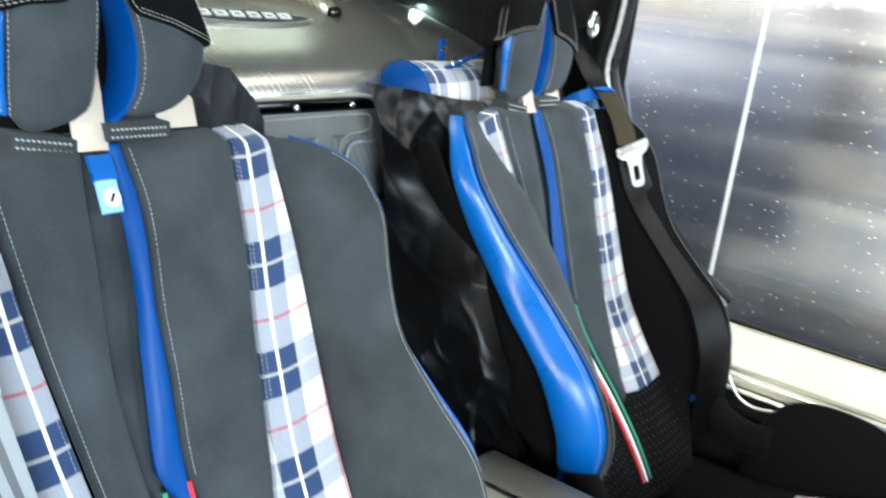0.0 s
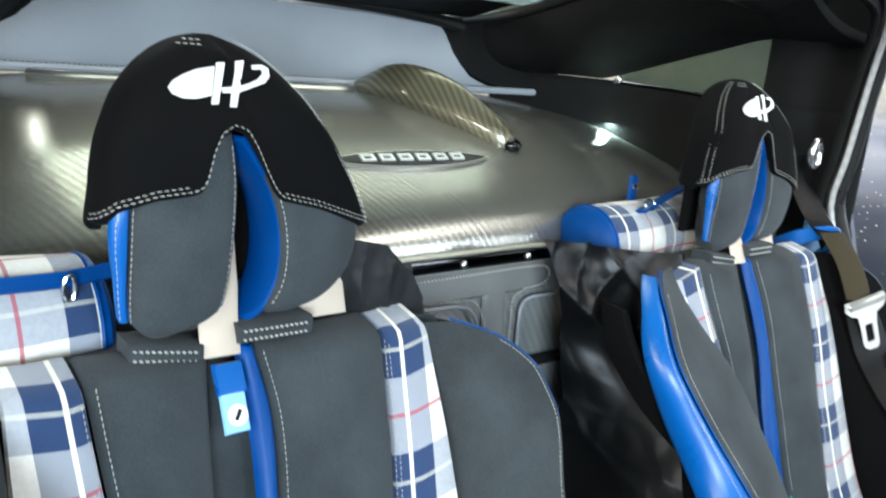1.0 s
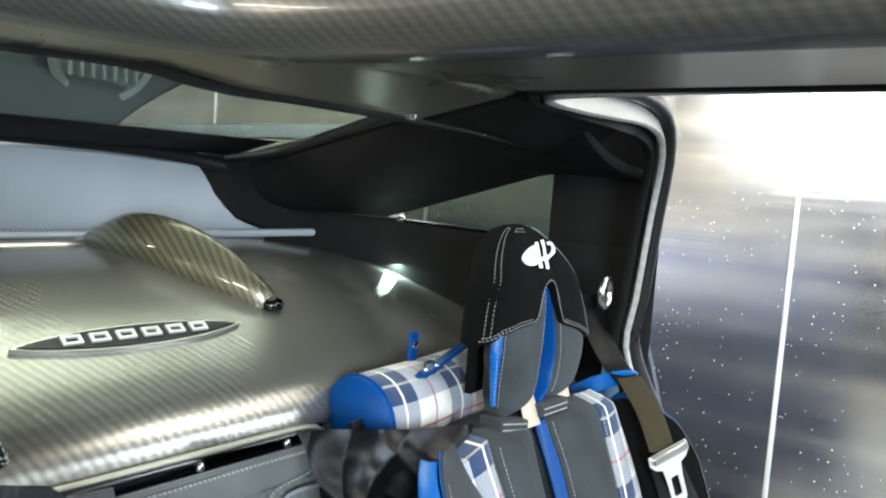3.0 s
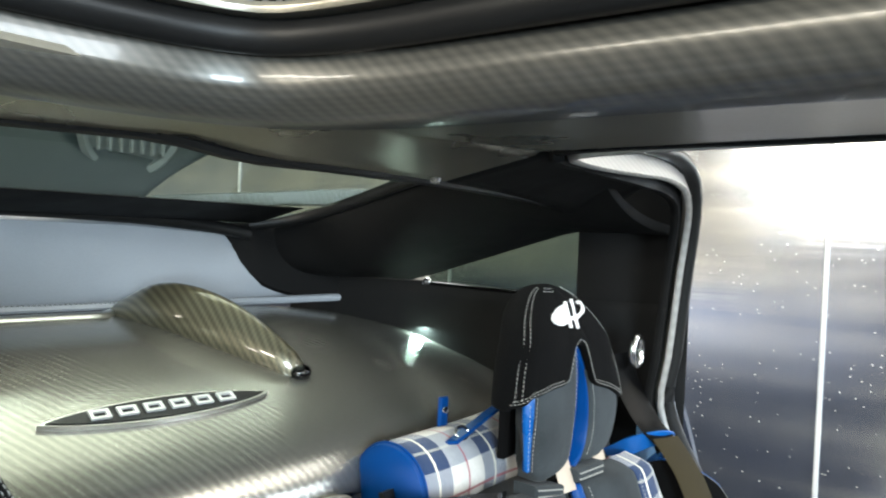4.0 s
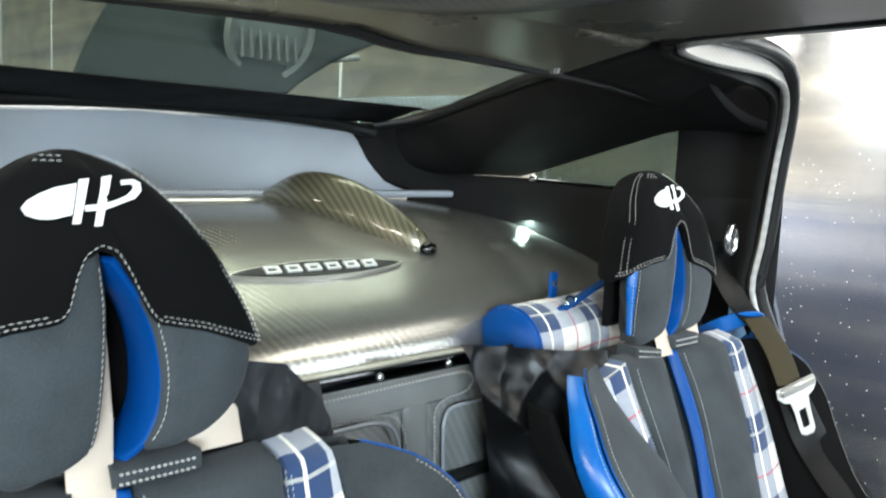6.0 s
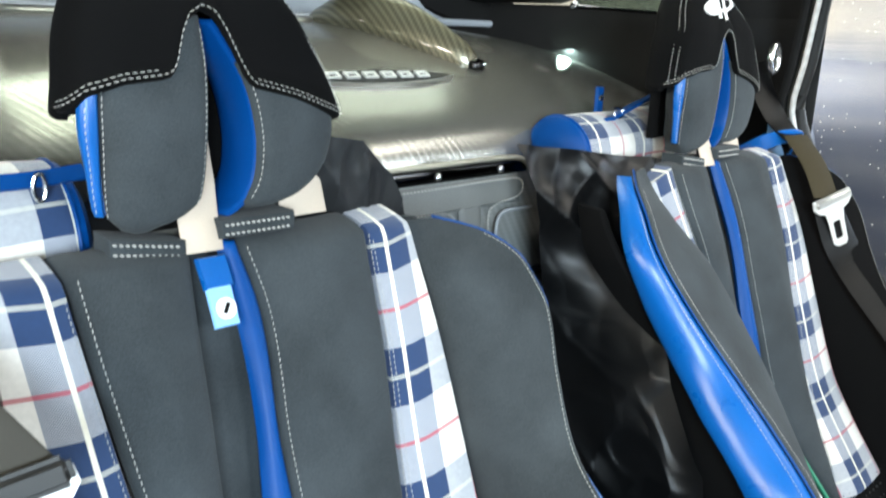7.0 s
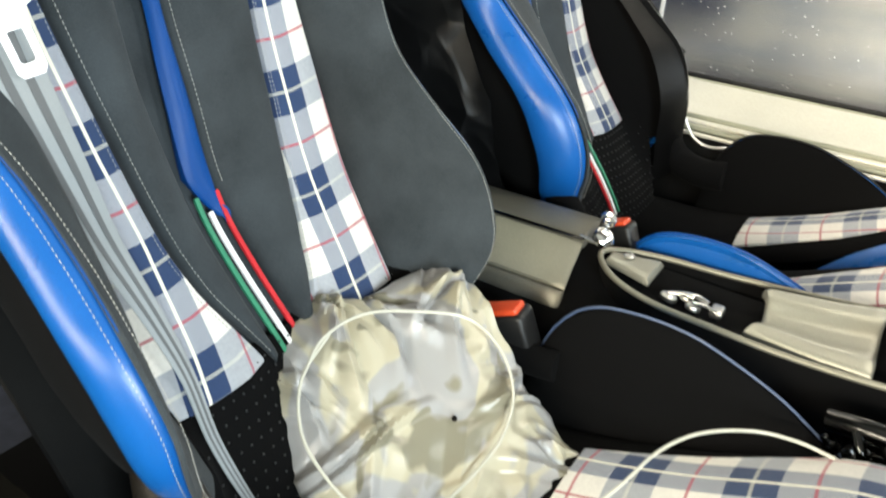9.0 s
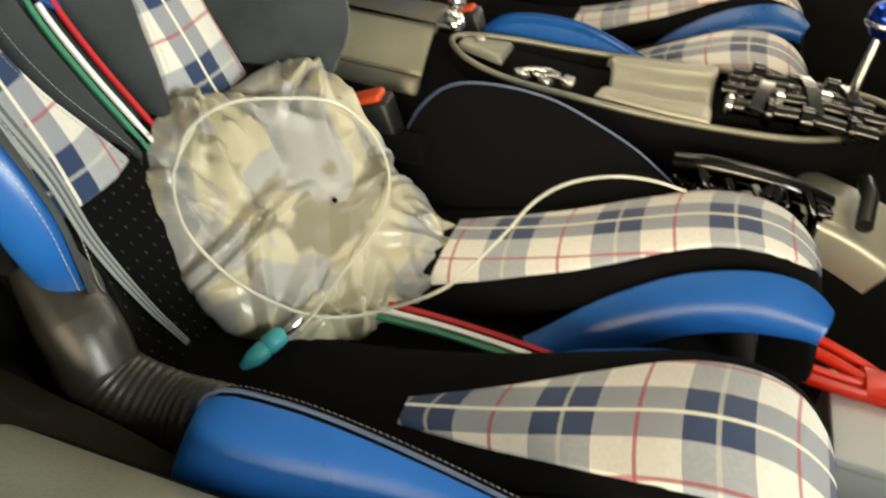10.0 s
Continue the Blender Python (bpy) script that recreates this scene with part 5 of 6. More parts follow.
        emb.faces.new(top)
        for i in range(n_):
            emb.faces.new((top[i], low[i], low[(i + 1) % n_], top[(i + 1) % n_]))
    bmesh.ops.triangulate(emb, faces=emb.faces[:])
    bmesh.ops.recalc_face_normals(emb, faces=emb.faces)
    part("embroidered_mark", emb, WHITE, head, "white embroidered mark", smooth=False)


PAD_Z = [(-0.182, 0.300), (-0.170, 0.345), (-0.150, 0.372), (-0.112, 0.389), (-0.06, 0.385), (0.0, 0.362), (0.08, 0.328), (0.18, 0.295), (0.25, 0.283), (0.36, 0.280)]
WING_LOW = [(-0.20, 0.285), (-0.15, 0.33), (-0.08, 0.365), (0.0, 0.385), (0.07, 0.402), (0.14, 0.414), (0.19, 0.416), (0.235, 0.405), (0.262, 0.36), (0.28, 0.33)]
WING_Z = [(-0.20, 0.285), (-0.12, 0.325), (-0.05, 0.352), (-0.02, 0.366), (0.02, 0.391), (0.072, 0.413), (0.125, 0.428), (0.19, 0.428), (0.233, 0.414), (0.262, 0.38), (0.28, 0.335)]


def pad_edge(y, sd):
    """How far the thigh pad's inner edge lies from the middle."""
    return lerp(y, [(-0.18, 0.052), (-0.05, 0.052), (0.03, 0.040), (0.08, 0.028)]) if sd > 0 else 0.028


def build_cushion(cx, seat, flip):
    cush = part("seat_base", block(cx - 0.225, cx + 0.225, -0.15, 0.36, 0.16, 0.26, 0.02), SHELL, seat, "black composite seat base")
    part("channel", pillow(lambda a, b: (cx - 0.05 + 0.10 * a, -0.17 + 0.50 * b, 0.268 + 0.02 * math.sin(math.pi * b)), 6, 20, 0.02, 0.004), SUEDE_DARK, cush, "black suede channel")
    for sd in (-1, 1):
        wing_z = WING_LOW if cx * sd > 0 and sd < 0 else WING_Z
        def f(a, b, sd=sd):
            y = -0.182 + 0.537 * b
            z = spline(y, PAD_Z)
            u0 = pad_edge(y, sd)
            u = u0 + (0.193 - u0) * a
            dome = 0.018 * math.sin(math.pi * (0.1 + 0.8 * a)) - 0.022 * (1 - min(1, a / 0.25)) ** 2
            nose = max(0.0, (0.08 - b) / 0.08)
            return (cx + sd * (u * (1 - 0.12 * nose) + 0.02 * nose), y, z + dome)
        pad = part("thigh_pad", pillow(f, 16, 34, 0.05, 0.010, flip=(sd < 0)), SUEDE_DARK, seat, "black suede thigh pad")

        def t(a, b, sd=sd):
            y = -0.165 + 0.345 * b
            y = y if sd > 0 else -0.165 + 0.305 * b
            i, o = (spline(y, [(-0.165, 0.096), (-0.135, 0.072), (-0.06, 0.070), (0.05, 0.097), (0.14, 0.119)]), spline(y, [(-0.165, 0.150), (-0.135, 0.178), (-0.06, 0.186), (0.05, 0.166), (0.14, 0.146)])) if sd < 0 else (spline(y, [(-0.165, 0.115), (-0.135, 0.092), (-0.06, 0.082), (0.05, 0.060), (0.18, 0.045)]), spline(y, [(-0.165, 0.150), (-0.135, 0.178), (-0.06, 0.190), (0.05, 0.172), (0.18, 0.150)]))
            u = i + (o - i) * a
            u0 = pad_edge(y, sd)
            av = (u - u0) / (0.193 - u0)
            z = spline(y, PAD_Z) + 0.018 * math.sin(math.pi * (0.1 + 0.8 * av)) - 0.022 * (1 - min(1, av / 0.25)) ** 2
            return (cx + sd * u, y, z + 0.0025)
        part("tartan_inset", pillow(t, 12, 30, 0.008, 0.003, flip=(sd < 0), cloth=lambda a, b, uu, vv, sd=sd: ((t(a, b)[0] - cx) * sd - 0.105, vv + 0.03)), TARTAN, pad, "navy and cream tartan inset")

        def bl(a, b, sd=sd):
            y = -0.160 + 0.235 * b
            fade = min(1.0, b / 0.10, (1 - b) / 0.45)
            zt = spline(y, PAD_Z) - (0.006 if sd > 0 else 0.032) - 0.016 * (1 - fade)
            zb = min(zt - 0.004, lerp(y, [(-0.16, 0.330), (-0.13, 0.341), (-0.08, 0.340), (-0.02, 0.325), (0.03, 0.307), (0.08, 0.290)]))
            if sd > 0:
                zt = spline(y, [(-0.16, 0.380), (-0.143, 0.392), (-0.11, 0.396), (-0.06, 0.379), (0.0, 0.344), (0.046, 0.302), (0.075, 0.274)])
                zb = spline(y, [(-0.16, 0.374), (-0.149, 0.373), (-0.092, 0.360), (-0.042, 0.334), (0.006, 0.300), (0.058, 0.266), (0.075, 0.264)])
            return (cx + sd * (pad_edge(y, sd) - 0.014 + (0.012 + 0.010 * fade) * a ** 1.3 - 0.006 * math.sin(math.pi * a)), y, zb + (zt - zb) * a ** 0.8)
        part("inner_lobe", pillow(bl, 12, 30, 0.012, 0.003, flip=(sd > 0)), BLUE, pad, "blue leather inner lobe")

        def wg(a, b, sd=sd):
            y = -0.20 + 0.48 * b
            zr = spline(y, wing_z)
            z0 = min(zr - 0.004, spline(y, PAD_Z) - 0.004)
            return (cx + sd * (0.180 + 0.052 * a ** 0.8), y, z0 + (zr - z0) * a ** 1.3)
        wing = part("cushion_wing", pillow(wg, 12, 34, 0.008, 0.003, flip=(sd < 0)), BLUE if cx > 0 > sd else SUEDE_DARK, seat, "blue leather cushion wing" if cx > 0 > sd else "black suede cushion wing")
        rim = [Vector((cx + sd * 0.234, -0.19 + 0.465 * k / 40, spline(-0.19 + 0.465 * k / 40, wing_z) + 0.001)) for k in range(41)]
        part("piping", tube(rim, 0.0015, 8), PIPING if cx < 0 else (BLUE_DEEP if sd < 0 else RUBBER), wing, "thin leather piping")
        if sd < 0:
            part("stitching", stitches([p + Vector((-sd * 0.007, 0, -0.003)) for p in rim], (-sd * 0.5, 0, 1)), THREAD, wing, "white thread")

        def fk(a, b, sd=sd):
            y = -0.19 + (0.435 if wing_z is WING_LOW else 0.45) * b
            zr = spline(y, wing_z)
            ang = a * 1.75
            out = 0.046 * lerp(y, [(-0.19, 0.30), (0.02, 0.40), (0.12, 0.70), (0.20, 1.0)]) if wing_z is WING_LOW else (0.004 if cx > 0 > sd else 0.030)
            return (cx + sd * (0.236 + out * math.sin(ang)), y, zr + (0.001 if cx > 0 or sd < 0 else -0.022) - (0.050 * (1 - math.cos(ang)) + 0.025 * a) * (0.68 if wing_z is WING_LOW else 1.0))
        part("cushion_flank", pillow(fk, 10, 30, 0.01, 0.004, flip=(sd < 0)), BLUE, seat, "glossy blue leather flank")
        part("skirt", pillow(lambda a, b: (cx + sd * 0.245, -0.19 + 0.46 * b, 0.17 + (spline(-0.19 + 0.46 * b, wing_z) - (0.045 if wing_z is WING_LOW else 0.07) - 0.17) * a), 6, 20, 0.012, 0.003, flip=(sd > 0)), SUEDE_DARK, seat)
    order = (GREEN, WHITE, RED) if not flip else (RED, WHITE, GREEN)
    for i, mt in enumerate(order):
        pts = [(cx - 0.012 + 0.010 * i, 0.04 + 0.22 * k / 16, 0.2925 + 0.006 * math.sin(math.pi * k / 16)) for k in range(17)]
        part("flag_stripe", ribbon(pts, 0.0065, 0.003, (1, 0, 0)), mt, seat, {0: "green", 1: "white", 2: "red"}[i if not flip else 2 - i] + " cloth stripe")


CXN, CXF = -0.34, 0.349
build_seat(CXN, False, "dark suede racing seat with tartan strips and blue leather")
build_seat(CXF, True, "dark suede racing seat with blue flank and black belt")

# ---- belts ----


def tongue(m, parent, material=TONGUE):
    """A buckle tongue: plate with a slot for the webbing and a blade with a window; m sets its plane (x across, y along the blade, z out)."""
    def ringed(outer, inner, t):
        bm = bmesh.new()
        n = len(outer)
        vs = [[bm.verts.new(m @ Vector((x, y, z))) for x, y in pl] for pl, z in ((outer, t), (inner, t), (outer, -t), (inner, -t))]
        for i in range(n):
            j = (i + 1) % n
            bm.faces.new((vs[0][i], vs[0][j], vs[1][j], vs[1][i]))
            bm.faces.new((vs[2][j], vs[2][i], vs[3][i], vs[3][j]))
            bm.faces.new((vs[0][j], vs[0][i], vs[2][i], vs[2][j]))
            bm.faces.new((vs[1][i], vs[1][j], vs[3][j], vs[3][i]))
        bmesh.ops.recalc_face_normals(bm, faces=bm.faces)
        bmesh.ops.bevel(bm, geom=[e for e in bm.edges if e.calc_face_angle(0) > 1.0], offset=0.0006, segments=2, affect="EDGES")
        return bm
    blade_o = [(-0.015, 0.0), (0.015, 0.0), (0.0125, 0.018), (0.012, 0.048), (0.008, 0.053), (-0.008, 0.053), (-0.012, 0.048), (-0.0125, 0.018)]
    blade_i = [(-0.006, 0.016), (0.006, 0.016), (0.006, 0.022), (0.006, 0.040), (0.004, 0.042), (-0.004, 0.042), (-0.006, 0.040), (-0.006, 0.022)]
    part("blade", ringed(blade_o, blade_i, 0.0012), material, parent, "steel tongue with a window")
    plate_o = [(-0.030, -0.022), (0.030, -0.022), (0.031, -0.010), (0.024, -0.002), (0.015, 0.002), (-0.015, 0.002), (-0.024, -0.002), (-0.031, -0.010)]
    plate_i = [(-0.024, -0.018), (0.024, -0.018), (0.024, -0.015), (0.0235, -0.0135), (0.014, -0.013), (-0.014, -0.013), (-0.0235, -0.0135), (-0.024, -0.015)]
    part("slot_plate", ringed(plate_o, plate_i, 0.0016), material, parent, "steel plate with a slot")


def plane(origin, down, out):
    """A pose at origin whose y points along down and whose z points out."""
    y = Vector(down).normalized()
    z = Vector(out)
    z = (z - y * z.dot(y)).normalized()
    x = y.cross(z)
    return Matrix(((x.x, y.x, z.x, origin[0]), (x.y, y.y, z.y, origin[1]), (x.z, y.z, z.z, origin[2]), (0, 0, 0, 1)))


def striped(path, widths, across, base, line, parent, name, label):
    """Webbing of three ribs with two darker lines between them."""
    web = part(name, ribbon(path, widths, 0.0016, across), base, parent, label)
    for o in (-0.18, 0.18):
        pts = [Vector(p) + Vector(across).normalized() * (o * w) + Vector((0, -0.0012, 0.0004)) for p, w in zip(path, widths)]
        part("rib_line", ribbon(pts, [w * 0.15 for w in widths], 0.0008, across), line, web)
    return web


belt = thing("seat_belt", "grey ribbed seat belt with steel tongue across the seat", "seat belt", "seat belts", (-0.60, 0.62, 0.90))
AC = Vector((0.93, -0.25, -0.20))
low = curve_points([(-0.522, 0.528, 0.735), (-0.516, 0.515, 0.690), (-0.503, 0.502, 0.630), (-0.484, 0.492, 0.560), (-0.472, 0.462, 0.500), (-0.469, 0.432, 0.455), (-0.474, 0.400, 0.405), (-0.470, 0.362, 0.350), (-0.462, 0.335, 0.312)], 40)
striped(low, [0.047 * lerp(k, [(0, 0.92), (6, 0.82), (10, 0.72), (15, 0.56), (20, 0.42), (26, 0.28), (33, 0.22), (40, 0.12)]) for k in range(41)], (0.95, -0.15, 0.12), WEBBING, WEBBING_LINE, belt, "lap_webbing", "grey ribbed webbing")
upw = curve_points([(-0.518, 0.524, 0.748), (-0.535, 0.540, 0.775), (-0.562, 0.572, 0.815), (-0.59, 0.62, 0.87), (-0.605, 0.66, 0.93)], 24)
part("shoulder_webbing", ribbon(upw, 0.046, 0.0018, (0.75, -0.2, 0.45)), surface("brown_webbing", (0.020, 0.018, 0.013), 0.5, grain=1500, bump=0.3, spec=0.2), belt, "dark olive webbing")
TM = plane((-0.516, 0.517, 0.738), (0.16, -0.25, -0.95), (-0.35, -0.85, 0.2)) @ Matrix.Diagonal((0.85, 0.85, 0.85, 1))
tongue(TM, belt, surface("white_tongue", (0.74, 0.76, 0.78), 0.3, vary=0.03, bump=0.05))
bar = bmesh.new()
bmesh.ops.create_cube(bar, size=1, matrix=TM @ pose(0, -0.020, 0.003) @ Matrix.Diagonal((0.060, 0.020, 0.012, 1)))
bmesh.ops.bevel(bar, geom=bar.edges[:], offset=0.004, segments=3, affect="EDGES")
part("stop_bar", bar, SHELL, belt, "black plastic stop")

fb = thing("seat_belt", "black seat belt hanging with steel tongue and blue loop", "seat belt", "seat belts", (0.60, 0.66, 0.93))
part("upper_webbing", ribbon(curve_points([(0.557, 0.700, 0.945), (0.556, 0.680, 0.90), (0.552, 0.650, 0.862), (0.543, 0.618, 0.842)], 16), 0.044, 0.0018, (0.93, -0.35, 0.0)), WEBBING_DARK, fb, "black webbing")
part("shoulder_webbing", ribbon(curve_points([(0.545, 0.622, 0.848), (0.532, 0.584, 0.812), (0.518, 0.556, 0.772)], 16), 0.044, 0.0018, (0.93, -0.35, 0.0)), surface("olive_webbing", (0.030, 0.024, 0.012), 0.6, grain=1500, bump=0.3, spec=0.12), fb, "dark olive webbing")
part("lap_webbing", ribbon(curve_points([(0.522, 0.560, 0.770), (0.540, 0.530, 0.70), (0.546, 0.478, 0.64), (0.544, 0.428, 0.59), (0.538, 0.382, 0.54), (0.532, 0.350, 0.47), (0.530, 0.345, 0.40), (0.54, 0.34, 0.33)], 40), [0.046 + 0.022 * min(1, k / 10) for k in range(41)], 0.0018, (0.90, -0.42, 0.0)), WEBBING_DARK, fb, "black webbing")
tongue(plane((0.524, 0.546, 0.757), (0.28, -0.22, -0.93), (-0.45, -0.85, 0.1)), fb)
bar = bmesh.new()
bmesh.ops.create_cube(bar, size=1, matrix=plane((0.519, 0.548, 0.772), (0.28, -0.22, -0.93), (-0.45, -0.85, 0.1)) @ Matrix.Diagonal((0.058, 0.012, 0.010, 1)))
bmesh.ops.bevel(bar, geom=bar.edges[:], offset=0.003, segments=3, affect="EDGES")
part("stop_bar", bar, STEEL_SATIN, fb)
part("belt_loop", ribbon(curve_points([(0.520, 0.690, 0.815), (0.527, 0.652, 0.838), (0.550, 0.630, 0.846), (0.575, 0.630, 0.838), (0.592, 0.648, 0.815), (0.612, 0.685, 0.78)], 28), 0.022, 0.003, (0.15, -0.45, 0.9)), BLUE, fb, "blue leather belt loop")
part("loop_holder", pillow(lambda a, b: (0.612 + 0.042 * a, 0.690 - 0.01 * a, 0.760 + 0.105 * b - 0.03 * a), 8, 10, 0.006, 0.003), LABEL_BLUE, fb, "pale blue leather holder")
part("guide_ring", tube([(0.555 + 0.017 * math.cos(k * math.pi / 14) * 0.7, 0.672, 0.952 + 0.019 * math.sin(k * math.pi / 14)) for k in range(28)], 0.0048, 10, closed=True, up=(0, 1, 0)), STEEL, fb, "bright steel guide ring")

# ---- loose things on and behind the seats ----
hook = thing("luggage_tag", "pale blue leather tag with a round white mark on cream webbing", "tag", base=(-0.356, 0.62, 0.82))
part("tag", pillow(lambda a, b: (-0.3690 + 0.0190 * a, 0.600 + 0.012 * b, 0.7775 + 0.026 * b), 8, 10, 0.003, 0.0015), LABEL_BLUE, hook)
part("clasp", pillow(lambda a, b: (-0.3700 + 0.0220 * a, 0.610 + 0.012 * b, 0.803 + 0.0195 * b), 8, 8, 0.005, 0.0025), BLUE, hook, "blue leather clasp")
part("round_mark", turned([(0.0075, 0), (0.0075, 0.0012), (0.0001, 0.0014)], along((-0.3590, 0.6045, 0.789), (-0.3590, 0.55, 0.815)), 24), WHITE, hook, "round white mark")
part("mark_stroke", ribbon([(-0.3610, 0.6018, 0.7865), (-0.3570, 0.6042, 0.7930)], 0.003, 0.001, (1, 0, 0)), DARK_METAL, hook)


def duffel(name, x0, x1, y, z, r, label, skew=0.0):
    """A rolled tartan bag with blue leather ends and a strap."""
    d = thing(name, label, "bag", "tartan bags", (x0, y, z - r))

    def f(a, b):
        ang = 2 * math.pi * a
        x = x0 + (x1 - x0) * b
        rr = r * (1 + 0.02 * math.sin(3 * ang + 5 * b) + 0.015 * math.sin(11 * b))
        return (x, y + skew * b - rr * math.sin(ang), z - rr * math.cos(ang))
    part("roll", pillow(f, 40, 20, 0.003, 0.001, flip=True, cloth=lambda a, b, uu, vv: (vv, uu)), TARTAN, d)
    for x, s in ((x0, -1), (x1, 1)):
        yy = y + (skew if s > 0 else 0)
        part("end_cap", turned([(r * 0.995, 0), (r * 0.97, 0.006), (r * 0.80, 0.012), (r * 0.4, 0.016), (0.0005, 0.017)], along((x, yy, z), (x + s, yy, z)), 32), BLUE_DEEP, d, "blue leather end")
        part("end_piping", tube([(x, yy + r * math.sin(t * math.pi / 16), z + r * math.cos(t * math.pi / 16)) for t in range(32)], 0.0016, 8, closed=True, up=(1, 0, 0)), BLUE_DEEP, d, "blue piping")
    return d


dr = duffel("tartan_bag", 0.163, 0.50, 0.742, 0.832, 0.050, "rolled tartan bag with blue leather end and strap behind the seat", 0.03)
part("carry_strap", ribbon(curve_points([(0.225, 0.715, 0.877), (0.26, 0.722, 0.8835), (0.32, 0.735, 0.893), (0.40, 0.75, 0.903), (0.47, 0.765, 0.893)], 24), 0.016, 0.004, (0, 1, -0.2)), BLUE_DEEP, dr, "blue leather strap")
part("strap_tab", pillow(lambda a, b: (0.262 + 0.014 * a, 0.762, 0.872 + 0.040 * b), 6, 10, 0.004, 0.002), BLUE_DEEP, dr, "upright blue leather tab")
part("tab_stud", turned([(0.0045, 0), (0.004, 0.002), (0.0005, 0.003)], along((0.269, 0.7615, 0.898), (0.269, 0.70, 0.898)), 14), STEEL, dr, "steel stud")
part("buckle", tube([(0.243 + 0.010 * math.cos(k * math.pi / 10), 0.716 + 0.003 * math.sin(k * math.pi / 10), 0.8845 + 0.006 * math.sin(k * math.pi / 10)) for k in range(20)], 0.0016, 8, closed=True, up=(0, 1, 0)), STEEL, dr, "small steel buckle")
dl = duffel("tartan_bag", -0.66, -0.425, 0.735, 0.820, 0.058, "tartan bag with blue leather strap behind the seat")
part("carry_strap", ribbon(curve_points([(-0.66, 0.699, 0.872), (-0.55, 0.695, 0.874), (-0.455, 0.695, 0.872), (-0.41, 0.705, 0.873)], 20), 0.012, 0.004, (0, 0.6, 0.8)), BLUE_DEEP, dl, "blue leather strap")
part("buckle", tube([(-0.445 + 0.004 * math.cos(k * math.pi / 8), 0.688, 0.868 + 0.009 * math.sin(k * math.pi / 8)) for k in range(16)], 0.0016, 8, closed=True, up=(0, 1, 0)), STEEL, dl, "small steel buckle")


def cloth_sheet(f, nu, nv, amp, seed, scale):
    """A hanging sheet with folds: f gives the smooth form, noise the creases."""
    A, B = [i / nu for i in range(nu + 1)], [j / nv for j in range(nv + 1)]
    bm = bmesh.new()
    off = Vector((seed * 3.1, seed * 1.7, seed * 0.9))
    vs = []
    for a in A:
        row = []
        for b in B:
            p = Vector(f(a, b))
            q = noise.noise(p * scale + off)
            warp = Vector((noise.noise(p * 5 + off), noise.noise(p * 5 - off), 0)) * 0.04
            w = p + warp
            r1 = 1 - abs(noise.noise(Vector((w.x * scale * 0.9 + w.z * 5, w.y * scale * 0.7, w.z * scale * 0.30)) + off * 2)) * 2.4
            r2 = 1 - abs(noise.noise(Vector((w.x * scale * 1.6 - w.z * 9, w.y * scale * 1.4, w.z * scale * 0.7)) + off * 3)) * 2.6
            r3 = 1 - abs(noise.noise(Vector((w.x * scale * 2.2 + w.z * 14, w.y * scale * 2.0 - w.z * 6, w.z * scale * 1.3)) + off * 5)) * 3.4
            row.append(bm.verts.new(p + Vector((0.3 * q, q, 0.2 * q)) * amp * 0.5 + Vector((-0.3, -1, 0.2)) * amp * (0.75 * max(0, r1) ** 1.3 + 0.35 * max(0, r2) ** 1.2 + 0.11 * max(0, r3))))
        vs.append(row)
    for i in range(nu):
        for j in range(nv):
            bm.faces.new((vs[i][j], vs[i + 1][j], vs[i + 1][j + 1], vs[i][j + 1]))
    bmesh.ops.solidify(bm, geom=bm.faces[:], thickness=0.002)
    return bm


def bag_sheet(a, b):
    """From its rear edge by the bulkhead forward along the flank of the seat."""
    xl = lerp(b, [(0, 0.03), (0.5, 0.06), (0.75, 0.085), (0.88, 0.066), (1, 0.030)])
    xr = lerp(b, [(0, 0.100), (0.5, 0.108), (0.7, 0.112), (0.8, 0.140), (0.9, 0.195), (1, 0.250)])
    yr = lerp(b, [(0, 0.42), (0.5, 0.47), (0.7, 0.53), (0.8, 0.58), (0.9, 0.63), (1, 0.668)])
    z = lerp(b, [(0, 0.165), (0.5, 0.50), (0.85, 0.75), (1, 0.858)])
    return (xl + (xr - xl) * a, 0.692 + (yr - 0.692) * a, z + 0.004 * b - 0.030 * a * b)


drape = tagged(part("garment_bag", cloth_sheet(bag_sheet, 150, 200, 0.020, 3, 10.0), NYLON), "crumpled black nylon garment bag hanging between the seats", "bag")
near_cloth = tagged(part("dark_cover", cloth_sheet(lambda a, b: (-0.30 + 0.175 * a + 0.01 * b, 0.72 - 0.03 * math.sin(math.pi * a) - 0.03 * b, 0.66 + lerp(a, [(0, 0.240), (0.5, 0.225), (0.7, 0.195), (0.85, 0.15), (1, 0.09)]) * b), 70, 70, 0.014, 5, 19.0), surface("dark_grey_cloth", (0.032, 0.034, 0.037), 0.5, grain=1200, bump=0.3, spec=0.25)), "dark grey cloth cover behind the headrest", "cover")
low_cloth = tagged(part("jacket", cloth_sheet(lambda a, b: (-0.592 - 0.135 * b, 0.68 - 0.42 * a, 0.355 + 0.070 * b + 0.09 * (1 - a)), 120, 90, 0.024, 8, 17.0), surface("brown_black_cloth", (0.026, 0.021, 0.014), 0.75, grain=900, blotch=9, bump=0.4, spec=0.2)), "crumpled dark cloth beside the seat", "jacket")

# camouflage bag in the seat


# reach of the bag's rim by angle: four drawn-out corners
RIM = [(-180, 0.124), (-134, 0.114), (-103, 0.112), (-69, 0.150), (-39, 0.180), (-15, 0.150), (18, 0.150), (52, 0.204), (80, 0.172), (101, 0.188), (127, 0.166), (162, 0.130), (180, 0.124)]


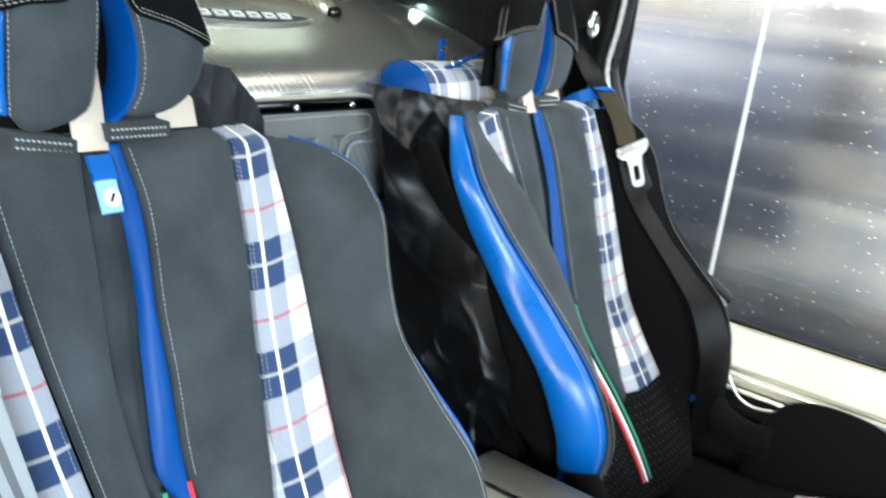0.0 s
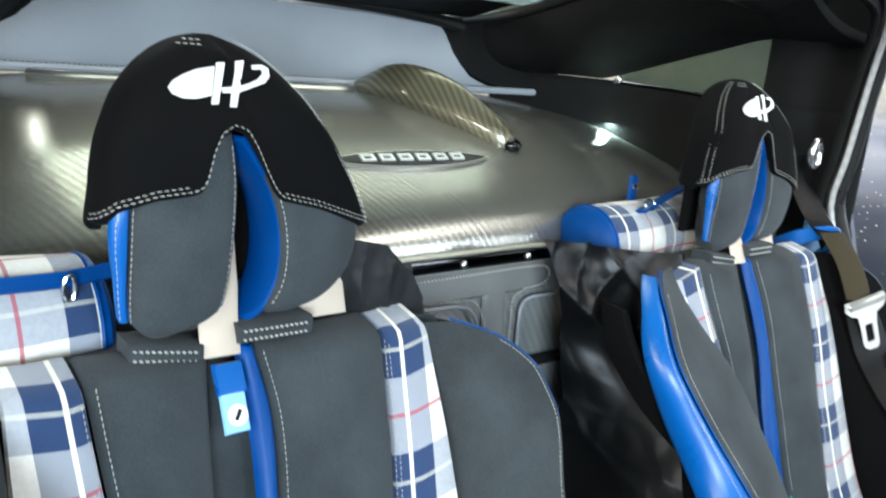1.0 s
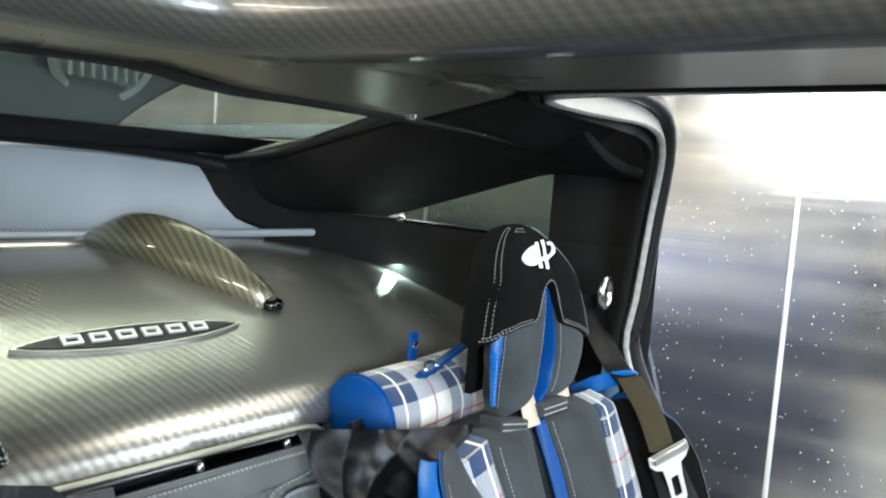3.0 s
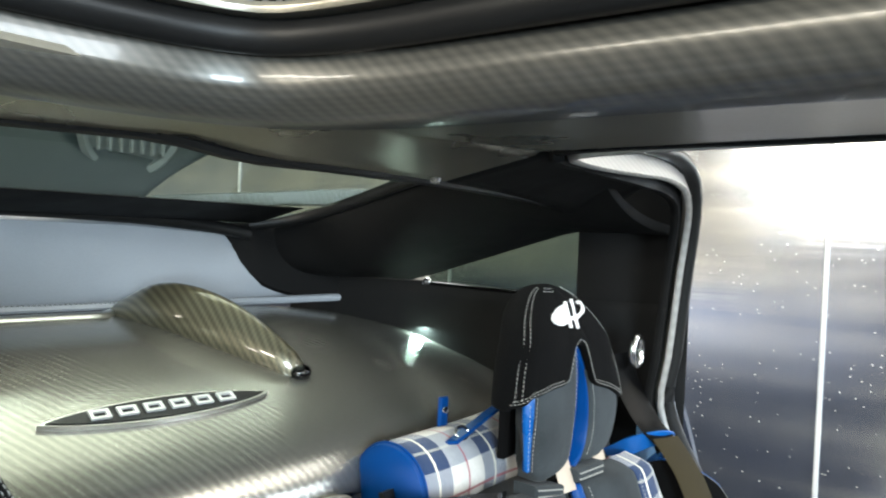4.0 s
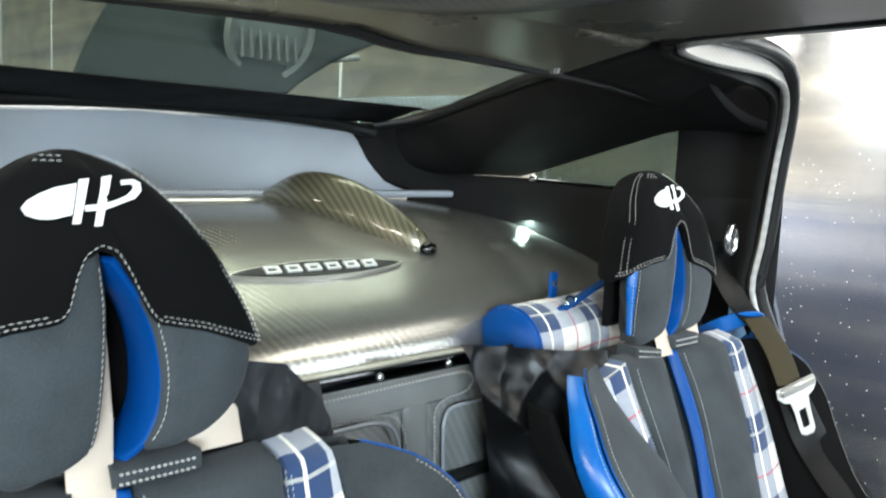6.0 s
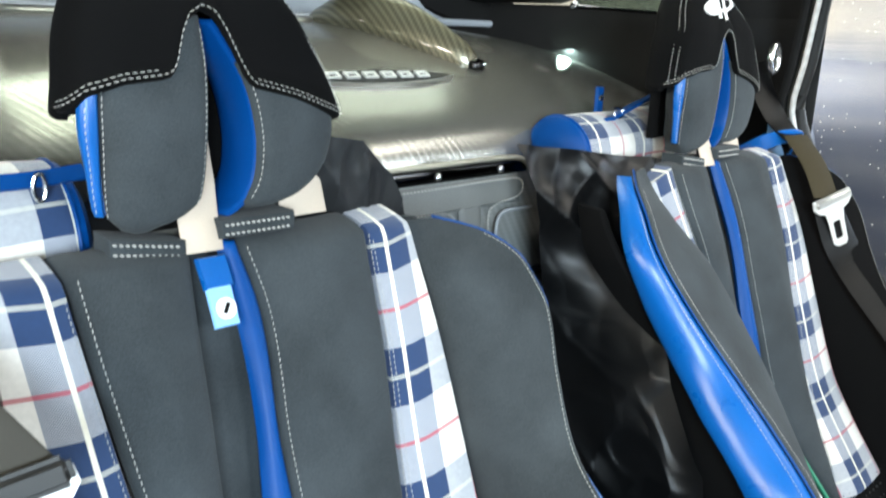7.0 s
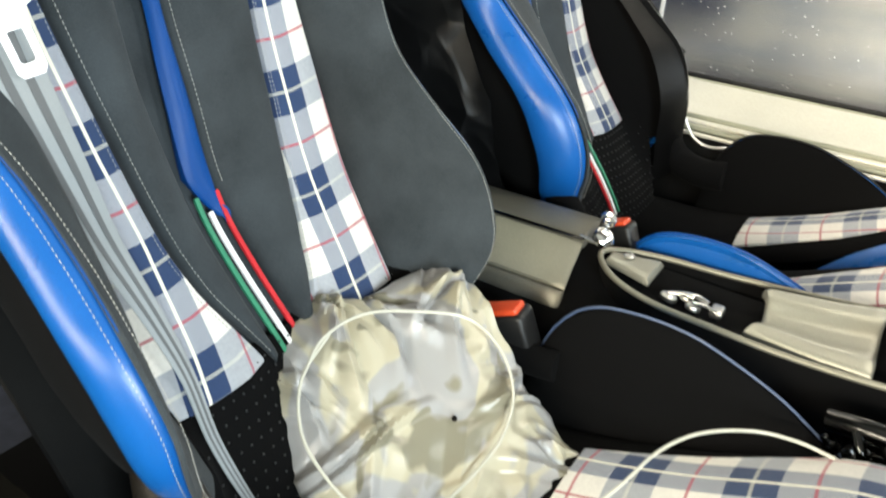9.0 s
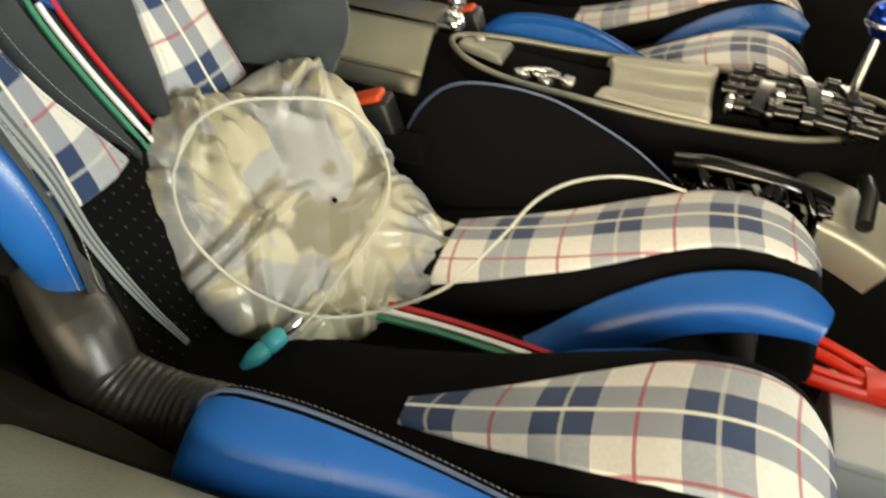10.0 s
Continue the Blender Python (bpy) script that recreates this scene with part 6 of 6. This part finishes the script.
def bag_shape():
    """A soft flat bag with four drawn-out corners, wrinkled towards its rim."""
    bm = bmesh.new()
    bmesh.ops.create_icosphere(bm, subdivisions=7, radius=1.0)
    ez = Vector((-0.25, -0.55, 0.80)).normalized()
    C = Vector((-0.322, 0.272, 0.360)) - ez * 0.042
    ex = Vector((0.94, -0.32, 0.05))
    ex = (ex - ez * ex.dot(ez)).normalized()
    ey = ez.cross(ex)
    off = Vector((4.0, 2.0, 7.0))
    rf = random.Random(11)
    folds = []
    for deg, many in ((52, 6), (101, 6), (127, 4), (-39, 6), (-69, 4), (-103, 4), (162, 4), (78, 3), (-150, 3), (5, 3)):
        for _ in range(many):
            th = math.radians(deg + rf.uniform(-9, 9))
            reach = spline(deg, RIM)
            back = th + math.pi + math.radians(rf.uniform(-38, 38))
            folds.append((math.cos(th) * reach, math.sin(th) * reach, math.cos(back), math.sin(back), rf.uniform(0.06, 0.16), rf.uniform(0.006, 0.014), rf.uniform(0.005, 0.012)))
    for v in bm.verts:
        d = v.co.copy()
        flat = Vector((d.x, d.y, 0))
        r = flat.length
        th = math.atan2(d.y, d.x)
        rim = spline(math.degrees(th), RIM) * (1 + 0.025 * noise.noise(Vector((math.cos(th) * 6, math.sin(th) * 9, 1.0))))
        k = r * (0.13 + (rim - 0.13) * r ** 1.5)
        x, y = math.cos(th) * k, math.sin(th) * k
        p = Vector((x, y, (1 if d.z > 0 else -1) * 0.044 * max(0.0, 1 - r ** 3.2) ** 0.55))
        if d.z > -0.2:
            soft = noise.noise(Vector((p.x * 20, p.y * 20, 0.0)) + off)
            fine = noise.noise(Vector((p.x * 70, p.y * 70, 0.0)) + off)
            rw = min(1.0, max(0.0, (r - 0.45) / 0.45))
            rw = rw * rw * (3 - 2 * rw)
            wob = 0.5 * noise.noise(Vector((p.x * 14, p.y * 14, 3.0)))
            ray = 1 - 2.2 * abs(noise.noise(Vector((math.cos(th + wob) * 2.7, math.sin(th + wob) * 2.7, r * 1.2 + 5.0))))
            ray2 = 1 - 2.2 * abs(noise.noise(Vector((math.cos(th + wob) * 5.5, math.sin(th + wob) * 5.5, r * 2.0 + 9.0))))
            lift = 0.005 * soft - 0.005 + rw * (0.007 * max(ray, -0.3) + 0.005 * max(ray2, -0.4) - 0.004)
            for fx, fy, dx, dy, ln, wd, ht in folds:
                t = ((p.x - fx) * dx + (p.y - fy) * dy) / ln
                if -0.15 < t < 1.0:
                    side = (p.x - fx) * -dy + (p.y - fy) * dx + 0.006 * math.sin(5 * t + fx * 90)
                    w = max(0.005, wd * (0.5 + 1.0 * max(t, 0)))
                    if abs(side) < 2 * w:
                        swell = math.sin(math.pi * min(1.0, 0.25 + 0.75 * max(t, 0)))
                        lift += ht * swell * (max(0.0, 1 - abs(side) / w) - 0.5 * max(0.0, 1 - abs(side - w) / w))
            p.z += lift
        v.co = C + ex * p.x + ey * p.y + ez * p.z
    return bm


bag = tagged(part("camouflage_bag", bag_shape(), CAMO), "crumpled satin camouflage bag lying on the seat", "bag")
part("spot", turned([(0.003, 0), (0.0028, 0.0006), (0.0001, 0.0008)], along((-0.2945, 0.277, 0.3705), (-0.40, 0.04, 0.72)), 12), DARK_METAL, bag)

cable = thing("steel_cable", "coiled plastic-coated steel cable with an aqua plug on the bag", "cable", base=(CXN, 0.28, 0.40))
NB = Vector((-0.25, -0.55, 0.80)).normalized()
loop = [(-0.385, 0.386, 0.42), (-0.348, 0.394, 0.437), (-0.30, 0.383, 0.444), (-0.253, 0.35, 0.436), (-0.217, 0.314, 0.423), (-0.213, 0.278, 0.399), (-0.234, 0.250, 0.372), (-0.274, 0.238, 0.353), (-0.316, 0.24, 0.341), (-0.354, 0.246, 0.333), (-0.401, 0.251, 0.322), (-0.420, 0.256, 0.316)]
ring = [(-0.34, 0.392, 0.439), (-0.385, 0.386, 0.42), (-0.415, 0.362, 0.394), (-0.424, 0.332, 0.371), (-0.422, 0.298, 0.348), (-0.405, 0.257, 0.323), (-0.386, 0.231, 0.313), (-0.35, 0.202, 0.304), (-0.345, 0.150, 0.345), (-0.307, 0.118, 0.380), (-0.25, 0.101, 0.390), (-0.207, 0.078, 0.392), (-0.174, 0.039, 0.392), (-0.161, 0.002, 0.390), (-0.159, -0.031, 0.386)]
COATED = surface("clear_coated_cable", (0.50, 0.49, 0.42), 0.25, vary=0.06, grain=1500, bump=0.15)
part("cable_loop", tube([p + NB * 0.007 for p in curve_points(loop, 90)], 0.0016, 8), COATED, cable)
part("cable_run", tube([p + NB * 0.006 for p in curve_points(ring, 110)], 0.0016, 8), COATED, cable)
part("cable_tail", tube(curve_points([(-0.345, 0.02, 0.300), (-0.335, -0.02, 0.296), (-0.338, -0.06, 0.292), (-0.338, -0.11, 0.288), (-0.330, -0.16, 0.280)], 40), 0.0028, 8), COATED, cable)
for cy, cr in ((-0.015, 0.013), (-0.028, 0.016), (-0.008, 0.010)):
    part("cable_coil", tube([(-0.338 + cr * math.cos(k * math.pi / 16), cy + 1.5 * cr * math.sin(k * math.pi / 16), 0.302 + 0.003 * math.sin(k * math.pi / 8)) for k in range(32)], 0.0011, 6, closed=True), COATED, cable)
part("ferrule", turned([(0.0036, 0), (0.004, 0.003), (0.004, 0.016), (0.003, 0.019)], along((-0.409, 0.256, 0.325), (-0.428, 0.266, 0.314)), 14), STEEL, cable, "steel ferrule")
part("plug", turned([(0.005, 0), (0.0085, 0.004), (0.009, 0.018), (0.0075, 0.020), (0.0085, 0.023), (0.008, 0.034), (0.004, 0.046), (0.0005, 0.048)], along((-0.422, 0.266, 0.316), (-0.462, 0.288, 0.296)), 18), AQUA, cable, "aqua plastic plug")

# buckles beside the cushions
for cx, lab in ((CXN, "orange-buttoned belt buckle beside the cushion"), (CXF, "red-buttoned belt buckle beside the cushion")):
    bk = thing("belt_buckle", lab, "buckle", "belt buckles", (cx + 0.225, 0.30, 0.28) if cx < 0 else (0.118, 0.285, 0.36))
    m = Matrix.Translation((cx + 0.222, 0.318, 0.362) if cx < 0 else (0.118, 0.285, 0.394)) @ pose(0, 0, 0, -22, 0, 6 if cx < 0 else -4) @ Matrix.Diagonal((1.2, 1.15, 1.1, 1) if cx < 0 else (0.9, 1.05, 0.9, 1))
    hs = block(-0.016, 0.016, -0.030, 0.030, -0.045, 0.020, 0.006, 3)
    bmesh.ops.transform(hs, matrix=m, verts=hs.verts)
    part("housing", hs, SHELL, bk, "black plastic housing")
    bt = block(-0.0115, 0.0115, -0.024, 0.024, 0.017, 0.0255, 0.003, 3)
    bmesh.ops.transform(bt, matrix=m, verts=bt.verts)
    part("release_button", bt, ORANGE, bk, "orange-red release button")

# ---- centre console ----
cons = thing("centre_console", "champagne aluminium and black suede centre console", "console", base=(0.02, 0.12, 0.16))
OLIVE = surface("olive_aluminium", (0.25, 0.24, 0.19), 0.45, 0.5, vary=0.06, grain=500, bump=0.06)
LID_DARK = surface("dark_lid_aluminium", (0.14, 0.135, 0.11), 0.40, 0.5, vary=0.08, grain=500, bump=0.06)
part("body", pillow(lambda a, b: (lerp(a, [(0, -0.085), (0.25, -0.064), (0.4, -0.048), (0.6, 0.085), (0.75, 0.10), (1, 0.115)]), 0.02 + 0.48 * b, lerp(a, [(0, 0.16), (0.25, 0.33), (0.4, 0.366), (0.6, 0.392), (0.75, 0.33), (1, 0.16)]) + 0.012 * b), 24, 20, 0.01, 0.003), SUEDE_DARK, cons, "black suede tunnel")
part("lid", pillow(lambda a, b: (0.020 + 0.072 * a, 0.290 + 0.185 * b, 0.428 + 0.006 * math.sin(math.pi * a) - 0.002 * b), 14, 16, 0.014, 0.006), LID_DARK, cons, "dark satin aluminium lid")
part("lid_seam", tube([(0.019, 0.292 + 0.18 * k / 10, 0.4285) for k in range(11)], 0.0022, 8), DARK_METAL, cons)
part("side_plate", pillow(lambda a, b: (-0.040 + 0.058 * b, 0.290 + 0.18 * a - 0.006 * (1 - b), 0.388 + 0.038 * b ** 0.8), 10, 10, 0.006, 0.003, flip=True), OLIVE, cons, "satin aluminium side plate")
part("side_lip", pillow(lambda a, b: (-0.052 + 0.010 * b, 0.284 + 0.186 * a, 0.366 + 0.021 * b), 10, 8, 0.008, 0.004, flip=True), LID_DARK, cons, "dark aluminium lower lip")
# chrome hinge
for dx, dy, dz, r in ((0.018, 0.268, 0.436, 0.013), (0.036, 0.272, 0.452, 0.010)):
    part("hinge", turned([(r * 0.6, 0), (r, 0.002), (r, 0.008), (r * 0.7, 0.012), (0.0005, 0.013)], along((dx, dy, dz), (dx - 0.25, dy - 0.7, dz + 0.8)), 22), STEEL, cons, "chrome hinge knob")
part("hinge_pin", tube([(0.030, 0.300, 0.425), (0.014, 0.272, 0.432), (0.036, 0.274, 0.450)], 0.0045, 10), STEEL, cons)


# teardrop tray with a bright rim
def tray_edge(t):
    """The rim of the tray: t runs once round, from the rear tip along the near side."""
    pts = [(0.045, 0.274), (0.000, 0.242), (-0.029, 0.185), (-0.038, 0.110), (-0.043, 0.030), (-0.037, -0.060), (-0.020, -0.140), (0.025, -0.210), (0.085, -0.250), (0.130, -0.230), (0.138, -0.150), (0.124, -0.050), (0.104, 0.050), (0.091, 0.130), (0.085, 0.200), (0.070, 0.255), (0.045, 0.274)]
    n = len(pts) - 1
    k = min(int(t * n), n - 1)
    f = t * n - k
    p = [Vector(pts[(k + d) % n]) for d in (-1, 0, 1, 2)]
    return 0.5 * ((2 * p[1]) + (p[2] - p[0]) * f + (2 * p[0] - 5 * p[1] + 4 * p[2] - p[3]) * f * f + (3 * p[1] - p[0] - 3 * p[2] + p[3]) * f ** 3)


rimp = [tray_edge(k / 80) for k in range(80)]
part("tray_rim", tube([(p.x, p.y, 0.404) for p in rimp], 0.0036, 10, closed=True), OLIVE, cons, "champagne aluminium rim")
sk = bmesh.new()
top = [sk.verts.new((p.x, p.y, 0.401)) for p in rimp]
mid = [sk.verts.new((0.03 + (p.x - 0.03) * 1.12, p.y * 0.99 + 0.0, 0.36)) for p in rimp]
bot = [sk.verts.new((0.03 + (p.x - 0.03) * 0.95, p.y * 0.93, 0.165)) for p in rimp]
for r0, r1 in ((top, mid), (mid, bot)):
    for i in range(80):
        sk.faces.new((r0[i], r0[(i + 1) % 80], r1[(i + 1) % 80], r1[i]))
sk.faces.new(bot)
flo = [sk.verts.new((0.035 + (p.x - 0.035) * 0.94, 0.01 + (p.y - 0.01) * 0.97, 0.386)) for p in rimp]
for i in range(80):
    sk.faces.new((top[(i + 1) % 80], top[i], flo[i], flo[(i + 1) % 80]))
sk.faces.new(flo)
bmesh.ops.recalc_face_normals(sk, faces=sk.faces)
part("tray_body", sk, SUEDE_DARK, cons, "black suede tray")
part("rear_tongue", pillow(lambda a, b: (0.014 + 0.058 * a + 0.036 * b * (0.5 - a) + 0.004 * b, 0.202 + 0.062 * b, 0.4075), 10, 8, 0.010, 0.006), ALU, cons, "pale aluminium tongue with a screw")
part("tongue_screw", turned([(0.0065, 0), (0.0065, 0.002), (0.005, 0.003), (0.0005, 0.0032)], pose(0.050, 0.240, 0.409), 18), STEEL_SATIN, cons)
part("front_bridge", pillow(lambda a, b: (lerp(b, [(0, -0.036), (0.4, -0.034), (1, -0.020)]) + lerp(b, [(0, 0.150), (0.4, 0.128), (1, 0.092)]) * a, -0.045 + 0.130 * b + 0.012 * b * math.sin(math.pi * a) * -1, lerp(a, [(0, 0.404), (0.15, 0.410), (0.42, 0.399), (0.62, 0.402), (0.74, 0.416), (0.9, 0.418), (1, 0.412)]) + 0.006 * (1 - b) * (1 - a)), 30, 18, 0.012, 0.006), ALU, cons, "pale aluminium bridge")
for x, y, r, turn_ in ((0.014, 0.176, 0.010, 20), (0.026, 0.158, 0.008, -15), (0.010, 0.146, 0.009, 40)):
    part("switch", turned([(r, 0), (r, 0.004), (r * 0.8, 0.006), (0.0005, 0.0065)], pose(x, y, 0.391, 12, 8, 0), 18), STEEL_SATIN, cons, "small chrome switch")
    part("switch_lever", tube([(x, y, 0.398), (x + 0.008 * math.cos(turn_), y - 0.016, 0.402), (x + 0.012 * math.cos(turn_), y - 0.028, 0.400)], 0.003, 10), STEEL, cons, "small chrome lever")
part("switch_bar", block(0.000, 0.022, 0.112, 0.126, 0.392, 0.402, 0.003), STEEL_SATIN, cons)

# exposed shift linkage
link = thing("shift_linkage", "dark polished exposed gear linkage on the console", "linkage", base=(0.02, -0.12, 0.392))
rs = random.Random(4)
for x, y0, y1, z, r in ((0.000, -0.215, -0.055, 0.416, 0.009), (0.030, -0.225, -0.050, 0.420, 0.008), (0.062, -0.215, -0.055, 0.418, 0.008), (0.095, -0.19, -0.06, 0.414, 0.007)):
    part("rod", tube([(x, y0, z), (x + 0.003, (y0 + y1) / 2, z + 0.003), (x, y1, z)], r, 12), DARK_METAL, link)
for j in range(14):
    x, y, r = (0.000, 0.030, 0.062, 0.095)[j % 4], -0.065 - 0.0105 * j, rs.uniform(0.011, 0.016)
    h = rs.uniform(0.008, 0.018)
    part("collar", turned([(r * 0.8, 0), (r, 0.002), (r, h - 0.002), (r * 0.8, h)], along((x, y, 0.417), (x, y + 1, 0.417)), 18), STEEL if j % 5 == 0 else DARK_METAL, link)
for x0, y0, x1, y1, z in ((-0.022, -0.085, 0.060, -0.100, 0.430), (0.000, -0.150, 0.095, -0.140, 0.431), (0.025, -0.195, 0.100, -0.185, 0.428)):
    part("cross_arm", ribbon([(x0, y0, z - 0.006), ((x0 + x1) / 2, (y0 + y1) / 2, z), (x1, y1, z - 0.006)], 0.016, 0.008, (0, 1, 0)), DARK_METAL, link)
# lower cluster on the tunnel's side
part("lower_bracket", block(-0.112, -0.050, -0.160, -0.040, 0.338, 0.352, 0.005, 3), DARK_METAL, link)
part("upper_rail", tube(curve_points([(-0.098, -0.020, 0.386), (-0.108, -0.060, 0.396), (-0.108, -0.120, 0.394), (-0.096, -0.175, 0.378)], 24), 0.011, 12), DARK_METAL, link)
part("lower_rail", tube(curve_points([(-0.112, -0.030, 0.352), (-0.124, -0.070, 0.340), (-0.120, -0.130, 0.340), (-0.104, -0.170, 0.355)], 24), 0.008, 12), STEEL_SATIN, link)
for j in range(11):
    y = -0.035 - 0.0125 * j
    z = 0.362 + rs.uniform(-0.012, 0.022)
    r, h = rs.uniform(0.007, 0.013), rs.uniform(0.014, 0.026)
    m = along((-0.112 + rs.uniform(-0.006, 0.006), y, z), (-0.5 + rs.uniform(-0.1, 0.4), y + rs.uniform(-0.5, 0.3), z + rs.uniform(-0.1, 0.4)))
    part("stud", turned([(r * 0.7, 0), (r, 0.003), (r, h * 0.55), (r * 0.55, h * 0.62), (r * 0.55, h), (0.0005, h + 0.002)], m, 14), STEEL if j % 4 == 1 else DARK_METAL, link)
for j in range(5):
    y = -0.045 - 0.026 * j
    part("link_arm", tube(curve_points([(-0.112, y, 0.394), (-0.124, y - 0.010, 0.378), (-0.122, y + rs.uniform(-0.02, 0.01), 0.352)], 8), 0.0055, 10), STEEL if j == 2 else DARK_METAL, link)
knob = thing("gear_knob", "blue anodised gear knob with a bright steel collar", "gear knob", base=(0.09, -0.23, 0.40))
part("lever", tube([(0.115, -0.20, 0.40), (0.13, -0.205, 0.475)], 0.006, 12), STEEL, knob)
part("knob", turned([(0.006, 0), (0.012, 0.003), (0.019, 0.014), (0.0205, 0.024), (0.017, 0.036), (0.008, 0.043), (0.0005, 0.044)], along((0.13, -0.205, 0.475), (0.14, -0.207, 0.56)), 26), BLUE_ANOD, knob, "blue anodised ball")
part("collar", turned([(0.0195, 0), (0.021, 0.002), (0.021, 0.005), (0.0195, 0.007)], along((0.1315, -0.2053, 0.488), (0.14, -0.207, 0.56)), 26), STEEL, knob)

# before the seat: red clamp tool, white box, pale cover
tool = thing("clamp_tool", "red plastic clamp handles lying before the seat", "tool", base=(-0.21, -0.20, 0.20))
for pts, wide in (([(-0.155, -0.150, 0.250), (-0.166, -0.190, 0.256), (-0.182, -0.235, 0.254), (-0.198, -0.275, 0.248)], 0.011), ([(-0.208, -0.168, 0.250), (-0.214, -0.20, 0.254), (-0.214, -0.235, 0.252), (-0.208, -0.275, 0.248)], 0.007)):
    c = curve_points(pts, 20)
    rail = [p + Vector((wide * math.sin(math.pi * min(0.5, k / 8)), 0, 0)) for k, p in enumerate(c)]
    rail2 = [p - Vector((wide * math.sin(math.pi * min(0.5, k / 8)), 0, 0)) for k, p in enumerate(c)]
    part("handle", tube(rail2[::-1] + rail[1:], 0.0045, 10, flat=1.6), RED_PLASTIC, tool, "red looped handle")
part("jaw", pillow(lambda a, b: (-0.225 + 0.045 * a, -0.295 + 0.05 * b, 0.258 + 0.004 * math.sin(math.pi * a)), 8, 8, 0.014, 0.006), RED_PLASTIC, tool)
bx = tagged(part("white_box", block(-0.30, -0.185, -0.33, -0.222, 0.16, 0.234, 0.006), WHITE), "white plastic box lying before the seat", "box")
part("box_lid", block(-0.304, -0.181, -0.334, -0.218, 0.228, 0.243, 0.004), WHITE, bx)
panel = tagged(part("side_cover", pillow(lambda a, b: (-0.118 + 0.113 * a + 0.01 * b, -0.255 + 0.105 * b - 0.03 * a * (1 - b), 0.335 + 0.03 * math.sin(math.pi * b * 0.5)), 14, 12, 0.045, 0.010), ALU), "pale satin metal cover beside the pedals", "cover")
part("latch", tube([(-0.020, -0.219, 0.372), (-0.060, -0.218, 0.378), (-0.103, -0.213, 0.366)], 0.009, 12), RUBBER, panel, "black rubber latch")
